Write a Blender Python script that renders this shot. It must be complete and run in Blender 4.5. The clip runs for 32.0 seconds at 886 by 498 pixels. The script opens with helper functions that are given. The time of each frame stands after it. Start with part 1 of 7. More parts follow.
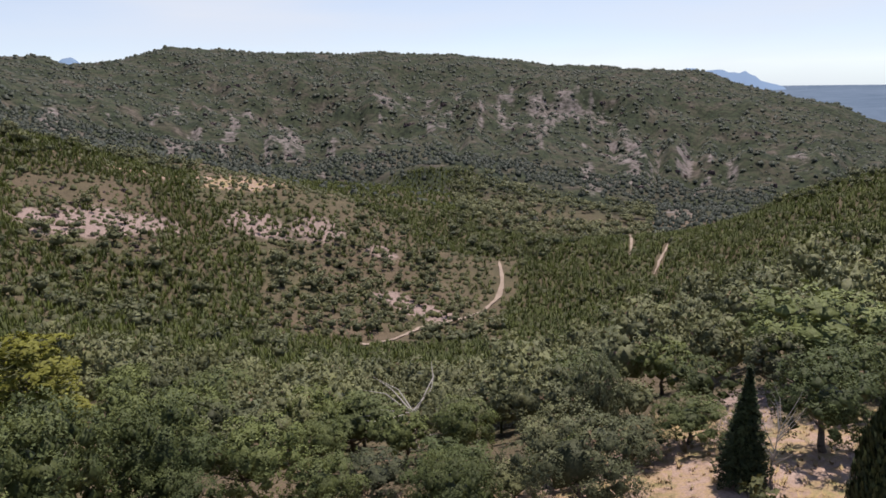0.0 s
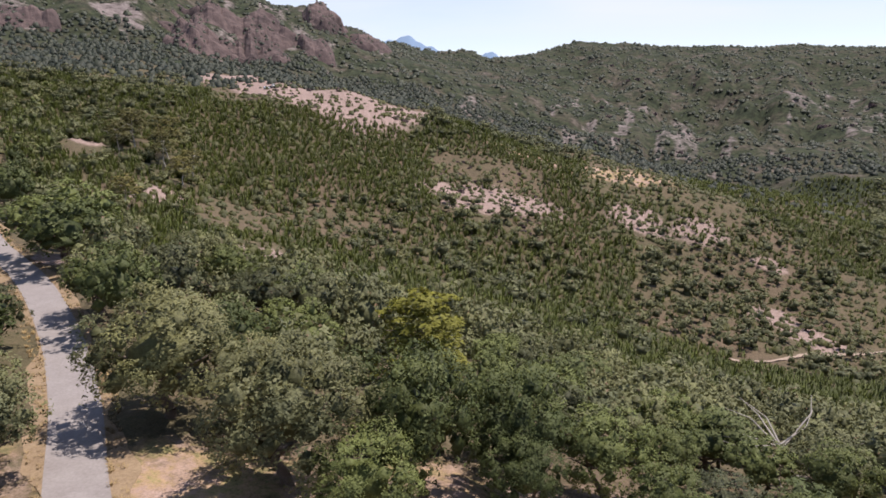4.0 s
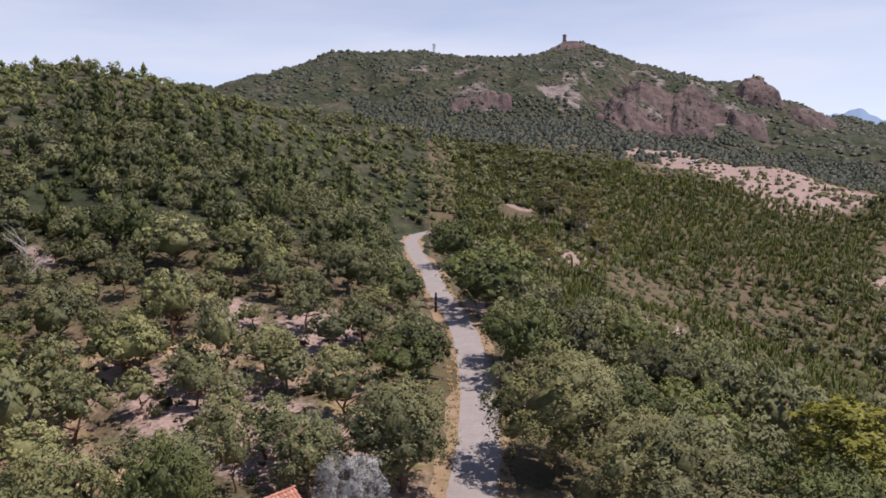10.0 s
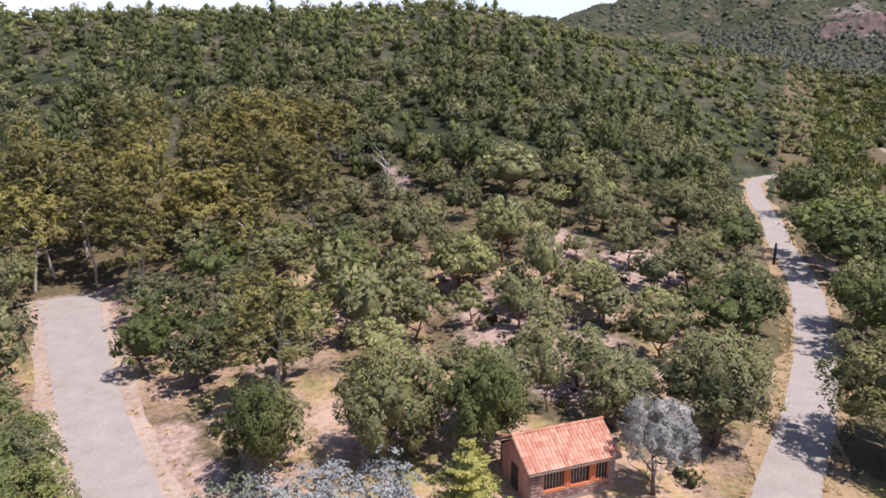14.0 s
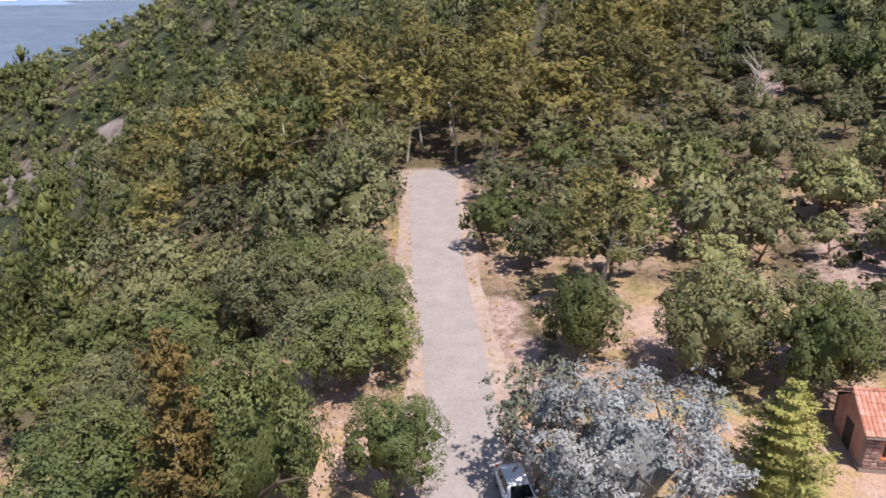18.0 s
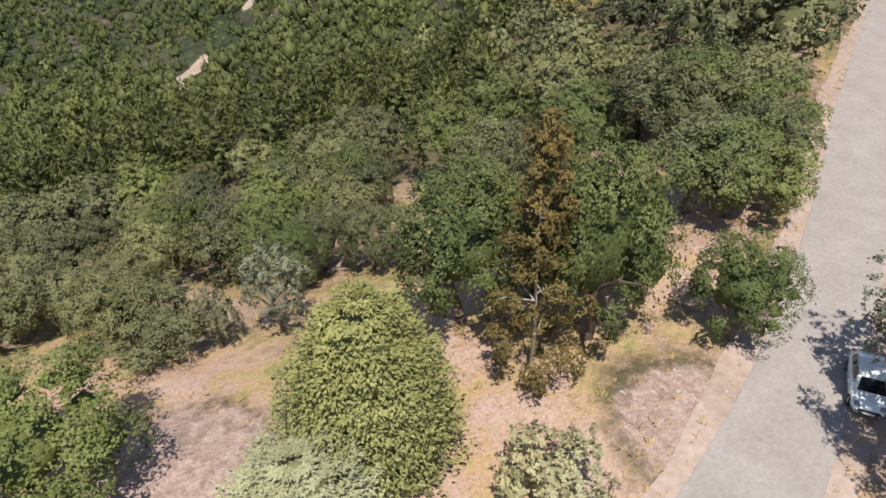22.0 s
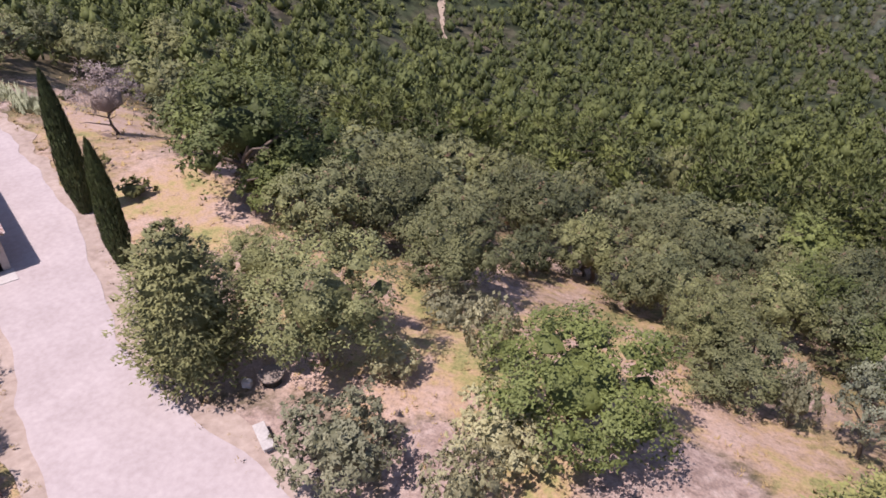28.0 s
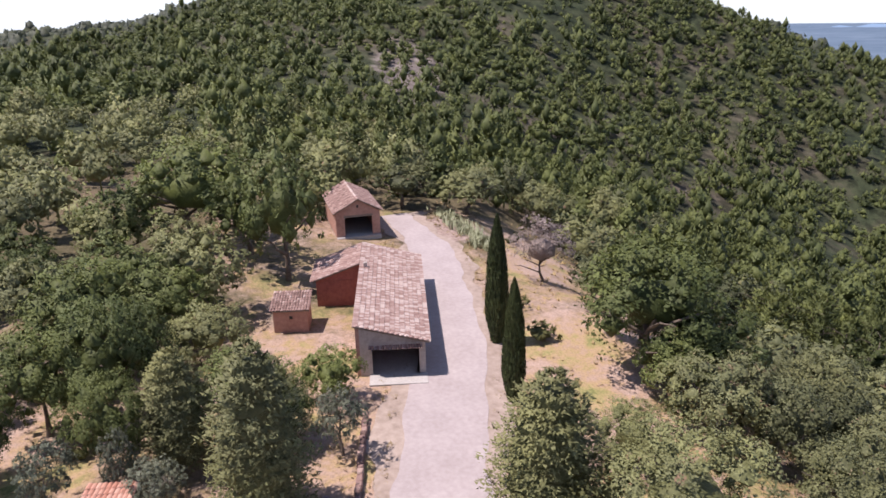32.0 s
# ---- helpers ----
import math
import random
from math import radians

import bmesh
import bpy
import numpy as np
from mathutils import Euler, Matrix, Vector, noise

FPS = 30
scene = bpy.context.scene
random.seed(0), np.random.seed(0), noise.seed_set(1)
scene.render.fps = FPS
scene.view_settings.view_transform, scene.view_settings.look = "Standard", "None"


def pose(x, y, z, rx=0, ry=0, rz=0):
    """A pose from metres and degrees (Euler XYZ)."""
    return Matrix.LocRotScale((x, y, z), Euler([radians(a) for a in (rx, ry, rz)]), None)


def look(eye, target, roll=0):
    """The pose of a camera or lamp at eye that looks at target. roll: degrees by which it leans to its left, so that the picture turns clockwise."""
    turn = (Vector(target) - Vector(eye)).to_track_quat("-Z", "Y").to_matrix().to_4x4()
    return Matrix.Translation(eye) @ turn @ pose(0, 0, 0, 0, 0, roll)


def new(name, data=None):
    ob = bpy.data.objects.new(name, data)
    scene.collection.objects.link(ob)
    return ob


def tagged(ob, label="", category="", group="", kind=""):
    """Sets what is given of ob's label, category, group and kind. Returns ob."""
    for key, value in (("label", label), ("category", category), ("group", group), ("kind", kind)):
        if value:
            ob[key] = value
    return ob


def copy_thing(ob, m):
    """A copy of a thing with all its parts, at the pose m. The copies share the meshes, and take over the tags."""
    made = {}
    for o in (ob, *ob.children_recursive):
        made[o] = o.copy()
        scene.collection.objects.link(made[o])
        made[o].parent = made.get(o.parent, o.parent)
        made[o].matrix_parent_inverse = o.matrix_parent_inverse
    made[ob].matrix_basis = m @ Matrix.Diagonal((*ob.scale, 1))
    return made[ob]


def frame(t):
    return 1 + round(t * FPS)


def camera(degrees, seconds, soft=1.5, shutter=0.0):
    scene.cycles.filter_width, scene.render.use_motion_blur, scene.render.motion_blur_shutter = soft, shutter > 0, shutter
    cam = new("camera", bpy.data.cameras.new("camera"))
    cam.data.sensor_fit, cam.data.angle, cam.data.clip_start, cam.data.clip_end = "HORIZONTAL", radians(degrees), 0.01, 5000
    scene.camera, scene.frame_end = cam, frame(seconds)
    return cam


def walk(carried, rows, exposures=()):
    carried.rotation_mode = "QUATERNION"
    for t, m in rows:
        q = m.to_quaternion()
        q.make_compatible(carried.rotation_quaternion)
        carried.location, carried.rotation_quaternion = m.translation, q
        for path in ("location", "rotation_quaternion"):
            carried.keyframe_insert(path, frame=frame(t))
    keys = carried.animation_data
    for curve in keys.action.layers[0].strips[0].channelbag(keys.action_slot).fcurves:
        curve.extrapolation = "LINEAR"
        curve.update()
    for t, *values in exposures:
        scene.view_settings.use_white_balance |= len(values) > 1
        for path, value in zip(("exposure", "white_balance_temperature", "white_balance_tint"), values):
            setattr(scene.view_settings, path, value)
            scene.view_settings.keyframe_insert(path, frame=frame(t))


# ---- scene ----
EYE = 28.0  # the drone hovers over the pass and turns on the spot
cam = camera(63.98, 32.0, soft=1.65)
# seconds, turn to the left, pitch and lean in degrees
ROWS = [
    (0.0, 0.00, -14.21, -1.42),
    (0.5, 4.01, -14.17, -1.45),
    (1.0, 7.63, -14.15, -1.41),
    (1.5, 11.76, -14.12, -1.36),
    (2.0, 15.35, -14.08, -1.30),
    (2.5, 19.19, -14.07, -1.18),
    (3.0, 23.03, -14.05, -1.15),
    (3.5, 26.85, -14.04, -1.09),
    (4.0, 30.60, -14.04, -0.96),
    (4.5, 34.09, -14.05, -0.87),
    (6.5, 44.32, -10.30, -0.72),
    (7.0, 46.52, -8.74, -0.72),
    (7.5, 48.75, -7.86, -0.69),
    (8.0, 51.15, -7.74, -0.67),
    (8.5, 53.56, -7.76, -0.65),
    (9.0, 56.53, -7.75, -0.65),
    (9.5, 59.84, -7.75, -0.57),
    (10.0, 63.11, -7.80, -0.43),
    (10.5, 66.37, -8.13, -0.40),
    (11.0, 69.63, -8.69, -0.33),
    (11.5, 72.88, -9.34, -0.29),
    (12.0, 76.15, -10.03, -0.22),
    (12.5, 79.42, -10.74, -0.16),
    (13.0, 82.71, -11.47, -0.11),
    (13.5, 86.07, -12.20, -0.11),
    (14.0, 89.43, -12.94, -0.11),
    (14.5, 92.89, -13.66, -0.10),
    (16.5, 106.82, -17.40, 0.02),
    (17.0, 110.34, -18.42, 0.01),
    (17.5, 113.83, -19.57, 0.07),
    (18.0, 117.32, -21.13, 0.23),
    (18.5, 121.16, -22.82, 0.25),
    (19.0, 125.34, -24.46, 0.17),
    (19.5, 129.50, -26.23, 0.18),
    (20.0, 133.69, -28.21, 0.08),
    (20.5, 137.97, -30.42, 0.10),
    (21.0, 142.32, -32.64, 0.04),
    (21.5, 146.69, -34.84, 0.00),
    (22.0, 151.11, -37.03, -0.16),
    (22.5, 155.93, -38.72, -0.29),
    (23.0, 161.39, -39.25, -0.46),
    (23.5, 167.06, -39.32, -0.57),
    (24.0, 172.76, -39.27, -0.75),
    (24.5, 178.42, -39.07, -0.85),
    (25.0, 182.35, -38.77, -0.95),
    (25.5, 185.81, -38.21, -1.07),
    (26.0, 191.45, -37.48, -1.20),
    (26.5, 197.32, -36.76, -1.26),
    (28.5, 213.18, -31.78, -1.05),
    (29.0, 217.81, -29.99, -1.06),
    (29.5, 222.42, -28.18, -1.13),
    (30.0, 227.02, -26.36, -1.24),
    (30.5, 231.60, -24.52, -1.23),
    (31.0, 236.01, -22.69, -1.25),
    (31.5, 240.01, -20.83, -1.30),
    (32.0, 243.85, -18.96, -1.27),
]


def heading(yaw, pitch, lean):
    a, b = radians(yaw), radians(pitch)
    ahead = Vector((-math.sin(a) * math.cos(b), math.cos(a) * math.cos(b), math.sin(b)))
    return look((0, 0, EYE), Vector((0, 0, EYE)) + ahead * 100, lean)


walk(cam, [(t, heading(yaw, pitch, lean)) for t, yaw, pitch, lean in ROWS],
     [(0, 0.0, 6400, 14), (2, 0.06, 6430, 15), (4, 0.20, 6450, 16), (7, 0.12, 6480, 18), (9, 0.05, 6500, 20), (11, 0.16, 6480, 19), (13, 0.46, 6450, 17), (15, 0.58, 6450, 16), (19, 0.50, 6450, 15), (23, 0.44, 6600, 6), (25, 0.46, 6400, 19), (26, 0.48, 6280, 24), (29, 0.42, 6300, 21), (32, 0.40, 6350, 18)])

# ---- world and sun ----
SUN_BEARING, SUN_HEIGHT = -27.0, 65.0
world = bpy.data.worlds.new("sky")
scene.world = world
world.use_nodes = True
wn = world.node_tree.nodes
sky = wn.new("ShaderNodeTexSky")
sky.sky_type, sky.sun_disc = "NISHITA", False
sky.sun_elevation, sky.sun_rotation = radians(SUN_HEIGHT), radians(-SUN_BEARING)
sky.altitude, sky.air_density, sky.dust_density, sky.ozone_density = 400, 0.55, 0.1, 1.5
wn["Background"].inputs["Strength"].default_value = 0.14
# thin high cloud, streaked along the horizon
wl = world.node_tree.links
coord, squeeze, veil = wn.new("ShaderNodeTexCoord"), wn.new("ShaderNodeMapping"), wn.new("ShaderNodeTexNoise")
squeeze.inputs["Scale"].default_value = (1.2, 1.2, 7.0)
veil.inputs["Scale"].default_value, veil.inputs["Detail"].default_value = 1.6, 5.0
wl.new(coord.outputs["Generated"], squeeze.inputs["Vector"])
wl.new(squeeze.outputs[0], veil.inputs["Vector"])
thin, pale = wn.new("ShaderNodeValToRGB"), wn.new("ShaderNodeMix")
thin.color_ramp.elements[0].position, thin.color_ramp.elements[1].position = 0.30, 0.75
thin.color_ramp.elements[0].color, thin.color_ramp.elements[1].color = (0.45, 0.45, 0.45, 1), (0.95, 0.95, 0.95, 1)
wl.new(veil.outputs["Fac"], thin.inputs[0])
pale.data_type = "RGBA"
pale.inputs["B"].default_value = (5.5, 5.9, 6.4, 1)
lift, low_sky, damp = wn.new("ShaderNodeSeparateXYZ"), wn.new("ShaderNodeValToRGB"), wn.new("ShaderNodeMath")
low_sky.color_ramp.elements[0].position, low_sky.color_ramp.elements[1].position = 0.12, 0.5
low_sky.color_ramp.elements[0].color, low_sky.color_ramp.elements[1].color = (1, 1, 1, 1), (0.12, 0.12, 0.12, 1)
damp.operation = "MULTIPLY"
wl.new(coord.outputs["Generated"], lift.inputs[0])
wl.new(lift.outputs["Z"], low_sky.inputs[0])
wl.new(thin.outputs[0], damp.inputs[0])
wl.new(low_sky.outputs[0], damp.inputs[1])
wl.new(damp.outputs[0], pale.inputs["Factor"])
wl.new(sky.outputs[0], pale.inputs["A"])
wl.new(pale.outputs["Result"], wn["Background"].inputs["Color"])
sun = new("sun", bpy.data.lights.new("sun", "SUN"))
sun.data.energy, sun.data.angle, sun.data.color = 4.6, radians(0.6), (1.0, 0.93, 0.83)
sb, se = radians(SUN_BEARING), radians(SUN_HEIGHT)
toward = Vector((-math.sin(sb) * math.cos(se), math.cos(sb) * math.cos(se), math.sin(se)))
sun.matrix_world = look(toward * 300, (0, 0, 0))

# ---- materials ----


def ramp(nt, fac, stops):
    node = nt.nodes.new("ShaderNodeValToRGB")
    el = node.color_ramp.elements
    while len(el) < len(stops):
        el.new(0.5)
    for e, (p, c) in zip(el, stops):
        e.position, e.color = p, (*c, 1)
    nt.links.new(fac, node.inputs[0])
    return node.outputs[0]


def noise_tex(nt, scale, detail=4.0, rough=0.55, coords=None):
    node = nt.nodes.new("ShaderNodeTexNoise")
    node.inputs["Scale"].default_value, node.inputs["Detail"].default_value = scale, detail
    node.inputs["Roughness"].default_value = rough
    if coords is not None:
        nt.links.new(coords, node.inputs["Vector"])
    return node.outputs["Fac"]


def mixed(nt, kind, fac, a, b):
    node = nt.nodes.new("ShaderNodeMix")
    node.data_type, node.blend_type = "RGBA", kind
    if isinstance(fac, float):
        node.inputs["Factor"].default_value = fac
    else:
        nt.links.new(fac, node.inputs["Factor"])
    for sock, v in ((node.inputs["A"], a), (node.inputs["B"], b)):
        if isinstance(v, tuple):
            sock.default_value = (*v, 1)
        else:
            nt.links.new(v, sock)
    return node.outputs["Result"]


def math_node(nt, op, a, b):
    node = nt.nodes.new("ShaderNodeMath")
    node.operation = op
    for sock, v in zip(node.inputs, (a, b)):
        if isinstance(v, (int, float)):
            sock.default_value = v
        else:
            nt.links.new(v, sock)
    return node.outputs[0]


def place(nt, world_space=True):
    if world_space:
        return nt.nodes.new("ShaderNodeNewGeometry").outputs["Position"]
    return nt.nodes.new("ShaderNodeTexCoord").outputs["Object"]


def surface(name, rough=0.85, metal=0.0):
    m = bpy.data.materials.new(name)
    m.use_nodes = True
    b = m.node_tree.nodes["Principled BSDF"]
    b.inputs["Roughness"].default_value, b.inputs["Metallic"].default_value = rough, metal
    b.inputs["Specular IOR Level"].default_value = 0.25
    return m, m.node_tree, b


def bumped(nt, bsdf, height, strength, dist):
    node = nt.nodes.new("ShaderNodeBump")
    node.inputs["Strength"].default_value, node.inputs["Distance"].default_value = strength, dist
    nt.links.new(height, node.inputs["Height"])
    nt.links.new(node.outputs[0], bsdf.inputs["Normal"])


def grained(name, dark, light, scale=6.0, rough=0.85, bump=0.3, dist=0.02, big=0.0, metal=0.0, object_space=False):
    """A two-scale mottled surface between two colours."""
    m, nt, b = surface(name, rough, metal)
    co = place(nt, not object_space)
    fine = noise_tex(nt, scale, 6.0, 0.65, co)
    wide = noise_tex(nt, scale * (big or 0.12), 3.0, 0.5, co)
    both = math_node(nt, "ADD", math_node(nt, "MULTIPLY", fine, 0.6), math_node(nt, "MULTIPLY", wide, 0.4))
    mid = tuple((p + q) / 2 for p, q in zip(dark, light))
    nt.links.new(ramp(nt, both, [(0.32, dark), (0.5, mid), (0.68, light)]), b.inputs["Base Color"])
    bumped(nt, b, fine, bump, dist)
    return m


def foliage(name, dark, light, through_light=0.3, dry=None, rough=0.6):
    """Leaves: a colour for each tree, for each patch of a crown and for each leaf, and some light through them."""
    m, nt, b = surface(name, rough)
    attr = nt.nodes.new("ShaderNodeAttribute")
    attr.attribute_name = "tint"
    own = nt.nodes.new("ShaderNodeObjectInfo").outputs["Random"]
    patch = noise_tex(nt, 0.35, 2.0, 0.5, place(nt))
    grain = noise_tex(nt, 3.5, 3.0, 0.6, place(nt))
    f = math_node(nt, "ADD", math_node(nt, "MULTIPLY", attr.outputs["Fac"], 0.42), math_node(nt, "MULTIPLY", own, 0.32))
    f = math_node(nt, "ADD", f, math_node(nt, "MULTIPLY", patch, 0.25))
    f = math_node(nt, "ADD", f, math_node(nt, "MULTIPLY", math_node(nt, "SUBTRACT", grain, 0.4), 0.45))
    bumped(nt, b, grain, 0.35, 0.3)
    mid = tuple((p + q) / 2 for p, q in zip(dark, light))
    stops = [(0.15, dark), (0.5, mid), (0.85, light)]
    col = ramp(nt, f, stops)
    sort = noise_tex(nt, 0.11, 2.0, 0.5, place(nt))
    sort = math_node(nt, "ADD", math_node(nt, "MULTIPLY", sort, 0.8), math_node(nt, "MULTIPLY", own, 0.2))
    col = mixed(nt, "MULTIPLY", 1.0, col, ramp(nt, sort, [(0.38, (0.70, 0.73, 0.76)), (0.5, (0.83, 0.82, 0.82)), (0.62, (0.98, 0.96, 0.86))]))
    if dry:
        spots = noise_tex(nt, 0.9, 2.0, 0.5, place(nt))
        col = mixed(nt, "MIX", ramp(nt, spots, [(0.67, (0, 0, 0)), (0.72, (1, 1, 1))]), col, dry)
    nt.links.new(col, b.inputs["Base Color"])
    lit = nt.nodes.new("ShaderNodeBsdfTranslucent")
    nt.links.new(col, lit.inputs["Color"])
    mix = nt.nodes.new("ShaderNodeMixShader")
    mix.inputs[0].default_value = through_light * 0.6
    out = nt.nodes["Material Output"]
    nt.links.new(b.outputs[0], mix.inputs[1])
    nt.links.new(lit.outputs[0], mix.inputs[2])
    nt.links.new(mix.outputs[0], out.inputs["Surface"])
    return m


LEAF_OAK = foliage("holm_oak_leaves", (0.050, 0.056, 0.0245), (0.315, 0.325, 0.158), 0.25, (0.25, 0.155, 0.105))
LEAF_GREEN = foliage("deciduous_oak_leaves", (0.054, 0.068, 0.017), (0.23, 0.268, 0.096), 0.26)
LEAF_SAGE = foliage("sage_shrub_leaves", (0.17, 0.165, 0.095), (0.52, 0.49, 0.31), 0.28)
LEAF_LIME = foliage("lime_green_wattle_leaves", (0.085, 0.088, 0.011), (0.30, 0.295, 0.05), 0.35)
LEAF_OLIVE = foliage("cork_oak_leaves", (0.075, 0.082, 0.034), (0.40, 0.41, 0.20), 0.3)
LEAF_SOFT = foliage("olive_grey_oak_leaves", (0.075, 0.080, 0.032), (0.38, 0.375, 0.175), 0.35)
LEAF_PINE = foliage("pine_needles", (0.052, 0.066, 0.020), (0.235, 0.265, 0.095), 0.35)
LEAF_DEEP = foliage("shaded_pine_needles", (0.052, 0.066, 0.021), (0.25, 0.285, 0.100), 0.35)
LEAF_YOUNG = foliage("young_pine_needles", (0.042, 0.059, 0.012), (0.148, 0.182, 0.044), 0.42)
LEAF_EUCA = foliage("eucalyptus_leaves", (0.098, 0.090, 0.031), (0.38, 0.338, 0.122), 0.34)
LEAF_BRONZE = foliage("bronze_leaves", (0.12, 0.088, 0.028), (0.40, 0.29, 0.10), 0.35)
LEAF_SILVER = foliage("silver_wattle_leaves", (0.21, 0.215, 0.205), (0.74, 0.75, 0.735), 0.2)
LEAF_WATTLE = foliage("blue_wattle_leaves", (0.085, 0.095, 0.062), (0.36, 0.38, 0.275), 0.2, (0.34, 0.24, 0.20))
LEAF_CEDAR = foliage("golden_cypress_sprays", (0.115, 0.122, 0.034), (0.45, 0.445, 0.165), 0.25)
LEAF_YELLOW = foliage("lime_yellow_sprays", (0.20, 0.205, 0.05), (0.62, 0.60, 0.20), 0.35)
LEAF_PALE = foliage("pale_conifer_sprays", (0.16, 0.16, 0.065), (0.72, 0.70, 0.42), 0.25)
LEAF_SPRUCE = foliage("dark_conifer_sprays", (0.042, 0.048, 0.021), (0.28, 0.28, 0.13), 0.2)
LEAF_CYPRESS = foliage("cypress_sprays", (0.023, 0.033, 0.011), (0.112, 0.134, 0.045), 0.12)
LEAF_BUSH = foliage("maquis_leaves", (0.040, 0.045, 0.017), (0.165, 0.165, 0.062), 0.2)
# distance haze put into the leaf colour: greyer and bluer than near maquis
LEAF_HAZED = foliage("haze_tinted_maquis_leaves", (0.027, 0.036, 0.026), (0.115, 0.128, 0.092), 0.15)
LEAF_PINK = foliage("oleander_blossom", (0.16, 0.15, 0.09), (0.72, 0.50, 0.52), 0.3)
LEAF_ROSE = foliage("dry_blossom", (0.19, 0.15, 0.14), (0.46, 0.37, 0.35), 0.3)
STRAW = foliage("dry_grass_blades", (0.22, 0.155, 0.072), (0.55, 0.405, 0.22), 0.3)
BARK = grained("bark", (0.07, 0.05, 0.04), (0.20, 0.16, 0.13), 9.0)
BARK_RED = grained("stripped_cork_bark", (0.10, 0.05, 0.03), (0.22, 0.12, 0.07), 7.0)
BARK_PALE = grained("pale_eucalyptus_bark", (0.30, 0.26, 0.22), (0.62, 0.57, 0.50), 5.0)
DEADWOOD = grained("bleached_dead_wood", (0.28, 0.25, 0.23), (0.55, 0.50, 0.46), 8.0)
ROCK = grained("weathered_red_rhyolite", (0.042, 0.032, 0.033), (0.20, 0.142, 0.132), 0.16, 0.95, 0.9, 1.2, big=0.15)
ASPHALT = grained("worn_pale_asphalt", (0.245, 0.215, 0.205), (0.36, 0.325, 0.315), 4.0, 0.9, 0.25, 0.01)
GRAVEL = grained("pinkish_gravel", (0.34, 0.28, 0.278), (0.46, 0.39, 0.392), 2.5, 0.95, 0.4, 0.02)
EARTH = grained("pinkish_bare_earth", (0.25, 0.185, 0.155), (0.46, 0.365, 0.32), 1.6, 0.95, 0.5, 0.05)
SAND = grained("dirt_track", (0.29, 0.215, 0.165), (0.46, 0.36, 0.29), 1.2, 0.95, 0.4, 0.05)
VERGE = grained("dry_verge", (0.21, 0.145, 0.09), (0.38, 0.28, 0.18), 3.5, 0.95, 0.6, 0.05)


def ground_material():
    m, nt, b = surface("hillside_ground", 0.95)
    co = place(nt)
    fine, mid, wide = noise_tex(nt, 1.4, 8.0, 0.7, co), noise_tex(nt, 0.16, 6.0, 0.65, co), noise_tex(nt, 0.02, 4.0, 0.6, co)
    attr = nt.nodes.new("ShaderNodeAttribute")
    attr.attribute_name = "cover"
    sep = nt.nodes.new("ShaderNodeSeparateColor")
    nt.links.new(attr.outputs["Color"], sep.inputs[0])
    clump = noise_tex(nt, 0.17, 8.0, 0.7, co)
    litter = ramp(nt, fine, [(0.3, (0.075, 0.050, 0.036)), (0.5, (0.16, 0.108, 0.076)), (0.72, (0.27, 0.195, 0.145))])
    scrub = ramp(nt, mid, [(0.35, (0.05, 0.058, 0.026)), (0.55, (0.10, 0.098, 0.046)), (0.7, (0.17, 0.13, 0.082))])
    base = mixed(nt, "MIX", ramp(nt, wide, [(0.35, (0.25, 0.25, 0.25)), (0.65, (0.75, 0.75, 0.75))]), litter, scrub)
    rock = ramp(nt, fine, [(0.3, (0.18, 0.123, 0.105)), (0.5, (0.335, 0.243, 0.213)), (0.72, (0.48, 0.378, 0.342))])
    # rock of the far slopes, its colour greyed to take in some haze
    cliff = ramp(nt, mid, [(0.32, (0.09, 0.072, 0.068)), (0.5, (0.20, 0.165, 0.155)), (0.68, (0.30, 0.255, 0.24))])
    grass = ramp(nt, math_node(nt, "ADD", math_node(nt, "MULTIPLY", fine, 0.25), math_node(nt, "MULTIPLY", clump, 0.75)),
                 [(0.36, (0.19, 0.20, 0.075)), (0.42, (0.33, 0.275, 0.125)), (0.47, (0.41, 0.285, 0.165)), (0.52, (0.405, 0.28, 0.215)), (0.60, (0.45, 0.325, 0.275)), (0.68, (0.28, 0.20, 0.16))])
    broad = noise_tex(nt, 0.028, 8.0, 0.68, co)
    edge = math_node(nt, "ADD", math_node(nt, "MULTIPLY", mid, 0.35), math_node(nt, "MULTIPLY", fine, 0.25))
    edge = math_node(nt, "SUBTRACT", math_node(nt, "ADD", edge, math_node(nt, "MULTIPLY", broad, 0.4)), 0.5)

    def spread(sock):
        v = math_node(nt, "ADD", sock, math_node(nt, "MULTIPLY", edge, 2.2))
        return ramp(nt, v, [(0.4, (0, 0, 0)), (0.75, (1, 1, 1))])

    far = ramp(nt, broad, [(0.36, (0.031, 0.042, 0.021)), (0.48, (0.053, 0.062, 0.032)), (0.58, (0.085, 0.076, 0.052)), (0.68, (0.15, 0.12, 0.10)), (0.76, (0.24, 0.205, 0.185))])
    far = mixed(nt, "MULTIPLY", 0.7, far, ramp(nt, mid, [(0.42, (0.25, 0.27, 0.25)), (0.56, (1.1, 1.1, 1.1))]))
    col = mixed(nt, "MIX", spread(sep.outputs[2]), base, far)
    col = mixed(nt, "MIX", spread(sep.outputs[0]), col, mixed(nt, "MIX", spread(sep.outputs[2]), rock, cliff))
    col = mixed(nt, "MIX", spread(sep.outputs[1]), col, grass)
    crumbs = noise_tex(nt, 5.0, 5.0, 0.75, co)
    col = mixed(nt, "MULTIPLY", 1.0, col, ramp(nt, crumbs, [(0.34, (0.66, 0.66, 0.66)), (0.5, (1, 1, 1)), (0.66, (1.16, 1.14, 1.12))]))
    nt.links.new(col, b.inputs["Base Color"])
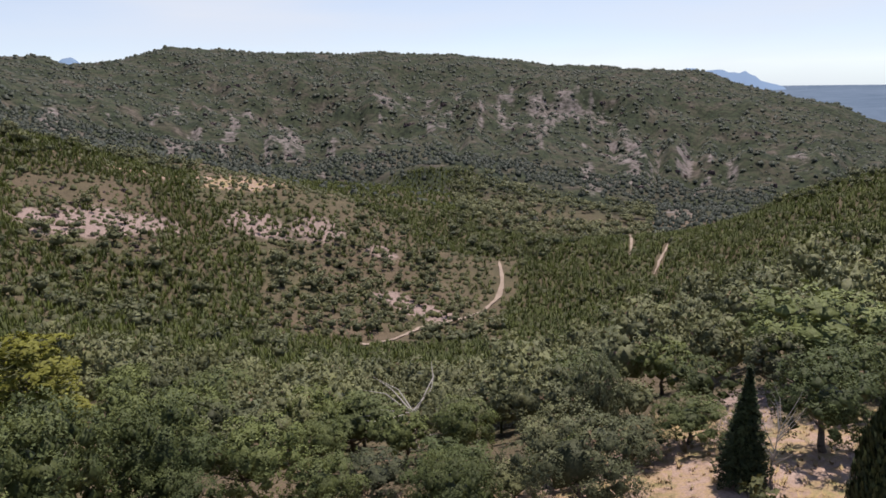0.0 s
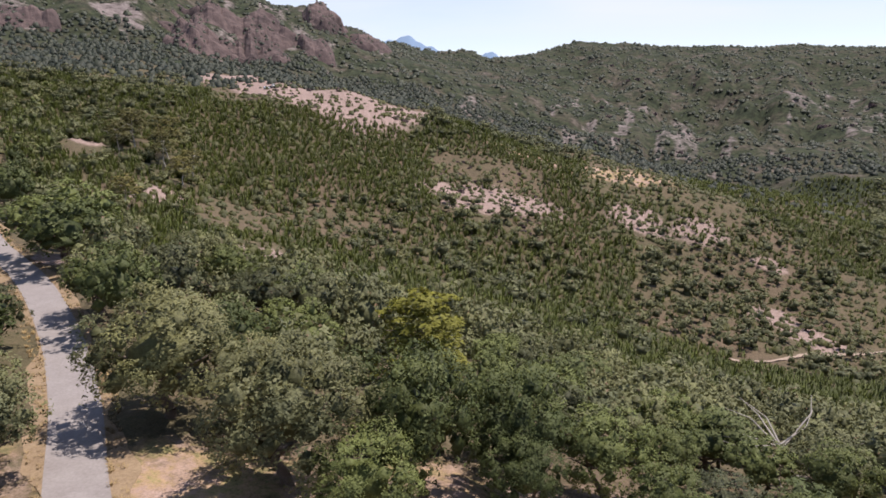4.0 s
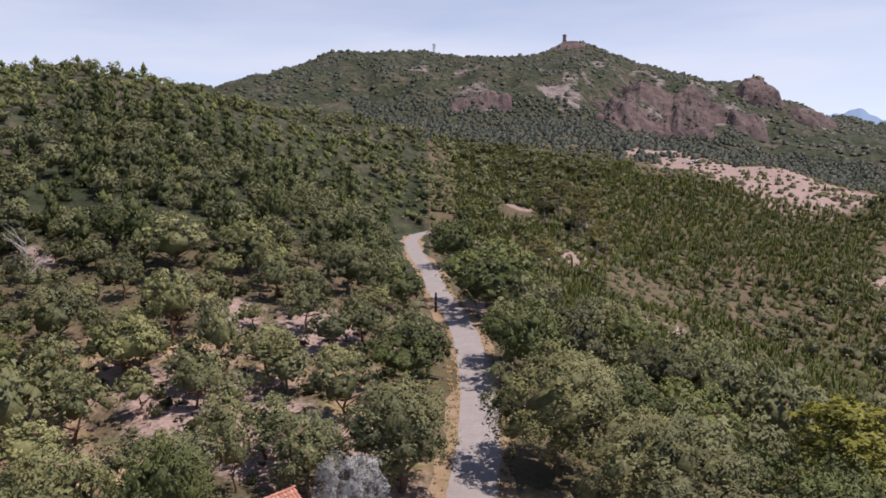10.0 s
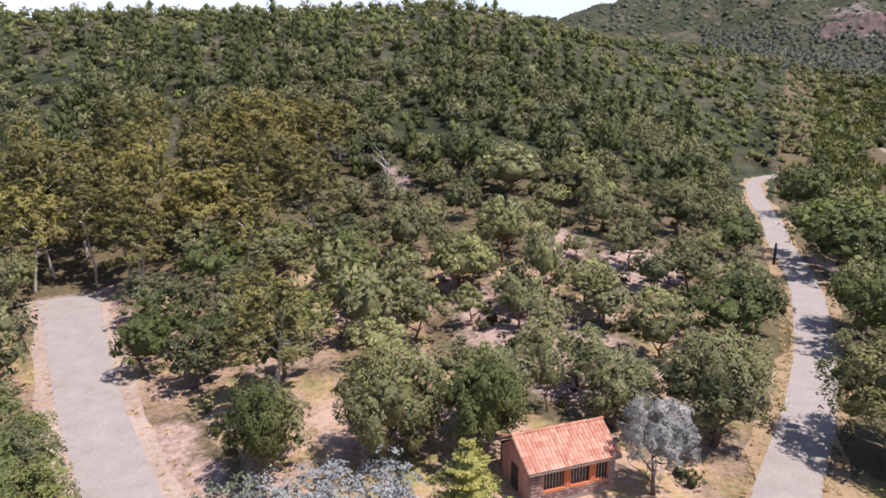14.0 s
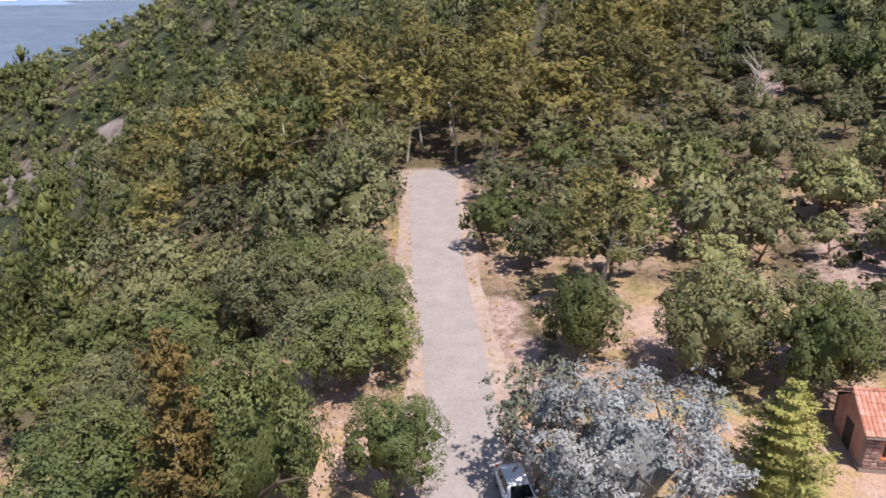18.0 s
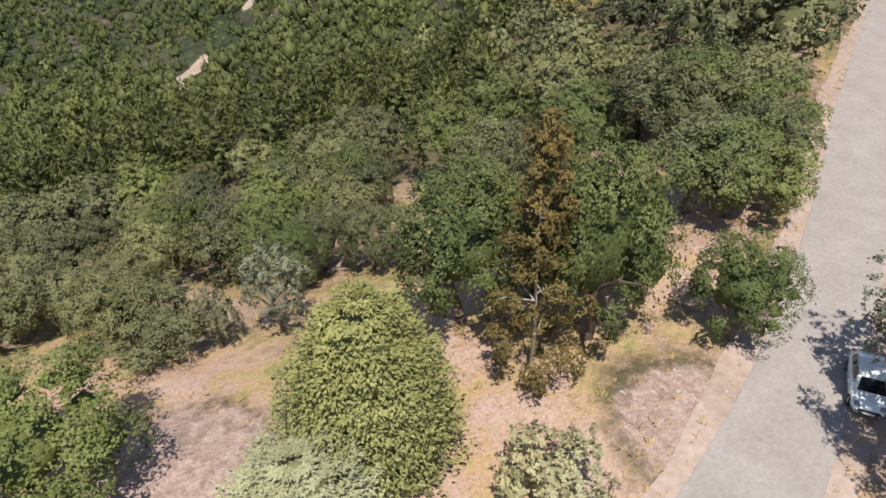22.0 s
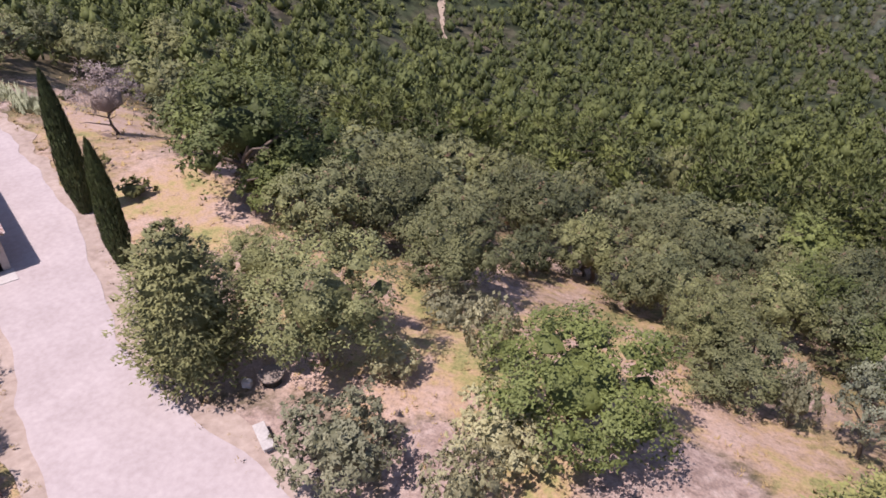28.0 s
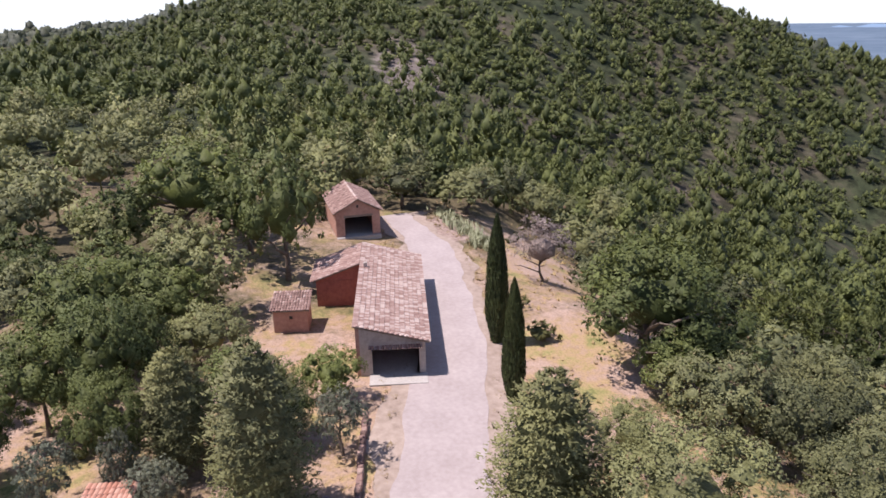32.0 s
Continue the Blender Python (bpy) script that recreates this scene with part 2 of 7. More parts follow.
    bumped(nt, b, math_node(nt, "ADD", fine, math_node(nt, "MULTIPLY", mid, 3.0)), 0.5, 0.25)
    return m


GROUND = ground_material()

# ---- the lie of the land: crests, spurs, gullies and roads, as bearing (degrees to the left of the first view), distance, height ----


def polar(b, r):
    return -math.sin(radians(b)) * r, math.cos(radians(b)) * r


FAR_CREST = [(30, 1500, 40), (24, 1500, 46), (22, 1480, 68), (20, 1480, 80), (12, 1480, 65), (3.7, 1480, 62), (359, 1480, 55),
             (354, 1460, 40), (350, 1440, 28), (340.6, 1400, 14), (338, 1380, -4), (334, 1350, -28), (331, 1300, -42), (328, 1200, -75), (322, 1150, -110)]
SPUR_CREST = [(49, 480, 26), (43, 450, 21), (38, 430, 18), (32.4, 420, 1), (27, 410, -5), (22.4, 400, -16), (17, 400, -26), (12, 395, -33),
              (8, 390, -39), (3, 370, -54), (359, 350, -62), (355.5, 330, -64), (355, 300, -66), (356, 270, -68)]
SECOND_SPUR = [(6, 650, -67), (1.8, 650, -61), (356.4, 650, -65), (353, 640, -74), (348, 560, -83), (344.6, 480, -83)]
EAST_SLOPE = [(318, 400, -10), (323, 400, -18), (327.7, 400, -27), (330.6, 400, -35), (333.8, 400, -42), (337.5, 410, -58), (341, 430, -70)]
TOWER_CREST = [(82, 1100, 112), (77.6, 1100, 132), (74, 1100, 160), (71, 1100, 176), (63.6, 1100, 176), (58, 1100, 160), (55.6, 1100, 174), (53.5, 1100, 190),
               (51, 1100, 174), (46.8, 1090, 146), (43.4, 1060, 122), (40, 1020, 114), (37.6, 1000, 85), (35, 980, 62), (33, 980, 44), (29, 1100, 34)]
PINE_HILL = [(142, 330, 3), (137.7, 330, 16), (134, 330, 28), (131, 330, 36), (121, 330, 53), (113.6, 330, 54), (108, 330, 56), (103, 330, 56), (97, 330, 60),
             (94, 330, 61), (89, 330, 61), (84, 330, 58), (80.8, 330, 53), (77.8, 330, 48), (73, 340, 40), (68, 360, 38), (62, 400, 32)]
NORTH_HILL = [(268, 420, 4), (266, 420, 5), (262, 430, 22), (255, 450, 43), (247, 450, 55), (240, 450, 58), (230, 450, 43), (222.6, 450, 19), (218.7, 450, 1),
              (216, 450, -4), (212, 450, -16), (205, 450, -44)]
ROAD_WEST = [(-3, -3), (-22, 10), (-35, 19), (-44.2, 24.4), (-59, 33.8), (-77.6, 43.8), (-101, 54.2), (-128, 63.5), (-146, 70.7), (-176, 81), (-192, 87.3), (-206, 93), (-219, 102), (-227, 113)]
ROAD_COURT = [(-3, -3), (-20.5, -9.4), (-33.2, -15.5), (-46.5, -23.2), (-57.5, -30.1), (-72.5, -38.6), (-88, -47.2), (-93.5, -50.2)]
ROAD_BARN = [(-3, -3), (14, -10), (28.3, -13.9), (36.3, -17.6), (47.8, -24), (59.2, -29.4), (67, -32.2), (75.7, -34.9), (84, -36), (90, -36.6)]
VALLEY_MARKS = [(335, 50, -1), (345, 60, -5), (320, 60, 0), (300, 60, 0), (285, 60, 1), (0, 40, -4), (0, 80, -17), (0, 140, -40), (2, 230, -64), (345, 120, -22), (335, 140, -14), (338, 240, -55), (25, 40, -3), (25, 90, -15), (25, 160, -31), (22, 240, -46), (45, 50, -2), (45, 100, -8), (46, 180, -13), (45, 260, -15), (56, 150, -5), (55, 250, -3), (60, 330, 14)]
MOUNTAIN_MARKS = [(345, 480, -86), (345, 620, -94), (340, 450, -84), (9, 650, -76), (21, 620, -42), (30, 650, -10), (330, 700, -95), (320, 900, -100), (10, 1000, -25), (350, 1000, -45), (20, 2300, 0), (0, 2300, -20), (345, 2300, -80), (60, 500, 35), (51, 520, 35), (44.6, 600, 24), (34, 650, 6), (70, 480, 36), (55, 1800, 90), (70, 1800, 80), (40, 1800, 30), (60, 700, 60), (48, 720, 48)]
WEST_MARKS = [(95, 80, 1), (95, 110, 6), (95, 180, 24), (115, 90, 1), (115, 130, 6), (115, 200, 24), (80, 70, 2), (80, 110, 6), (78, 180, 20), (130, 120, 1), (130, 180, 6), (70, 290, 24), (95, 500, 40), (110, 500, 30), (125, 480, -5), (148.6, 330, -12), (150, 40, -3), (150, 80, -14), (150, 150, -30), (150, 240, -36), (150, 500, -70), (170, 24, -0.5), (170, 45, -7)]
NORTH_MARKS = [(170, 90, -21), (170, 150, -42), (170, 260, -72), (170, 400, -92), (170, 700, -100), (190, 27, -0.5), (190, 50, -8), (190, 90, -22), (190, 150, -43), (190, 260, -74), (190, 400, -95), (190, 700, -102), (210, 32, -0.5), (210, 60, -8), (210, 100, -22), (210, 180, -46), (210, 300, -60), (200, 1000, -108), (160, 1000, -108), (230, 50, 0), (230, 75, -4), (230, 110, -14), (228, 200, -30)]
SOUTH_MARKS = [(331, 1400, -72), (328, 1400, -108), (328, 1800, -125), (331, 1800, -105), (334, 1800, -70), (325, 1500, -130), (336, 2300, -110), (334, 1350, -40)]
EAST_MARKS = [(225, 330, -20), (240, 110, -2), (240, 160, -9), (240, 260, 2), (255, 120, 0), (255, 250, 8), (270, 60, 1), (270, 150, 3), (270, 300, 4), (275, 800, 6), (268, 800, -2), (240, 750, 20), (285, 150, 3), (300, 150, 0), (310, 300, -10), (285, 30, 0), (320, 28, 0), (0, 18, -0.5), (40, 22, 0), (90, 45, 0.5), (105, 60, 0.5)]
anchors = [(*polar(b, r), z) for line in (FAR_CREST, SPUR_CREST, SECOND_SPUR, EAST_SLOPE, TOWER_CREST, PINE_HILL, NORTH_HILL, VALLEY_MARKS, MOUNTAIN_MARKS, WEST_MARKS, NORTH_MARKS, EAST_MARKS, SOUTH_MARKS) for b, r, z in line]
anchors += [(x, y, 0.0) for road in (ROAD_WEST, ROAD_COURT, ROAD_BARN) for x, y in road[1:]]
anchors += [(*polar(b, 2700), -140.0) for b in (80, 110, 140, 170, 200, 230, 260, 290, 320)] + [(*polar(b, 4900), -150.0) for b in range(0, 360, 30)]
anchors = np.array(anchors)
gaps = np.linalg.norm(anchors[:, None, :2] - anchors[None, :, :2], axis=2)
count = len(anchors)
lhs = np.zeros((count + 1, count + 1))
lhs[:count, :count], lhs[:count, count], lhs[count, :count] = -gaps - np.eye(count) * 2.0, 1, 1
bend = np.linalg.solve(lhs, np.append(anchors[:, 2], 0))


def segment_gap(x, y, line):
    """Distance of points from a polyline."""
    best = np.full(np.shape(x), 1e9)
    for (ax, ay), (bx, by) in zip(line[:-1], line[1:]):
        dx, dy = bx - ax, by - ay
        s = np.clip(((x - ax) * dx + (y - ay) * dy) / (dx * dx + dy * dy), 0, 1)
        best = np.minimum(best, np.hypot(x - ax - s * dx, y - ay - s * dy))
    return best


def waves(x, y):
    """Cheap smooth unevenness, about -1 to 1."""
    return (np.sin(x * 1.0 + 1.7 * np.sin(y * 0.7)) + np.sin(y * 1.3 + 1.1 * np.sin(x * 0.9 + 2)) + 0.6 * np.sin((x + y) * 2.1 + np.sin(x * 1.9))) / 2.6


def value_noise(x, y, seed):
    """Smooth random heights between 0 and 1 on a unit grid."""
    table = np.random.RandomState(seed).rand(64, 64)
    i, j = np.floor(x).astype(int), np.floor(y).astype(int)
    u, v = x - i, y - j
    u, v = u * u * (3 - 2 * u), v * v * (3 - 2 * v)
    i0, i1, j0, j1 = i % 64, (i + 1) % 64, j % 64, (j + 1) % 64
    return (table[i0, j0] * (1 - u) + table[i1, j0] * u) * (1 - v) + (table[i0, j1] * (1 - u) + table[i1, j1] * u) * v


def terrain(x, y):
    x, y = np.atleast_1d(np.asarray(x, float)), np.atleast_1d(np.asarray(y, float))
    z = np.empty(x.shape)
    for i in range(0, len(x), 20000):
        px, py = x[i:i + 20000], y[i:i + 20000]
        z[i:i + 20000] = -np.hypot(px[:, None] - anchors[:, 0], py[:, None] - anchors[:, 1]) @ bend[:count] + bend[count]
    r = np.hypot(x, y)
    level = np.minimum(segment_gap(x, y, ROAD_WEST), np.minimum(segment_gap(x, y, ROAD_COURT), segment_gap(x, y, ROAD_BARN)))
    level = np.minimum(level, np.hypot(x - 50, y + 20) - 14)
    keep = np.clip((level - 4) / 12, 0, 1)
    z = np.where(keep < 1, z * keep, z)
    crest = np.clip((np.minimum(segment_gap(x, y, [polar(b, q) for b, q, _ in FAR_CREST]), segment_gap(x, y, [polar(b, q) for b, q, _ in TOWER_CREST])) - 30) / 250, 0.12, 1)
    z += keep * (0.35 * waves(x * 0.35, y * 0.35) + np.clip((r - 120) / 300, 0, 1) * 4 * waves(x * 0.045, y * 0.045) + np.clip((r - 500) / 500, 0, 1) * crest * (15 * waves(x * 0.014, y * 0.014) + 6 * waves(x * 0.047, y * 0.031)))
    b = np.degrees(np.arctan2(-x, y))
    gully = np.abs(2 * value_noise(b / 2.6 + 40, r / 420 + b / 9, 611) - 1) + 0.45 * np.abs(2 * value_noise(b / 0.9 + 70, r / 190 + b / 5, 613) - 1) - 0.6
    knolls = value_noise(x / 55 + 90, y / 55 + 90, 617) - 0.5
    return z + keep * np.clip((r - 690) / 160, 0, 1) * np.clip((1900 - r) / 400, 0, 1) * crest * (20 * gully + 12 * knolls)


def height(x, y):
    return float(terrain([x], [y])[0])

# ---- mesh helpers ----


def mesh_from(name, verts, faces, material, tint=None, smooth=False, soft=None):
    """A mesh from arrays; faces all of one size."""
    me = bpy.data.meshes.new(name)
    verts, faces = np.asarray(verts, np.float32), np.asarray(faces, np.int32)
    n, k = faces.shape
    me.vertices.add(len(verts))
    me.vertices.foreach_set("co", verts.ravel())
    me.loops.add(n * k)
    me.loops.foreach_set("vertex_index", faces.ravel())
    me.polygons.add(n)
    me.polygons.foreach_set("loop_start", np.arange(0, n * k, k, dtype=np.int32))
    if tint is not None:
        me.attributes.new("tint", "FLOAT", "POINT").data.foreach_set("value", np.asarray(tint, np.float32))
    if soft is not None:
        me.attributes.new("custom_normal", "FLOAT_VECTOR", "POINT").data.foreach_set("vector", np.asarray(soft, np.float32).ravel())
    me.update(calc_edges=True)
    me.polygons.foreach_set("use_smooth", np.full(n, smooth or soft is not None))
    me.materials.append(material)
    return me


def part(name, bm, material, parent=None, label="", smooth=False):
    """One bmesh or mesh as one object under a thing or a part."""
    if isinstance(bm, bmesh.types.BMesh):
        me = bpy.data.meshes.new(name)
        bm.to_mesh(me)
        bm.free()
        me.materials.append(material)
    else:
        me = bm
    if smooth:
        me.polygons.foreach_set("use_smooth", np.ones(len(me.polygons), bool))
    ob = new(name, me)
    if parent is not None:
        ob.parent = parent
    if label:
        tagged(ob, label)
    return ob


# ---- ground sheet ----
TRACK_NORTH = [(144, -262), (150.6, -272), (158, -285), (164, -298), (171, -308)]
TRACK_WOODS = [(-25, -203), (-29, -222), (-37, -248), (-46, -263)]
TRACK_RIDE = [(-70, -292), (-76, -302), (-92, -330)]
TRACK_VALLEY = [(88, 324), (92, 336), (112, 410), (134, 499)]
TRACK_GULLY = [(109, 333), (100.4, 313.7), (90.3, 291.5)]
TRACK_SPUR = [(-27, 214.5), (-18.7, 225), (-5.8, 249), (9.5, 263), (19.1, 280), (25.5, 299), (27.3, 333)]
BARE_SPOTS = ((-139, 275, 19), (-120, 290, 12), (-155, 262, 15), (-266, 313, 27), (-230, 307, 25), (-228, 347, 24), (-350, 328, 24), (-310, 320, 22), (-294, 316, 22), (-250, 330, 22), (-642, 468, 24), (-600, 456, 12), (-185, 141, 11), (-120, 118, 8), (-104, 112, 7), (-110, 63, 5), (-22, 276, 10), (-10, 268, 9),
                (-1.5, 262, 8), (-29, 323, 8), (121, 249, 6), (-249, 161, 7), (-85, 320, 16), (-60, 330, 14), (0.8, -24.0, 4.6), (19, -13, 7), (12, -20, 3), (-47, -18.5, 3.5), (-53, -22, 3), (-43, -14.5, 2.5), (-95, -44, 5), (-84, -40, 3), (-126, -215, 10), (-136, -182, 10), (-105, -213, 9), (-115, -200, 7), (-22, -14, 4), (80, -40, 6))
COLUMNS = 760
radii = [0.0]
step = 1.2
while radii[-1] < 4900:
    radii.append(radii[-1] + step)
    step *= 1.018 if step < 9 else 1.0 if radii[-1] < 1600 else 1.07
radii[0] = 0.02
radii = np.array(radii)
turns = np.arange(COLUMNS) * 2 * np.pi / COLUMNS
gx, gy = (-np.sin(turns)[None] * radii[:, None]).ravel(), (np.cos(turns)[None] * radii[:, None]).ravel()
gz = terrain(gx, gy)
bear, dist = np.degrees(np.arctan2(-gx, gy)) % 360, np.hypot(gx, gy)


def blob(cx, cy, r, soft=0.4):
    """1 inside a round patch of ground, 0 outside."""
    return np.clip((r * (1 + soft) - np.hypot(gx - cx, gy - cy)) / (r * soft * 2), 0, 1)


def sector(b, r, wb, wr):
    """A soft patch at a bearing and distance."""
    db = (bear - b + 180) % 360 - 180
    return np.clip(1.5 - np.hypot(db / wb, (dist - r) / wr), 0, 1)


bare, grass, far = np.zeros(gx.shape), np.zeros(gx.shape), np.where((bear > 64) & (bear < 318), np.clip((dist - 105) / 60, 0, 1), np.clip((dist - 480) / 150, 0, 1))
for b, r, wb, wr in ((84, 76, 5, 12), (78, 66, 5, 10), (73.5, 98, 4, 12), (80, 104, 3, 8), (93.5, 131, 1.6, 6), (66, 108, 2, 8), (118, 100, 4, 8), (335, 70, 3, 10), (246, 260, 3, 40), (130, 105, 4, 6)):
    bare = np.maximum(bare, sector(b, r, wb, wr))
for b, r, wb, wr in ((12, 800, 0.9, 60), (3, 1035, 1.2, 40), (354.5, 1040, 1.0, 60), (350, 1075, 2.2, 45), (348.2, 740, 0.5, 90), (341, 600, 0.8, 45), (337.5, 830, 0.6, 80), (20, 720, 1.6, 40), (28, 730, 0.7, 40), (357, 1000, 0.6, 70),
                     (345, 900, 0.5, 80), (352, 940, 0.5, 70), (0, 980, 0.5, 60), (333, 900, 1.2, 40), (53.3, 830, 1.4, 60), (52.2, 760, 0.5, 70), (60, 770, 1.4, 40), (46.5, 790, 2.0, 70), (43, 850, 1.5, 60), (39.5, 920, 1.2, 50), (63, 900, 2.0, 16), (50, 700, 0.5, 50)):
    bare = np.maximum(bare, np.minimum(0.64, sector(b, r, wb * 1.5, wr * 1.5)))
scree = 0.5 * value_noise(bear / 0.8, dist / 70 + bear / 3, 621) + 0.3 * value_noise(bear / 0.35 + 9, dist / 30, 623) + 0.2 * value_noise(gx / 14, gy / 14, 627)
zone = np.maximum(sector(354, 1020, 9, 120), np.maximum(sector(345, 850, 5, 150), np.maximum(0.8 * sector(16, 820, 9, 120), 0.85 * sector(46, 850, 9, 130))))
bare = np.maximum(bare * np.where(dist > 600, np.clip((scree - 0.38) * 6, 0, 1), 1), 0.68 * np.clip((scree - 0.66 + 0.11 * zone) * 14, 0, 1) * (zone > 0.05))
for x, y, r in BARE_SPOTS:
    bare = np.maximum(bare, blob(x, y, r))
for b, r, wb, wr in ((334, 55, 14, 14), (190, 25, 40, 13), (160, 25, 20, 10), (150, 30, 12, 10), (215, 33, 14, 12), (228, 52, 14, 14), (236, 84, 4, 14), (20, 385, 8, 16), (133, 38, 7, 6), (88, 62, 7, 10), (300, 40, 30, 40), (145, 20, 20, 10)):
    grass = np.maximum(grass, sector(b, r, wb, wr))
def fades(v, a, b, soft):
    """1 between a and b, running out softly on both sides."""
    return np.clip((v - a) / soft, 0, 1) * np.clip((b - v) / soft, 0, 1)


grass = np.maximum(grass, 0.72 * fades(bear, 64, 264, 4) * np.clip((68 - dist) / 10, 0, 1))
grass = np.maximum(grass, 0.6 * np.clip((64 - dist) / 10, 0, 1))
grass = np.maximum(grass, 0.6 * fades(bear, 62, 138, 5) * np.clip((112 - dist) / 14, 0, 1))
grass = np.maximum(grass, 0.6 * fades(bear, 223, 266, 4) * np.clip((110 - dist) / 14, 0, 1))
grass = np.where(dist < 140, grass * (1 - bare), grass)
rows_n = len(radii)
idx = np.arange(rows_n * COLUMNS).reshape(rows_n, COLUMNS)
right = np.roll(idx, -1, axis=1)
quads = np.stack([idx[:-1], right[:-1], right[1:], idx[1:]], -1).reshape(-1, 4)
gv = np.column_stack([np.append(gx, 0), np.append(gy, 0), np.append(gz, 0.0)])
me = mesh_from("ground", gv, quads, GROUND, smooth=True)
cover = np.zeros((len(gv), 4), np.float32)
cover[:-1, 0], cover[:-1, 1], cover[:-1, 2], cover[:, 3] = bare, grass, far, 1
me.attributes.new("cover", "FLOAT_COLOR", "POINT").data.foreach_set("color", cover.ravel())
ground = tagged(new("ground", me), "rolling scrub and forest hillsides with bare reddish earth", "ground", kind="structure")


def smoothed(line, n=12):
    """A polyline rounded by a Catmull-Rom curve."""
    p = np.array([line[0], *line, line[-1]], float)
    out = []
    for a, b, c, d in zip(p[:-3], p[1:-2], p[2:-1], p[3:]):
        for t in np.arange(n) / n:
            out.append(0.5 * (2 * b + (c - a) * t + (2 * a - 5 * b + 4 * c - d) * t * t + (3 * b - a - 3 * c + d) * t ** 3))
    out.append(p[-1])
    return np.array(out)


def strip(name, line, width, lift, material, label, category, cross=6, wobble=0.0, seed=1):
    """A ribbon laid over the ground along a line."""
    rng = np.random.RandomState(seed)
    c = smoothed(line)
    along = np.gradient(c, axis=0)
    along /= np.linalg.norm(along, axis=1)[:, None]
    side = np.column_stack([-along[:, 1], along[:, 0]])
    w = np.broadcast_to(np.asarray(width, float), (len(c),)) if np.ndim(width) == 0 else np.interp(np.linspace(0, 1, len(c)), np.linspace(0, 1, len(width)), width)
    u = np.linspace(-0.5, 0.5, cross)
    jag = np.zeros((len(c), 2))
    for f, a in ((0.21, 1.0), (0.57, 0.6), (1.33, 0.35)):
        jag += wobble * a * np.sin(np.arange(len(c))[:, None] * f + rng.uniform(0, 6, 2))
    off = u[None] * w[:, None] + np.where(u < 0, jag[:, :1], jag[:, 1:]) * (np.abs(u) > 0.49)
    p = c[:, None] + side[:, None] * off[..., None]
    x, y = p[..., 0].ravel(), p[..., 1].ravel()
    top = terrain(x, y) + lift
    n = len(c)
    k = np.arange(n * cross).reshape(n, cross)
    f = np.stack([k[:-1, :-1], k[1:, :-1], k[1:, 1:], k[:-1, 1:]], -1).reshape(-1, 4)[:, ::-1]
    v = np.column_stack([x, y, top])
    rim = np.concatenate([k[:, 0], k[-1, 1:], k[::-1, -1][1:], k[0, ::-1][1:-1]])
    low = v[rim] - (0, 0, lift + 0.5)
    m = len(rim)
    base = len(v)
    ring = np.arange(m)
    skirt = np.stack([rim, rim[(ring + 1) % m], base + (ring + 1) % m, base + ring], -1)
    me = mesh_from(name, np.vstack([v, low]), np.vstack([f, skirt]), material)
    return tagged(new(name, me), label, category, kind="structure")


strip("verge_west", ROAD_WEST, 6.2, 0.03, VERGE, "strip of dry golden grass beside the road", "verge", 8, 0.7, 3)
strip("verge_court", ROAD_COURT, [9, 7.6, 7.8, 8.2, 9, 11], 0.04, EARTH, "pinkish bare earth along the lane", "verge", 8, 0.22, 4)
strip("verge_barn", ROAD_BARN, [9, 9.5, 10, 8.5, 8, 7.4, 7, 7], 0.05, EARTH, "dry grass margin beside the gravel lane", "verge", 8, 0.6, 5)
strip("road_west", ROAD_WEST, [4.6, 4.4, 4.2, 4.2, 4.2, 4.2, 4.2, 4.4], 0.06, ASPHALT, "narrow winding road of worn grey asphalt", "road")
strip("road_court", ROAD_COURT, [6, 4.9, 4.9, 5.4, 6.6, 8.5], 0.07, ASPHALT, "straight pale lane ending among the oaks", "road")
strip("road_barn", ROAD_BARN, [8, 7.5, 6.5, 5.4, 5.2, 5.0, 4.5, 3.0], 0.08, GRAVEL, "pale gravel lane past the tiled barns", "road", 6, 0.28, 12)
strip("track_spur", TRACK_SPUR, 1.6, 0.5, SAND, "pale dirt track climbing round the spur", "track", 4, 0.3, 6)
strip("track_valley", TRACK_VALLEY, [1.0, 0.9, 0.7, 0.5, 0.5], 0.6, SAND, "thin dirt track along the far valley", "track", 4, 0.3, 7)
strip("track_ride", TRACK_RIDE, [3, 6, 4], 0.6, SAND, "pale dirt ride between the valley pines", "track", 4, 0.5, 10)
strip("track_gully", TRACK_GULLY, [0.6, 1.0, 0.5], 0.6, SAND, "short pale dirt track in the valley", "track", 4, 0.3, 11)
strip("track_woods", TRACK_WOODS, [3, 9, 8, 4], 0.6, SAND, "pale dirt track through the pine wood", "track", 4, 0.5, 8)
strip("track_north", TRACK_NORTH, [2.6, 1.8, 1.4, 2.6, 1.4], 0.6, SAND, "pale eroded track on the wooded slope", "track", 4, 0.6, 9)

# ---- vegetation: one builder for each habit ----
LUMP_V = np.array([(x, y, z) for x in (-1, 1) for y in (-1, 1) for z in (-1, 1)], float) * 0.66
LUMP_V = np.vstack([LUMP_V, [(1, 0, 0), (-1, 0, 0), (0, 1, 0), (0, -1, 0), (0, 0, 1), (0, 0, -1)]])
LUMP_F = []
for top, ring in ((8, (4, 6, 7, 5)), (9, (0, 1, 3, 2)), (10, (2, 3, 7, 6)), (11, (0, 4, 5, 1)), (12, (1, 5, 7, 3)), (13, (0, 2, 6, 4))):
    LUMP_F += [(top, ring[k], ring[(k + 1) % 4]) for k in range(4)]
LUMP_F = np.array(LUMP_F)
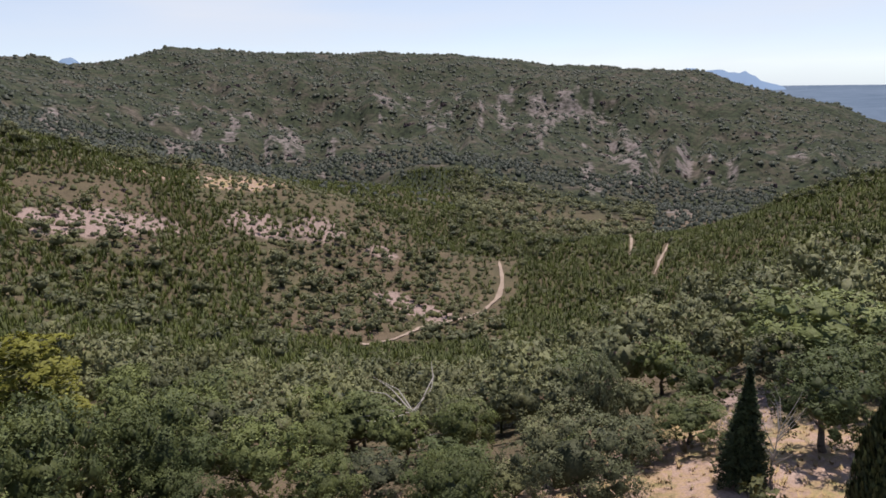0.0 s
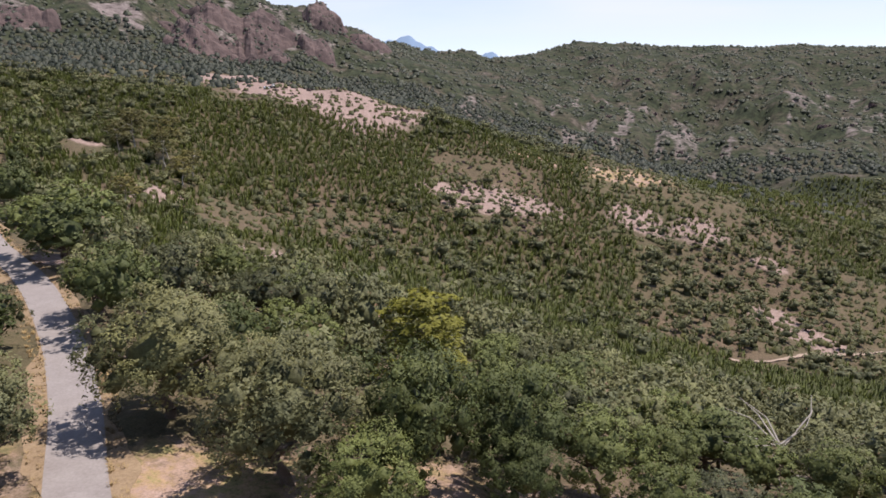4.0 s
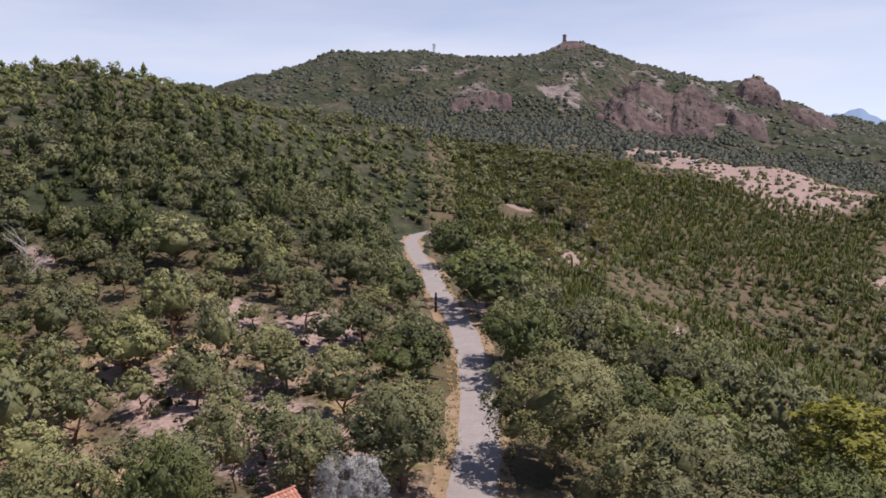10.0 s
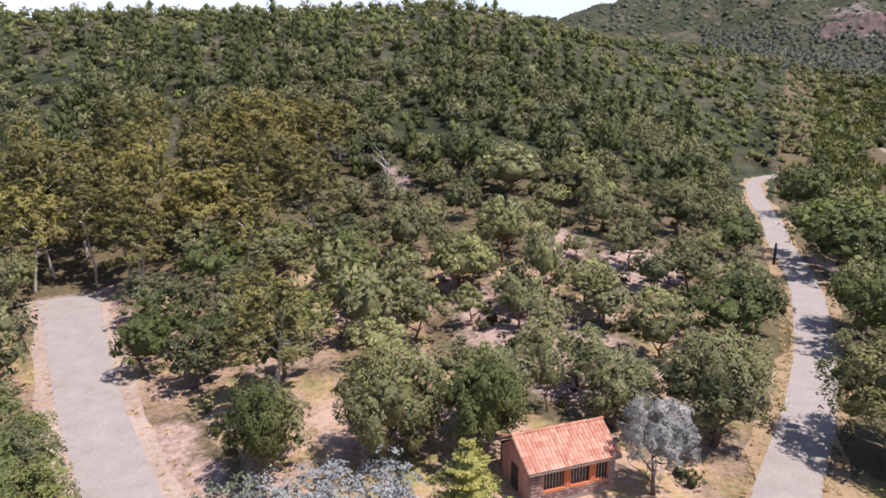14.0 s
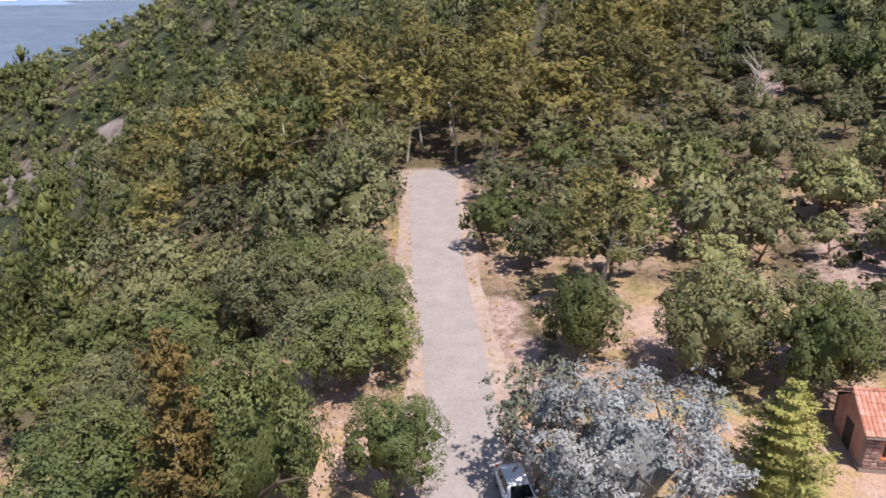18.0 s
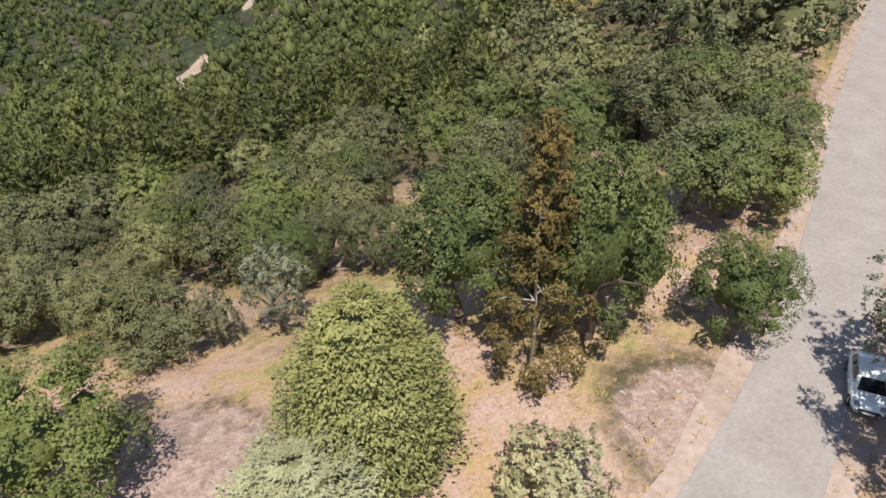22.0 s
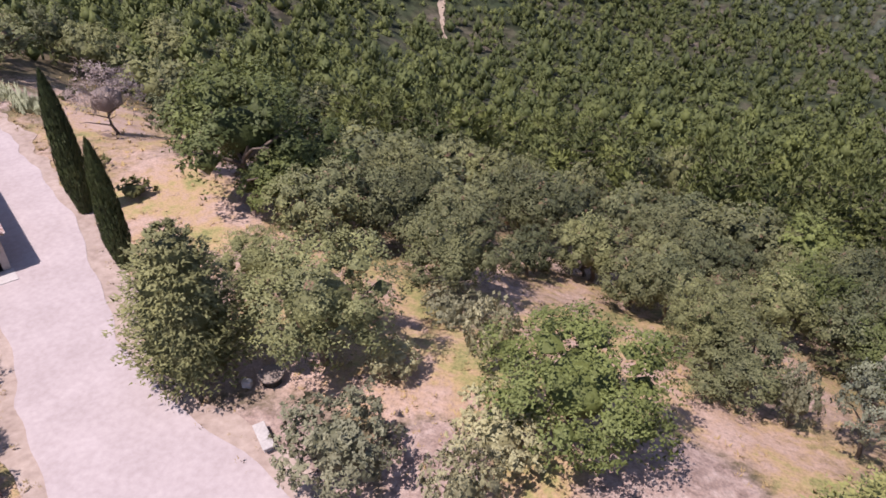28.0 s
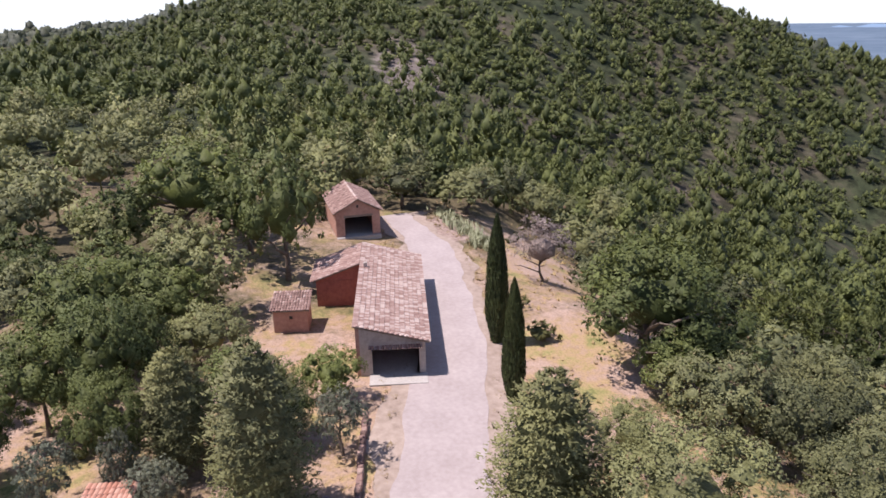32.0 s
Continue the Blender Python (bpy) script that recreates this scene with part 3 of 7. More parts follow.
KNOB_V = np.array([(1, 0, 0), (0, 1, 0), (-1, 0, 0), (0, -1, 0), (0, 0, 1), (0, 0, -1)], float)
KNOB_F = np.array([(0, 1, 4), (1, 2, 4), (2, 3, 4), (3, 0, 4), (1, 0, 5), (2, 1, 5), (3, 2, 5), (0, 3, 5)])


def unit(v):
    return v / np.maximum(np.linalg.norm(v, axis=-1, keepdims=True), 1e-9)


class Pile:
    """Collects leaves, lumps and limbs, each with the way its part of the crown faces."""

    def __init__(self):
        self.v, self.f, self.t, self.m, self.n = [], [], [], [], 0

    def add(self, v, f, t, m):
        face = np.cross(v[f[:, 1]] - v[f[:, 0]], v[f[:, 2]] - v[f[:, 0]])
        turn = (face * m[f].sum(1)).sum(1) < 0
        f = np.where(turn[:, None], f[:, ::-1], f)
        self.v.append(v)
        self.f.append(f + self.n)
        self.t.append(t)
        self.m.append(unit(m))
        self.n += len(v)

    def leaves(self, rng, c, normal, size, tint, long=1.5, up=None, faces=None):
        """One pointed leaf spray for each centre."""
        n = len(c)
        if n == 0:
            return
        a = unit(np.cross(normal, rng.normal(size=(n, 3)))) if up is None else unit(up)
        b = unit(np.cross(normal, a))
        s = (size * rng.uniform(0.65, 1.4, n))[:, None]
        k = rng.uniform(-0.5, 0.5, (n, 1))
        v = np.stack([c - a * s * long * 0.7 - b * s, c - a * s * long * (0.7 + k) + b * s, c + a * s * long * 1.2 + b * s * k], 1).reshape(-1, 3)
        self.add(v, np.arange(3 * n).reshape(n, 3), np.repeat(tint, 3), np.repeat(normal if faces is None else unit(faces), 3, 0))

    def knob(self, rng, c, radii3, tint, centre=None):
        d = KNOB_V * rng.uniform(0.75, 1.2, (6, 1)) * radii3
        self.add(d + c, KNOB_F, np.full(6, tint), unit(d) + (0 if centre is None else 0.6 * unit(d + c - centre)))

    def lump(self, rng, c, radii3, tint, centre=None):
        d = LUMP_V * rng.uniform(0.75, 1.15, (len(LUMP_V), 1)) * radii3
        self.add(d + c, LUMP_F, np.full(len(d), tint), unit(d) + (0 if centre is None else 0.6 * unit(d + c - centre)))

    def limb(self, p, q, r0, r1, sides=6):
        p, q = np.asarray(p, float), np.asarray(q, float)
        d = unit(q - p)
        a = unit(np.cross(d, (0.31, 0.87, 0.2)))
        b = np.cross(d, a)
        ang = np.arange(sides) * 2 * np.pi / sides
        ring = np.cos(ang)[:, None] * a + np.sin(ang)[:, None] * b
        k = np.arange(sides)
        self.add(np.vstack([p + ring * r0, q + ring * r1]), np.vstack([np.stack([k, (k + 1) % sides, sides + (k + 1) % sides], -1), np.stack([k, sides + (k + 1) % sides, sides + k], -1)]), np.full(2 * sides, 0.5), np.vstack([ring, ring]))

    def mesh(self, name, material):
        return mesh_from(name, np.vstack(self.v), np.vstack(self.f), material, np.concatenate(self.t), soft=np.vstack(self.m))

    def arrays(self):
        return np.vstack(self.v), np.vstack(self.f), np.concatenate(self.t), np.vstack(self.m)


def leafy_lobe(pile, rng, c, r3, centre, count, size, shade, long=1.5, core=0.55, fringe=(0.7, 1.1), spiky=False):
    """One bough of a crown: a small heart, coloured dark for inner shade, and leaves gathered in clumps over its outer
    side.
    """
    r3 = np.asarray(r3, float)
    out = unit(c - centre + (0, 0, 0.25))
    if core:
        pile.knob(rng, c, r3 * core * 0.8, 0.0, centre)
    clumps = max(3, count // 11)
    aim = unit(rng.normal(size=(clumps, 3)) + out * 1.0 + (0, 0, 0.25))
    spot = c + aim * r3 * rng.uniform(*fringe, (clumps, 1))
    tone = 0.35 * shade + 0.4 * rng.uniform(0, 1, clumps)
    pick = np.arange(count) % clumps
    n = aim[pick]
    loose = rng.normal(size=(count, 3))
    loose -= 0.45 * n * (loose * n).sum(1)[:, None]
    pos = spot[pick] + loose * r3.mean() * (0.15 if count > 30 else 0.28)
    leaf = unit(0.75 * n + (0, 0, 0.3) + rng.normal(size=n.shape) * 0.55)
    face = unit(0.85 * n + 0.3 * unit(pos - centre) + 0.35 * leaf)
    pile.leaves(rng, pos, leaf, size, tone[pick] + 0.25 * rng.uniform(0, 1, count), long, unit(n + (0, 0, 0.5) + rng.normal(size=n.shape) * 0.25) if spiky else None, face)


def round_crown(seed, lobes, per_lobe, size, low=-0.75, squash=1.0, centre=1.2, lobe=(0.26, 0.42), reach=(0.56, 0.86), core=0.55, fringe=(0.7, 1.1)):
    """A broad uneven crown of leafy lobes; radius 1, height about 2.2."""
    rng = np.random.RandomState(seed)
    pile = Pile()
    k = np.arange(lobes) + 0.5
    z = low + (1 - low) * k / lobes
    a = k * 2.39996 + rng.uniform(-0.5, 0.5, lobes)
    d = np.column_stack([np.sqrt(np.maximum(0, 1 - z * z)) * np.cos(a), np.sqrt(np.maximum(0, 1 - z * z)) * np.sin(a), z])
    rad = rng.uniform(*lobe, lobes)
    mids = d * rng.uniform(*reach, (lobes, 1)) * (1, 1, squash) + (0, 0, centre)
    heart = np.array((0, 0, centre - 0.25))
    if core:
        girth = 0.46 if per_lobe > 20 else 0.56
        # leafless core in the darkest leaf tone, imitating shade behind the boughs
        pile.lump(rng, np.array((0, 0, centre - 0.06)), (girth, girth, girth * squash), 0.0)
    for c, r in zip(mids, rad):
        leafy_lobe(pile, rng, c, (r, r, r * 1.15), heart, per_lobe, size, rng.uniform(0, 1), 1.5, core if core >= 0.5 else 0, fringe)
    return pile


def cone_crown(seed, tiers, per_tier, tuft, size, low=0.12, high=2.2, power=0.75, droop=0.15, waist=0.5, egg=False, long=2.0, fan=0.05):
    """A conifer: sprays of needles out along tiers of branches; radius 1."""
    rng = np.random.RandomState(seed)
    pile = Pile()
    for i in range(tiers):
        s = (i + 0.5) / tiers
        girth = min(1, 0.75 + 1.2 * s) * (1 - s ** 2.6) ** 0.62 if egg else min(1, waist + 2.2 * s) * (1 - s ** 1.6) ** power
        z, r = low + (high - low) * s, max(0.05, girth * (0.93 + 0.07 * math.sin(i * 2.3)))
        if s < 0.85:
            # inner lump tinted dark in place of shade among the sprays
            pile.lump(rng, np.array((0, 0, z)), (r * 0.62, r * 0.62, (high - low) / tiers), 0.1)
        count = max(3, int(per_tier * (0.35 + 0.65 * r)))
        for j in range(count):
            a = (j + rng.uniform(-0.3, 0.3)) * 2 * np.pi / count + i * 0.7
            out = np.array((math.cos(a), math.sin(a), 0.0))
            length = r * rng.uniform(0.76, 1.12)
            tip = out * length + (0, 0, z - droop * length + rng.uniform(-0.03, 0.05))
            shade = rng.uniform(0, 1)
            k = rng.uniform(0.55, 1.0, tuft)[:, None]
            across = np.array((-out[1], out[0], 0.0)) * rng.normal(0, fan, (tuft, 1)) * (0.5 + r)
            pos = out * length * k + np.array((0, 0, z)) + (tip - out * length - (0, 0, z)) * k + across + rng.normal(0, 0.02, (tuft, 3))
            way = unit(out + across * 6 + rng.normal(0, 0.5, (tuft, 3)) + (0, 0, 0.15))
            normal = unit(np.array((0, 0, 1.0)) + rng.normal(0, 0.35, (tuft, 3)) + out * 0.5)
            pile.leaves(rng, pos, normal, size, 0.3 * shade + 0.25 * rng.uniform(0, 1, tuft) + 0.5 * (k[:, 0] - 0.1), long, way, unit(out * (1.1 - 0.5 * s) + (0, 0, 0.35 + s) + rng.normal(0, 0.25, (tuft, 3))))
    return pile


def column_crown(seed, count, size, high=6.0):
    """A slim upright cypress; radius 1."""
    rng = np.random.RandomState(seed)
    pile = Pile()
    for i in range(14):
        s = (i + 0.5) / 14
        r = 0.82 * min(1, 0.5 + 2.2 * s) * (1 - s ** 3.2) ** 0.8
        # these lumps take a dark tint to pass for shade inside the column
        pile.lump(rng, np.array((0, 0, 0.2 + s * (high - 0.4))), (r, r, high / 20), 0.15)
    s, a = rng.uniform(0, 1, count), rng.uniform(0, 2 * np.pi, count)
    r = np.minimum(1, 0.5 + 2.2 * s) * (1 - s ** 3.2) ** 0.8 * rng.uniform(0.82, 1.06, count)
    out = np.column_stack([np.cos(a), np.sin(a), np.zeros(count)])
    pos = out * r[:, None] + np.column_stack([np.zeros(count), np.zeros(count), 0.15 + s * (high - 0.2)])
    pile.leaves(rng, pos, unit(out + rng.normal(0, 0.35, (count, 3))), size, rng.uniform(0, 1, count), 2.4, unit(np.array((0, 0, 1.0)) + out * 0.25 + rng.normal(0, 0.15, (count, 3))))
    return pile


def tuft_crown(seed, lobes, per_lobe, size, low, high, wide=0.62, flat=0.6, spread=0.9, core=0.5, taper=0.75, fringe=(0.7, 1.1), long=1.9, spiky=False):
    """Open crown of separate tufts high on the stem (pines, eucalyptus)."""
    rng = np.random.RandomState(seed)
    pile = Pile()
    for i in range(lobes):
        s = (i + 0.5) / lobes
        z = low + (high - low) * s
        r = spread * (1 - taper * s) * rng.uniform(0.35, 1.0)
        a = i * 2.39996 + rng.uniform(-0.4, 0.4)
        c = np.array((r * math.cos(a), r * math.sin(a), z))
        q = wide * rng.uniform(0.55, 0.9) * (1 - 0.4 * s)
        leafy_lobe(pile, rng, c, (q, q, q * flat), np.array((0, 0, (low + z) / 2)), per_lobe, size, rng.uniform(0, 1), long, core, fringe, spiky)
    return pile


def pine_crown(seed, whorls, boughs, tufts, shoots, size, low=0.8, high=3.3, heart=0.4, blunt=0.0):
    """A pine: whorls of boughs that narrow to a tip, each bough set with tufts of upswept shoots; radius 1."""
    rng = np.random.RandomState(seed)
    pile = Pile()
    for i in range(whorls):
        s = i / whorls
        cone, dome = (1 - s) ** 0.75 * (0.75 + 0.25 * min(1, 3 * s)) + 0.1, 0.3 + 0.7 * math.sin(math.pi * (0.28 + 0.62 * s))
        z, r = low + (high - low) * s, cone + (dome - cone) * blunt
        n = max(2, int(round(boughs * (1 - 0.5 * s))))
        if heart and s < 0.8:
            # heart tinted darkest, so that the gaps between whorls look shaded
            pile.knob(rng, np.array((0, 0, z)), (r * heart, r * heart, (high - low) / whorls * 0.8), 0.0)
        for j in range(n):
            a = j * 2 * np.pi / n + i * 1.1 + rng.uniform(-0.35, 0.35)
            out = np.array((math.cos(a), math.sin(a), 0.0))
            reach, tone = r * rng.uniform(0.7, 1.12), rng.uniform(0, 0.5)
            for k in (np.arange(tufts) + 1) / tufts:
                c = out * reach * (0.3 + 0.7 * k) + (0, 0, z + 0.22 * k * reach) + rng.normal(0, 0.05, 3)
                way = unit(out * 0.55 + (0, 0, 0.75 - 0.25 * blunt) + rng.normal(0, 0.38 + 0.15 * blunt, (shoots, 3)))
                face = unit(out * (0.35 + 0.35 * k) + (0, 0, 0.6) + rng.normal(0, 0.22, (shoots, 3)))
                side = unit(np.cross(way, rng.normal(size=(shoots, 3))))
                pile.leaves(rng, c + way * size * 1.5 + rng.normal(0, 0.05, (shoots, 3)), side, size, tone + 0.5 * rng.uniform(0, 1, shoots), 3.0, way, face)
    tip = unit(np.array((0, 0, 1.0)) + rng.normal(0, 0.3, (shoots, 3)))
    pile.leaves(rng, tip * size + (0, 0, high), unit(np.cross(tip, rng.normal(size=tip.shape))), size, rng.uniform(0.4, 1, shoots), 3.0, tip, tip)
    return pile


def trunk_of(seed, high, r0, limbs, limb_z, limb_r, lean=0.12):
    """A bent tapered stem with limbs that fork."""
    rng = np.random.RandomState(seed)
    pile = Pile()
    p, n = np.zeros(3) - (0, 0, 0.15), 4
    stem = [p]
    for i in range(n):
        p = p + (rng.uniform(-lean, lean), rng.uniform(-lean, lean), high / n)
        stem.append(p)
    for i in range(n):
        pile.limb(stem[i], stem[i + 1], r0 * (1 - 0.8 * i / n), r0 * (1 - 0.8 * (i + 1) / n), 7)
    for j in range(limbs):
        s = rng.uniform(*limb_z)
        b = np.array([np.interp(s * n, range(n + 1), [q[c] for q in stem]) for c in range(3)])
        a = j * 2.39996 + rng.uniform(-0.4, 0.4)
        q = b + np.array((math.cos(a), math.sin(a), rng.uniform(0.3, 0.9))) * limb_r * rng.uniform(0.6, 1.1)
        w = q + np.array((math.cos(a + 0.5), math.sin(a + 0.5), rng.uniform(0.2, 0.8))) * limb_r * 0.5
        pile.limb(b, q, r0 * 0.42, r0 * 0.22, 5)
        pile.limb(q, w, r0 * 0.22, r0 * 0.07, 4)
    return pile


def tree_thing(name, label, category, trunk, bark, crown=None, leaf=None, group=""):
    """A tree kind: an empty at its foot with trunk and crown; it is planted by copying."""
    e = new(name)
    e.empty_display_size = 0.3
    tagged(e, label, category, group)
    part("trunk", trunk.mesh("trunk", bark), bark, e, smooth=True)
    if crown is not None:
        part("crown", crown.mesh("crown", leaf), leaf, e)
    return e


planted, own_spot = [], {}  # own_spot: where the first tree of each kind itself stands


def grove(rng, x, y, r, h):
    """A wide canopy is several trees grown together."""
    b, d = math.degrees(math.atan2(-x, y)) % 360, math.hypot(x, y)
    if r > 4.2 and 160 < b < 216 and 33 < d < 76:
        return []  # the low oak wood behind the clearing grows there instead
    if r < 5.3:
        return [(x, y, r, h)]
    n = 2 if r < 6.2 else 3 if r < 9 else 4
    a0 = rng.uniform(0, 6.28)
    return [(x + 0.52 * r * math.cos(a0 + k * 6.28 / n), y + 0.52 * r * math.sin(a0 + k * 6.28 / n), r * rng.uniform(0.5, 0.62), h * rng.uniform(0.78, 1.05)) for k in range(n)]


def plant(kinds, spots, seed=5):
    """Copies of kinds at (x, y, crown radius, height)."""
    rng = np.random.RandomState(seed)
    if kinds is OAKS:
        spots = [one for spot in spots for one in grove(rng, *spot)]
    for i, (x, y, r, h) in enumerate(spots):
        d = math.hypot(x, y)
        stock = kinds
        if kinds is OAKS and (y > 30 and x > -55 and i % 5 < 3 or x < -3 and i % 3 == 0 or x > 34 and y > -22 and i % 3 < 2):
            stock = GREENS_HERO if d < 47 else GREENS_FAR if d > 64 else GREENS
        elif kinds is OAKS:
            stock = OAKS_HERO if d < 45 else OAKS_FAR if d > 64 else OAKS
        elif kinds is GREENS:
            stock = GREENS_HERO if d < 47 else GREENS_FAR if d > 64 else GREENS
        ob, tall = stock[i % len(stock)]
        z = height(x, y) - 0.05
        m = pose(x, y, z, 0, 0, rng.uniform(0, 360)) @ Matrix.Diagonal((r, r * rng.uniform(0.92, 1.08), h / tall, 1))
        if ob in own_spot:
            copy_thing(ob, m)
        else:
            own_spot[ob] = m
        planted.append((x, y, r))


def oak_kind(name, label, seed, bark, leaf, group, lobes, per_lobe, size, low, squash, centre=1.2, lobe=(0.26, 0.42), trunk=(1.2, 0.085)):
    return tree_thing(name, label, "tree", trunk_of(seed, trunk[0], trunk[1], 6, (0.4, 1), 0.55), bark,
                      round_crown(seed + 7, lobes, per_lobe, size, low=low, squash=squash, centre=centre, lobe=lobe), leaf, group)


ROUND = "oaks round the pass"
HOLM, FRESH = "broad grey-green holm oak with a dense rounded crown", "fresh green oak with a full leafy crown"
SOFT = "spreading pale olive-grey oak with a soft billowing crown"
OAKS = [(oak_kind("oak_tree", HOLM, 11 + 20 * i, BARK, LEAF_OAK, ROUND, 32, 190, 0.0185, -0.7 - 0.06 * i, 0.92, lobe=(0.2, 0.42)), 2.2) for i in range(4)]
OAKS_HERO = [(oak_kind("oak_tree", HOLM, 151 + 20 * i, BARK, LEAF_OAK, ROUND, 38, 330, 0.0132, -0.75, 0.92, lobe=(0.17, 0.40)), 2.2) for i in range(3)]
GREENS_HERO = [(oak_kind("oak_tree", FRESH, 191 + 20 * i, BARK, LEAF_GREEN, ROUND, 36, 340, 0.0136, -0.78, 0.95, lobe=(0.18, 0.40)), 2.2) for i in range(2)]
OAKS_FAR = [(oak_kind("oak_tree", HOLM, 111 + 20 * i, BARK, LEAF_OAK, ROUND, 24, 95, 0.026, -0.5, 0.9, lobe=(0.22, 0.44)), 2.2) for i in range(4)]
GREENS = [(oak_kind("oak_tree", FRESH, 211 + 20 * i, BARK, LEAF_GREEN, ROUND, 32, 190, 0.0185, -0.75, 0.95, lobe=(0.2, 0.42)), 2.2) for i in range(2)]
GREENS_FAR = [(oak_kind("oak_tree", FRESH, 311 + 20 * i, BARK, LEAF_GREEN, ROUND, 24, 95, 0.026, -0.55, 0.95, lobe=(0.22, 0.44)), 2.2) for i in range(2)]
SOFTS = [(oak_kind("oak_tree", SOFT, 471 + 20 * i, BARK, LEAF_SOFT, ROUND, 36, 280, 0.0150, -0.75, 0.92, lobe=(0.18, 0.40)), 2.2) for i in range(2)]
SMALL_OAKS = [(oak_kind("oak_tree", "small open cork oak on stony ground", 411 + 20 * i, BARK_RED, LEAF_OLIVE, "small oaks on the stony slope", 20, 90, 0.027, -0.4, 0.86, 1.3, (0.2, 0.38), (1.25, 0.07)), 2.2) for i in range(4)]
EUCAS = [(tree_thing("eucalyptus_tree", "tall olive-gold eucalyptus with a pale bare trunk", "tree", trunk_of(61 + i, 3.6, 0.06, 7, (0.4, 1), 0.6), BARK_PALE,
                     tuft_crown(65 + i, 30, 110, 0.028, 1.9, 4.25, 0.62, 0.85, 1.0, taper=0.35), LEAF_EUCA, "eucalyptus stand"), 4.4) for i in range(3)]
LIMES = [(tree_thing("wattle_tree", "dense bright yellow-green wattle tree", "tree", trunk_of(67, 3.0, 0.06, 7, (0.4, 1), 0.6), BARK,
                     tuft_crown(68, 44, 150, 0.026, 1.0, 4.1, 0.62, 0.75, 1.05, taper=0.5), LEAF_LIME), 4.4)]
PINES = [(tree_thing("pine_tree", "maritime pine with an open tufted crown", "tree", trunk_of(71 + i, 2.8, 0.055, 6, (0.5, 1), 0.6), BARK,
                     pine_crown(75 + i, 8, 7, 3, 9, 0.034, 0.7, 3.2, 0.4, 0.35 * i), LEAF_PINE, "pines below the clearing"), 3.4) for i in range(3)]
BUSHES = [(tree_thing("bush", "rounded grey-green evergreen shrub on dry grass", "bush", trunk_of(81 + i, 0.6, 0.05, 5, (0.2, 1), 0.5), BARK,
                      round_crown(85 + i, 60, 80, 0.022, low=-0.5, squash=0.7, centre=0.75, lobe=(0.14, 0.28), core=0.4, fringe=(0.5, 1.2)), LEAF_SAGE, "shrubs of the clearing"), 1.5) for i in range(2)]
SILVERS = [(tree_thing("wattle_tree", "silver-leaved wattle tree with feathery pale foliage", "tree", trunk_of(91, 1.3, 0.07, 9, (0.3, 1), 0.6), BARK,
                       round_crown(95, 110, 230, 0.0105, low=-0.6, squash=0.85, lobe=(0.1, 0.22), reach=(0.5, 0.95), core=0.3, fringe=(0.35, 1.15)), LEAF_SILVER), 2.2)]
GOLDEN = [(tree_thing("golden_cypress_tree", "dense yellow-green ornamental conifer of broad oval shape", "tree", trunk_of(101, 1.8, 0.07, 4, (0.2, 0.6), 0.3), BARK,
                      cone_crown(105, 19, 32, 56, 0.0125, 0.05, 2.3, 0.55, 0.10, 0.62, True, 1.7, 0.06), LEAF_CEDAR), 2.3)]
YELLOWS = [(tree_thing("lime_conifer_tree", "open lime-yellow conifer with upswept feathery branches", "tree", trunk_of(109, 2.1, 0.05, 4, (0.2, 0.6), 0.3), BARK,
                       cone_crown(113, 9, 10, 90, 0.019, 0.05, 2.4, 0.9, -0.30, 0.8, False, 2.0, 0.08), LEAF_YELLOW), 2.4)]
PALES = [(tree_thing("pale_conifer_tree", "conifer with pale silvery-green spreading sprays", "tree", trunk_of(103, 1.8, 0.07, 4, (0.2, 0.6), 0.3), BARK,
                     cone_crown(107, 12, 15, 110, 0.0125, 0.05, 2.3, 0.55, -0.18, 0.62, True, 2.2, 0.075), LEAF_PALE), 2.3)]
WATTLES = [(tree_thing("wattle_tree", "feathery grey-green wattle with dry pinkish tips", "tree", trunk_of(93, 1.3, 0.07, 9, (0.3, 1), 0.6), BARK,
                       round_crown(97, 90, 80, 0.018, low=-0.6, squash=0.95, lobe=(0.12, 0.26), reach=(0.4, 0.9), core=0, fringe=(0.35, 1.15)), LEAF_WATTLE), 2.2)]
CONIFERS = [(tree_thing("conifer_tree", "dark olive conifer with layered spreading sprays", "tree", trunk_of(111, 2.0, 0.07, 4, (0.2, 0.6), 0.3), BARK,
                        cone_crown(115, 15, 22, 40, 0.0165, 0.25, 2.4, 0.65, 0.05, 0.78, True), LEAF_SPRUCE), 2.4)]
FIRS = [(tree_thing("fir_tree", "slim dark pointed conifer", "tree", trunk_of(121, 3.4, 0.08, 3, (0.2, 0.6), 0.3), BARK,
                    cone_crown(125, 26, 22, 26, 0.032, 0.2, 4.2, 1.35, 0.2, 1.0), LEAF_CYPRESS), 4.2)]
CYPRESSES = [(tree_thing("cypress_tree", "tall slender dark green columnar cypress", "tree", trunk_of(131, 2.0, 0.2, 2, (0.2, 0.4), 0.3), BARK,
                         column_crown(135, 6000, 0.055), LEAF_CYPRESS, "pair of cypresses by the lane"), 6.0)]
BROWNS = [(tree_thing("bronze_tree", "slender bronze-leaved tree with pale forked limbs", "tree", trunk_of(141, 4.2, 0.045, 5, (0.15, 0.6), 0.6), BARK_PALE,
                      tuft_crown(145, 52, 190, 0.022, 0.3, 5.1, 0.6, 0.95, 1.15, core=0, taper=0.8, fringe=(0.3, 1.15), long=2.2), LEAF_BRONZE), 5.2)]
DEADS = [(tree_thing("dead_tree", "bleached leafless dead tree with forked limbs", "tree", trunk_of(151 + i, 1.5, 0.05, 16, (0.2, 1), 0.85), DEADWOOD), 2.0) for i in range(2)]
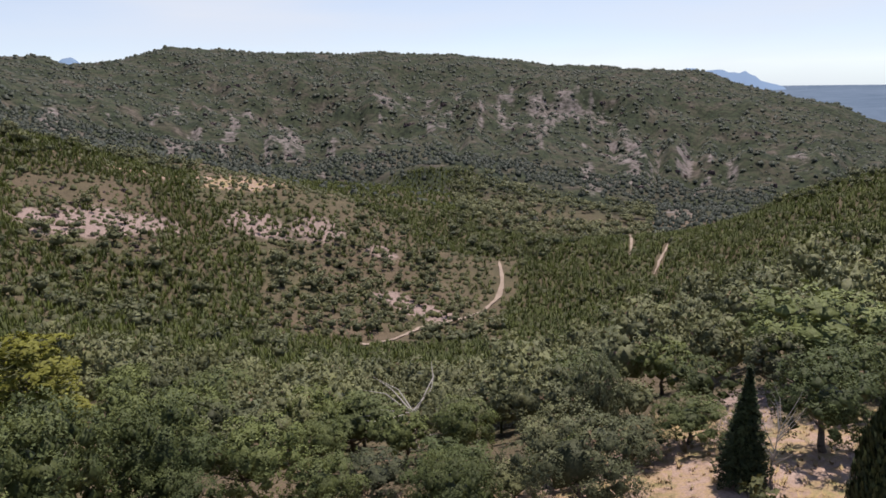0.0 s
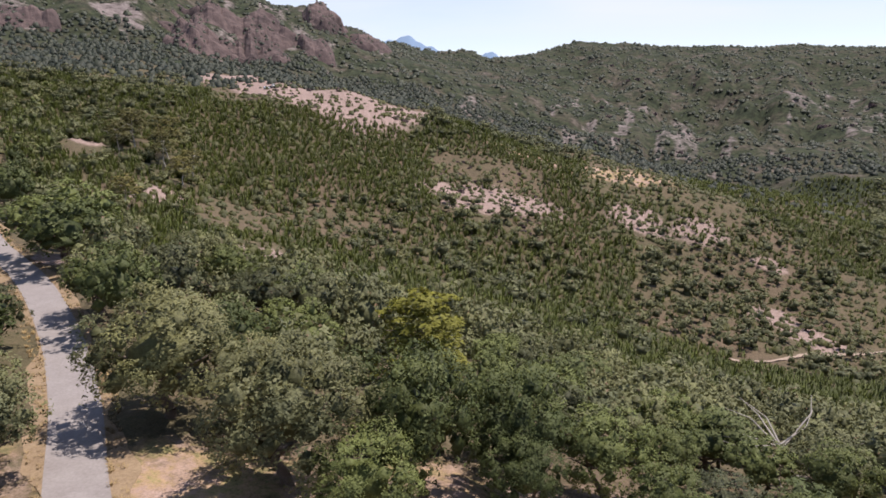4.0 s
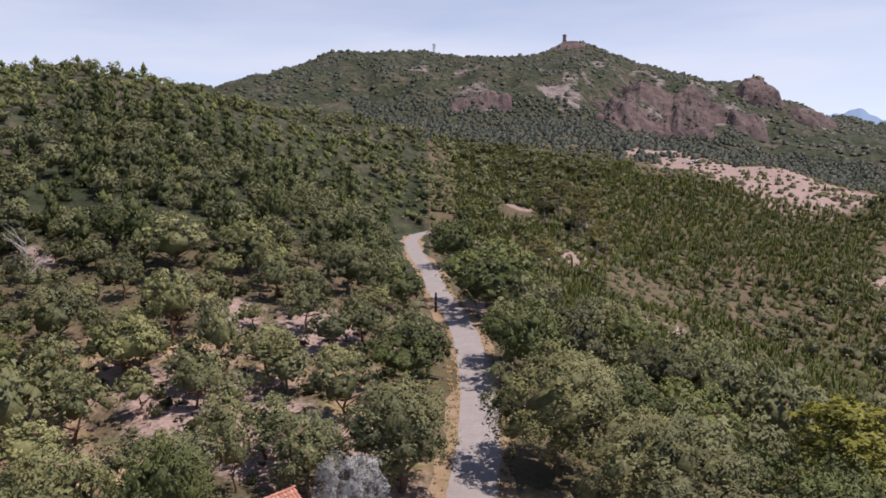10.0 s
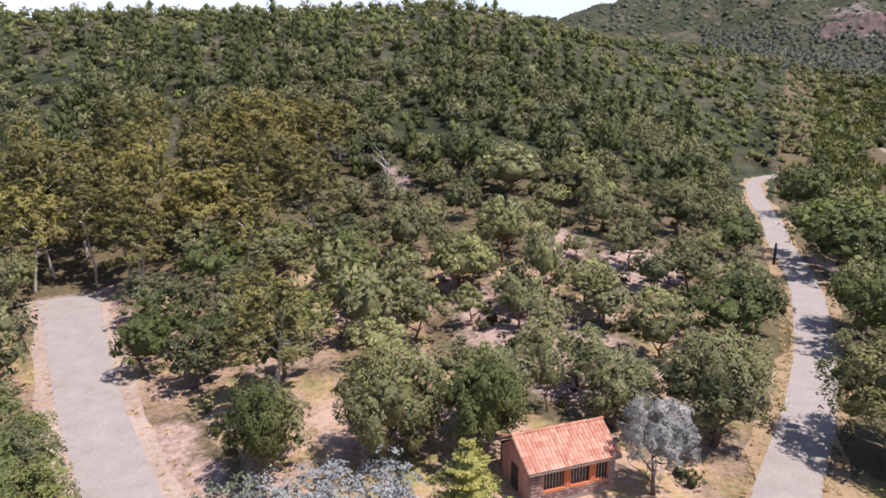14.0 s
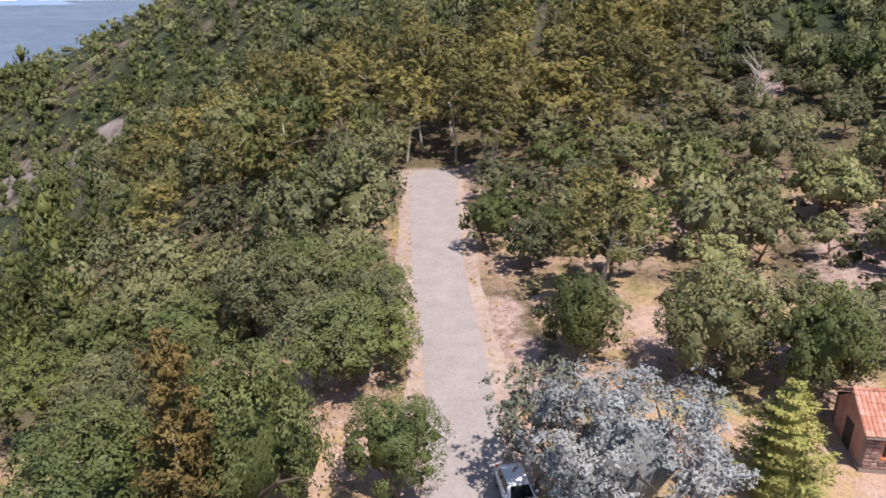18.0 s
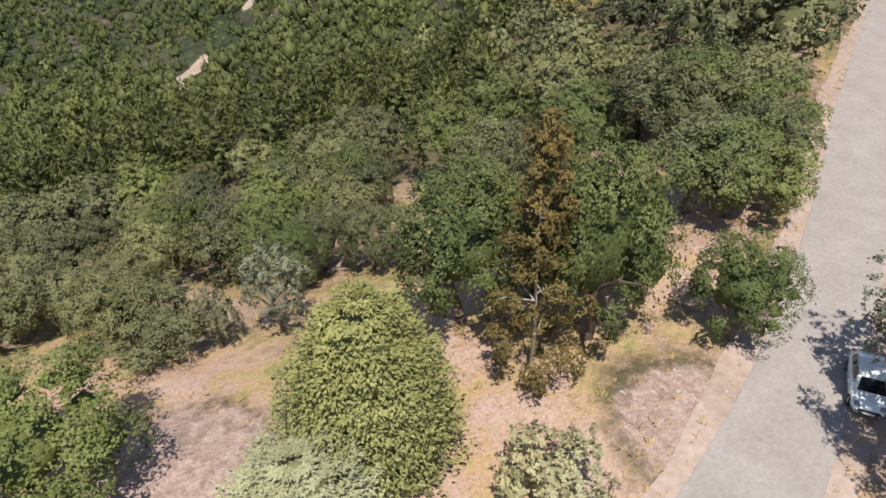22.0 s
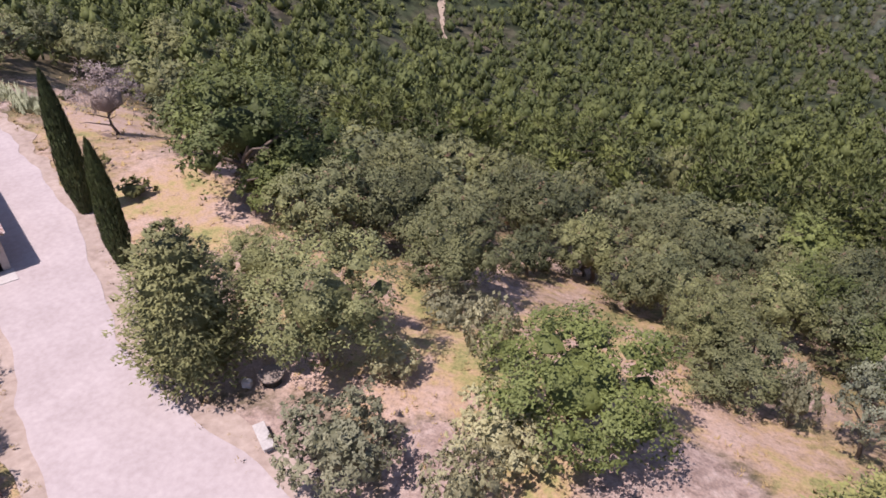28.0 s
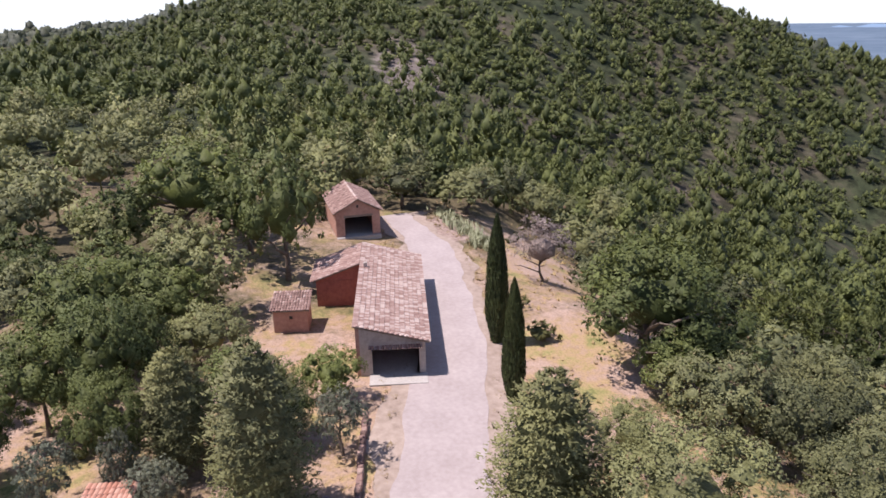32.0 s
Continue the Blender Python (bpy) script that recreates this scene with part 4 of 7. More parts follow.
OLEANDERS = [(tree_thing("oleander_bush", "low oleander shrub covered in pale pink blossom", "bush", trunk_of(171, 0.6, 0.04, 6, (0.2, 1), 0.5), BARK,
                      round_crown(175, 60, 70, 0.024, low=-0.4, squash=0.7, centre=0.75, lobe=(0.14, 0.28), core=0.6), LEAF_PINK), 1.5)]
BLOOMS = [(tree_thing("twiggy_tree", "dense twiggy tree in pale mauve-grey", "tree", trunk_of(161, 1.1, 0.06, 8, (0.3, 1), 0.6), BARK,
                      round_crown(165, 50, 70, 0.018, low=-0.3, squash=0.8, core=0.4, fringe=(0.4, 1.15)), LEAF_ROSE), 2.2)]

# ---- trees and shrubs that stand near: x, y, crown radius, height ----
plant(OAKS, [(43.5, 2, 2.6, 7.2), (-73.1, 50.1, 8.2, 10.9), (-70.4, 75.4, 8.6, 11.4), (-92.9, 80.2, 7.5, 11.6), (-15.4, 51.9, 4.3, 8.2), (-12.9, 75.5, 5.8, 7.7), (-37.4, 83.6, 7.1, 9.5), (-10.7, 70.8, 5.2, 6.9), (0.3, 50.7, 3.8, 5.1), (12.6, 54.7, 2.7, 10), (15.2, 52.4, 3, 4), (26.2, 67.4, 3.8, 5.6), (20, 53.2, 3, 4.4), (39.8, 83.9, 4.3, 7.4), (9, 69.3, 3.7, 7.2), (0.6, 74.4, 4, 7.7), (-42.5, 94, 5.8, 7.7), (-34.1, 97.6, 4.9, 7), (5, 48.4, 2.3, 3.1), (-6.2, 53.4, 3.3, 4.4)], 74)
plant(OAKS, [(9.1, 51, 3.1, 4.1), (-96.1, -4, 5.1, 9.2), (-100.6, -12.8, 4.5, 6), (-98.4, -21, 4.5, 6), (-76.8, 36.5, 3.5, 7.6), (-51.4, 21.8, 4.6, 9.2), (-47.3, 3.4, 3.3, 9.3), (-47.7, -3.6, 4, 9.7), (-48.3, -12.6, 3.5, 6.4), (-65.8, -28.6, 3, 6.5), (-62.7, -22.8, 3.1, 6), (-81.3, -34, 4.4, 6), (-88.8, -28.5, 4.2, 7.3), (-125.5, 12.6, 5.1, 7.6), (-122, 24.2, 5, 7.5), (-148.3, 36.7, 6.1, 10.5), (-112.8, 39.7, 4.8, 9.3), (-107.7, 47.1, 4.3, 8.2), (-107.4, 42.3, 3.3, 4.9), (-80, 52.5, 5.9, 7.9), (-120.1, 85.6, 6, 8), (-132.4, 6.2, 4.2, 8), (-53.1, 14.6, 3.3, 6.6), (-53.5, 22.4, 4, 8.6)], 77)
plant(OAKS, [(-72.3, 31.6, 4.9, 7.5), (-22.5, -31.4, 3.5, 10.6), (-46.9, -34.2, 6.3, 8.4), (-60.5, -45.9, 9.2, 12.2), (-81.1, -74.8, 10.3, 13.8), (-88, -58.8, 7.3, 9.8), (-44.3, -40.8, 4.7, 8.8), (-76.8, -95.1, 7.6, 10.3), (-65.4, -66.8, 4.7, 9.2), (-41.4, -57.8, 6.8, 9.1), (-29.8, -52.4, 4.4, 7.8), (-50.7, -3.1, 4.5, 7.8), (-52, 3.4, 4.5, 7.4), (-89.4, -11.2, 4.1, 7.9), (-71.1, -21.8, 3.1, 5.9), (-78.7, -3.7, 3.6, 8.5), (-87.8, 3, 4.7, 6.7), (-97.8, -32.5, 5, 7), (-92.6, -21.7, 4.3, 6.5), (-16.5, -27.1, 5, 10.9), (-6.4, -55.3, 6.5, 8.6), (1.8, -42, 4.5, 6.1), (13.4, -46.1, 4.6, 6.1), (8, -50.2, 2.7, 5.7)], 92)
plant(OAKS, [(-9.7, -39.2, 2.4, 5.2), (10.7, -73.6, 5.7, 7.7), (2.4, -66.9, 4, 6.8), (-16.2, -48.7, 3.9, 5.2), (-42.3, -47.6, 4.8, 6.4), (-31.5, -46.2, 4.6, 6.1), (-47.8, -42, 6.3, 8.6), (-36, -28.5, 3.9, 7.9), (18.9, -35.6, 4, 7.5), (21.2, -23.6, 4.6, 8.2), (4.3, -34.8, 6, 7.9), (14.6, -49.6, 4.4, 6.3), (6, -60.4, 6.2, 8.2), (-6.7, -61, 6, 7.9), (33.2, -59, 4.9, 6.5), (-16.3, -59.4, 4.8, 7.8), (29.4, -27.5, 2.7, 4.5), (11.7, -40.2, 4.3, 5.7), (4.4, -51.8, 6.8, 9.1), (1.6, -48.4, 5.1, 6.8), (0.1, -35.7, 3.5, 4.7), (34.7, -69, 5.5, 7.3), (22.9, -72, 6.1, 8.2)], 32)
plant(OAKS, [(16, -88.5, 5.6, 9.9), (67.3, -86, 7.5, 10), (66.4, -7.1, 4.2, 8.4), (66.2, -2.2, 3.4, 7.2), (52.5, -0.7, 2.8, 8.2), (56.1, -5.9, 3.4, 5.5), (93.1, -39.5, 5, 6.9), (87.7, -47.4, 4.9, 6.8), (111.2, -48.5, 4.9, 6.6), (94.1, -62.9, 7, 9.3), (105.7, -91.2, 8.7, 11.6), (49.7, 2.1, 3.7, 9.6), (49.8, 6, 2.9, 7.9), (64.5, 6.6, 3.3, 7.7), (63.3, -4, 4.1, 6.7), (64.4, 3.3, 4.4, 6.7)], 47)
plant(GREENS, [(39.2, -37.6, 6.2, 11.2), (43.4, -41.2, 4.8, 8.6), (35.8, -41.0, 4.3, 7.6), (34.6, -36.4, 3.2, 5.4), (-26.1, 40.8, 4.8, 12.1), (-21.2, 47, 4.4, 10.8), (-110.9, 65.6, 8.9, 11.8), (-34.6, 54.1, 3.7, 9.3), (-24.7, 54, 5, 9.4), (39.7, 70, 7.7, 10.3), (28.5, 48, 4.4, 7.5), (-71.1, -14, 3.3, 6.5), (-80.6, -8.7, 4.4, 7), (-153, 80.3, 5.9, 11.9), (-101, 60.3, 6.7, 11.2), (-28, -17.5, 2.9, 6.9), (-37.4, -26.3, 4.5, 7.4), (-24.5, -24.6, 3.5, 9.6), (-45.9, -12.7, 2.5, 8.2), (-21.3, -21.9, 4.3, 12.6), (6.5, -25.3, 5.1, 6.8), (84.6, -9.5, 7, 12.6), (71.3, -16.4, 4.5, 14.6), (45.8, -12.9, 2.4, 4.5)], 54)
plant(SMALL_OAKS, [(-85.5, 4.3, 3.5, 6.8), (-72.5, -2.1, 3.3, 6.5), (-78.9, 17.5, 3.7, 6.3), (-94, 26.4, 3.6, 6.8), (-77.7, 10.3, 2.6, 4.8), (-80.8, 12.8, 2.7, 9.6), (-87.9, 32.5, 3.5, 5.7), (-96.4, 9.2, 3.5, 9.4), (-65.5, 21.8, 3.5, 6.8), (-56.8, 15.2, 3.8, 5.1), (-61.5, 9.2, 2.1, 5.2), (-55.5, 9.3, 1.5, 6.1), (-121.1, 12.6, 5.9, 9.4), (-67.7, 11.2, 2.5, 5.6), (-84, 3.5, 3.6, 8.2), (-76.5, 18.4, 2.3, 5.7), (-99, 10.3, 3.6, 6), (-102.1, 28.1, 3.2, 6.4), (-124.3, 25.1, 5.1, 8.7), (-112.2, 4.4, 3.2, 6.8), (-80.5, 9.1, 3.2, 4.9), (-75.3, 3.4, 2.2, 4.7), (-114.1, 25.8, 3.3, 8.1), (-121.2, 38.3, 3.1, 6.6)], 81)
plant(SOFTS, [(-48.7, 35.7, 6.6, 11.2), (-33.4, 34.1, 6.4, 11.7), (-41, 40, 4.6, 9.4)], 17)
plant(EUCAS, [(-57.3, -14, 4.1, 13), (-236, 172, 6.0, 15), (-228, 160, 5.0, 13), (-222, 176, 6.2, 16), (-214, 168, 5.2, 13), (-205, 172, 4.6, 10), (-246, 180, 5.4, 13), (-176, 124, 5.0, 9), (-196, 160, 4.4, 10)], 16)
plant(LIMES, [(-42.7, 67.1, 6.3, 13.3)], 58)
plant(BUSHES, [(-13.2, -13.9, 2.8, 3.7), (9.2, -22, 2.9, 3.9), (15.6, -17.5, 3.3, 4.4), (9, -17.4, 2, 5.1), (17.1, -24.6, 1.7, 2.2), (17.4, -32.1, 2, 2.7), (12.7, -27.9, 1.8, 5.4), (-3.4, -34.3, 1.3, 4.5), (30.4, -7.7, 1.8, 2.4)], 6)
plant(SILVERS, [(-29.9, -5.3, 5.8, 10.9), (-44.3, 15.2, 2.7, 7.8)], 46)
plant(GOLDEN, [(-7.3, -20.3, 4.9, 10.1)], 21)
plant(YELLOWS, [(-38.1, 1.8, 3.0, 7.4)], 23)
plant(PALES, [(-3, -17.5, 4, 5.3)], 89)
plant(WATTLES, [(-32.3, -10.4, 3.4, 8.5), (-6.8, -33, 2.2, 7.1), (38.9, -11.4, 1.9, 5.2), (39.7, 1.8, 1.1, 5.5), (38, 0.1, 1.6, 4.1), (41.4, 5.6, 1.9, 4.8), (38.9, -0.3, 1.7, 3)], 32)
plant(CONIFERS, [(26.8, -19.3, 3.9, 10.1), (35.2, -5.5, 3.4, 11.5), (42.5, -1.9, 2.9, 8.6)], 22)
plant(FIRS, [(20.8, 44.8, 2.1, 8.9)], 70)
plant(CYPRESSES, [(48.4, -28.8, 1, 11.6), (39.4, -24.9, 0.9, 9.8), (22.8, 32.7, 1.8, 12.2)], 16)
plant(BROWNS, [(-17, -21.2, 2.5, 15)], 16)
plant(DEADS, [(37.4, -45, 1.4, 4.1), (-119.4, -8.1, 3.1, 10.4), (-3.5, 76.6, 6.2, 8.2), (22.9, 44.5, 1.6, 6.8)], 59)
plant(BLOOMS, [(60.5, -41.7, 3.6, 7.3)], 79)

# ---- woods and scrub past the single trees ----
KEEP_OFF = [(-243, 157, 7), (-236, 152, 6), (58, -18, 5), (63, -18, 6), (50, -20, 9), (58, -26, 6), (66, -29, 6), (80, -27, 10), (60, -13, 4), (61, -9, 8), (69, -14, 7), (-46, 8, 6), (50, -16, 8)]
plant(OLEANDERS, [(32.4, -7.7, 2.1, 1.7)], 4)
near_xy = np.array([(x, y, r) for x, y, r in planted])


def spread_points(spacing, b0, b1, r0, r1, seed, zone=None, clear=3.0, trees=0.75, off_bare=True):
    """Jittered spots in a sector between two bearings and two distances, off roads, houses and single trees."""
    rng = np.random.RandomState(seed)
    g = np.arange(-r1, r1, spacing)
    x, y = [c.ravel() for c in np.meshgrid(g, g)]
    jitter = spacing * (0.48 if r1 < 150 else 0.66)
    x, y = x + rng.uniform(-jitter, jitter, len(x)), y + rng.uniform(-jitter, jitter, len(x))
    r, b = np.hypot(x, y), np.degrees(np.arctan2(-x, y)) % 360
    ok = (r > r0) & (r < r1) & (((b - b0) % 360) < ((b1 - b0) % 360 or 360))
    x, y, r, b = x[ok], y[ok], r[ok], b[ok]
    ok = np.ones(len(x), bool)
    if clear:
        for road, half in ((ROAD_WEST, 3.2), (ROAD_COURT, 4.0), (ROAD_BARN, 5.0)):
            ok &= segment_gap(x, y, road) > half + clear
        for cx, cy, cr in KEEP_OFF:
            ok &= np.hypot(x - cx, y - cy) > cr + clear * 0.5
    if r1 > 150:
        for track, half in ((TRACK_SPUR, 2.6), (TRACK_VALLEY, 1.5), (TRACK_GULLY, 1.8), (TRACK_WOODS, 7), (TRACK_RIDE, 5), (TRACK_NORTH, 2.5)):
            ok &= segment_gap(x, y, track) > half
        for cx, cy, cr in BARE_SPOTS if off_bare else ():
            ok &= np.hypot(x - cx, y - cy) > cr * rng.uniform(0.0, 0.95, len(x))
    if trees and r0 < 200:
        ok &= (np.hypot(x[:, None] - near_xy[:, 0], y[:, None] - near_xy[:, 1]) > near_xy[:, 2] * trees + clear * 0.4).all(1)
    if zone is not None:
        ok &= zone(x, y, b, r, rng)
    return x[ok], y[ok]


def scatter(name, label, category, templates, material, spots, size, tall, seed, group="", faceless=True, floor=None):
    """Many small plants as one mesh of kind stuff; size: crown radius range, tall: height over radius."""
    x, y = spots
    rng = np.random.RandomState(seed)
    z = terrain(x, y) - 0.05 if floor is None else floor
    vs, fs, ts, ms, base = [], [], [], [], 0
    which = rng.randint(0, len(templates), len(x))
    for k, (v, f, t, m) in enumerate(templates):
        sel = np.nonzero(which == k)[0]
        if len(sel) == 0:
            continue
        s = size[0] + (size[1] - size[0]) * rng.uniform(0, 1, len(sel)) ** 1.4 * (1 + 0.25 * waves(x[sel] * 0.06, y[sel] * 0.06))
        a = rng.uniform(0, 2 * np.pi, len(sel))
        h = s * tall * rng.uniform(0.72, 1.3, len(sel))
        c, sn = np.cos(a) * s, np.sin(a) * s
        px = v[None, :, 0] * c[:, None] - v[None, :, 1] * sn[:, None] + x[sel, None]
        py = v[None, :, 0] * sn[:, None] + v[None, :, 1] * c[:, None] + y[sel, None]
        pz = v[None, :, 2] * h[:, None] + z[sel, None]
        vs.append(np.stack([px, py, pz], -1).reshape(-1, 3))
        fs.append((f[None] + (np.arange(len(sel)) * len(v))[:, None, None] + base).reshape(-1, f.shape[1]))
        ts.append((t[None] * 0.5 + rng.uniform(0.05, 0.45, len(sel))[:, None]).ravel())
        ca, sa = np.cos(a)[:, None], np.sin(a)[:, None]
        ms.append(np.stack([m[None, :, 0] * ca - m[None, :, 1] * sa, m[None, :, 0] * sa + m[None, :, 1] * ca, np.repeat(m[None, :, 2] / max(0.3, tall), len(sel), 0)], -1).reshape(-1, 3))
        base += len(sel) * len(v)
    me = mesh_from(name, np.vstack(vs), np.vstack(fs), material, np.concatenate(ts), soft=unit(np.vstack(ms)) if faceless else None)
    return tagged(new(name, me), label, category, group, "stuff")


def low_lump(seed, leaves=3):
    """A very small bush for far slopes."""
    rng = np.random.RandomState(seed)
    pile = Pile()
    v = np.array([(-1, -1, 0), (1, -1, 0), (1, 1, 0), (-1, 1, 0), (-0.6, -0.6, 1), (0.6, -0.6, 1), (0.6, 0.6, 1), (-0.6, 0.6, 1)], float) * (0.75, 0.75, 0.9)
    v += rng.uniform(-0.25, 0.25, v.shape)
    quad = np.array([(4, 5, 6, 7), (0, 1, 5, 4), (1, 2, 6, 5), (2, 3, 7, 6), (3, 0, 4, 7)])
    pile.add(v, np.vstack([quad[:, :3], quad[:, [0, 2, 3]]]), rng.uniform(0.1, 0.7, 8), unit(v * (1, 1, 0.8)) + (0, 0, 0.2))
    n = unit(rng.normal(size=(leaves, 3)) + (0, 0, 0.6))
    pile.leaves(rng, n * (0.8, 0.8, 0.7) + (0, 0, 0.4), unit(n + rng.normal(size=n.shape) * 0.4), 0.24, rng.uniform(0.1, 0.7, leaves), 1.3)
    return pile.arrays()


def spire(seed, tiers=4, per=3):
    """A young pine: a narrow cone of upswept sprays."""
    rng = np.random.RandomState(seed)
    pile = Pile()
    for i in range(tiers):
        s = i / tiers
        a = np.arange(per) * 2 * np.pi / per + rng.uniform(0, 6) + rng.uniform(-0.2, 0.2, per)
        r = (1 - s) * 0.5 + 0.08
        out = np.column_stack([np.cos(a), np.sin(a), np.zeros(per)])
        pos = out * r + np.array((0, 0, 0.12 + s * 0.78)) + rng.normal(0, 0.02, (per, 3))
        pile.leaves(rng, pos, unit(out + (0, 0, 0.7)), 0.2 * (1.2 - 0.6 * s), rng.uniform(0, 1, per), 2.3, unit(out * 0.4 + (0, 0, 0.6)), unit(out * 0.5 + (0, 0, 0.8 + s)))
    return pile.arrays()


def egg_pine(seed, leaves, size, high=2.5, point=0.5, knobs=3):
    """A pine of the woods seen from afar: an uneven egg of upswept sprays, bulging in boughs."""
    rng = np.random.RandomState(seed)
    pile = Pile()
    for k in range(knobs):
        z = 0.35 + (high - 0.9) * k / max(1, knobs - 1)
        q = 0.62 * (1 - 0.45 * k / knobs)
        # dark-tinted knobs stand in for the shade within the crown
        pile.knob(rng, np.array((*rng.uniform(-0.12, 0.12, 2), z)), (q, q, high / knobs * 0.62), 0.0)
    s = (np.arange(leaves) + 0.5) / leaves
    a = np.arange(leaves) * 2.39996 + rng.uniform(-0.4, 0.4, leaves)
    girth = (np.minimum(1, 0.55 + 2.0 * s) * (1 - s ** 2) ** (0.5 + point * 0.6)) + 0.06
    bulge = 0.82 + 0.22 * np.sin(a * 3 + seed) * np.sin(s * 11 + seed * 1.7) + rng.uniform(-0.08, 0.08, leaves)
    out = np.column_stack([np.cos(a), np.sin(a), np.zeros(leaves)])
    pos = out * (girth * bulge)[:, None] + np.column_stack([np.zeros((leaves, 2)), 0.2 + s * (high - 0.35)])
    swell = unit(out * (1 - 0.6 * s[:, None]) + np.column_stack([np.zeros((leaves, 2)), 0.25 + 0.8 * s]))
    # tone follows the bulge: hollows between boughs are painted darker, as if shaded
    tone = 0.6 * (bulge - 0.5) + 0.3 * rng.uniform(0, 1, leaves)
    pile.leaves(rng, pos, unit(swell + rng.normal(0, 0.3, swell.shape)), size, tone, 1.5, unit(np.array((0, 0, 0.5)) + out * 0.4 + rng.normal(0, 0.7, swell.shape)), unit(swell + rng.normal(0, 0.18, swell.shape)))
    return pile


def with_stem(pile, high, r):
    pile.limb((0, 0, -0.1), (0.05, 0.03, high), r, r * 0.5, 4)
    return pile.arrays()


OAK_MID = [with_stem(round_crown(200 + i, 22, 13, 0.056, low=-0.35, squash=0.8, centre=1.15, lobe=(0.22, 0.42)), 0.9, 0.06) for i in range(5)]
OAK_LOW = [round_crown(210 + i, 9, 6, 0.12, low=-0.2, squash=0.75, centre=0.95, lobe=(0.26, 0.42), core=0.4).arrays() for i in range(4)]
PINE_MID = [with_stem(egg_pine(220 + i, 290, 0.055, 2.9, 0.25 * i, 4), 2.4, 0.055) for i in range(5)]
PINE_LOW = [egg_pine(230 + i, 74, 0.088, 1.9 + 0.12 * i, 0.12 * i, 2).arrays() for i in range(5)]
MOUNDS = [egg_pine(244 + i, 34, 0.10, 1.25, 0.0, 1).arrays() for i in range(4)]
SPIRES = [spire(240 + i) for i in range(4)]
LUMPS = [low_lump(250 + i) for i in range(5)]
SHRUBS = [round_crown(260 + i, 8, 9, 0.11, low=-0.1, squash=0.65, centre=0.55, lobe=(0.26, 0.45), core=0.4).arrays() for i in range(3)]


def patchy(scale, level, shift=0.0):
    return lambda x, y, b, r, rng: waves(x * scale + shift, y * scale - shift) + rng.uniform(-0.35, 0.35, len(x)) > level


def bearing_gap(b, c):
    return np.abs((b - c + 180) % 360 - 180)


def stony(b, r):
    """The open stony slope above the road."""
    return (b > 68) & (b < 96) & (r > 60) & (r < 135)


def euca_band(b, r):
    return (b > 96) & (b < 142) & (r > 92) & (r < 150)


def open_grass(b, r):
    """Dry meadow without trees."""
    return ((b > 322) & (b < 347) & (r < 64)) | ((b > 205) & (b < 222) & (r < 46)) | ((b > 222) & (b < 243) & (r > 40) & (r < 72)) | ((b > 233) & (b < 246) & (r < 105))


# the low oak wood behind the clearing
ox, oy = spread_points(5.9, 156, 218, 38, 78, 295, lambda x, y, b, r, g: (waves(x * 0.16, y * 0.16) > -0.62) & (g.rand(len(x)) > 0.06) & ~open_grass(b, r), 2.0, 0.7)
rng = np.random.RandomState(296)
plant(OAKS, [(x, y, r, r * rng.uniform(1.75, 2.25)) for x, y, r in zip(ox, oy, rng.uniform(2.2, 3.7, len(ox)))], 12)
near_xy = np.array([(x, y, r) for x, y, r in planted])
# small oaks over the stony slope
ox, oy = spread_points(9.2, 65, 97, 58, 140, 299, lambda x, y, b, r, g: g.rand(len(x)) > 0.2, 2.0, 0.6)
rng = np.random.RandomState(298)
plant(SMALL_OAKS, [(x, y, r, r * rng.uniform(1.6, 2.2)) for x, y, r in zip(ox, oy, rng.uniform(1.7, 3.2, len(ox)))], 8)
near_xy = np.array([(x, y, r) for x, y, r in planted])
# single eucalyptus trees of the stand, and single pines below the clearing
ex, ey = spread_points(6.4, 97, 142, 98, 148, 301, None, 2.0)
rng = np.random.RandomState(302)
pick = rng.permutation(len(ex))[:84]
plant(EUCAS, [(ex[i], ey[i], rng.uniform(3.0, 4.8), rng.uniform(10, 15.5)) for i in pick], 7)
qx, qy = spread_points(5.6, 146, 218, 72, 122, 303, None, 2.0)
pick = rng.permutation(len(qx))[:150]
plant(PINES, [(qx[i], qy[i], rng.uniform(2.3, 3.7), rng.uniform(7.5, 12)) for i in pick], 9)
near_xy = np.array([(x, y, r) for x, y, r in planted])
for kinds, spacing, b0, b1, r0, r1, size, seed in ((OAKS, 8.6, 320, 62, 42, 84, (3.0, 4.6), 304), (OAKS, 8.8, 216, 262, 40, 74, (2.3, 3.8), 305), (OAKS, 8.8, 138, 156, 40, 74, (2.6, 4.2), 308), (OAKS, 9.4, 96, 138, 50, 98, (2.4, 4.0), 307), (OAKS, 7.0, 247, 284, 34, 90, (2.8, 4.8), 306)):
    fx, fy = spread_points(spacing, b0, b1, r0, r1, seed, lambda x, y, b, r, g: ~open_grass(b, r), 2.5, 0.8)
    plant(kinds, [(x, y, r, r * rng.uniform(1.7, 2.1)) for x, y, r in zip(fx, fy, rng.uniform(*size, len(fx)))], seed)
near_xy = np.array([(x, y, r) for x, y, r in planted])

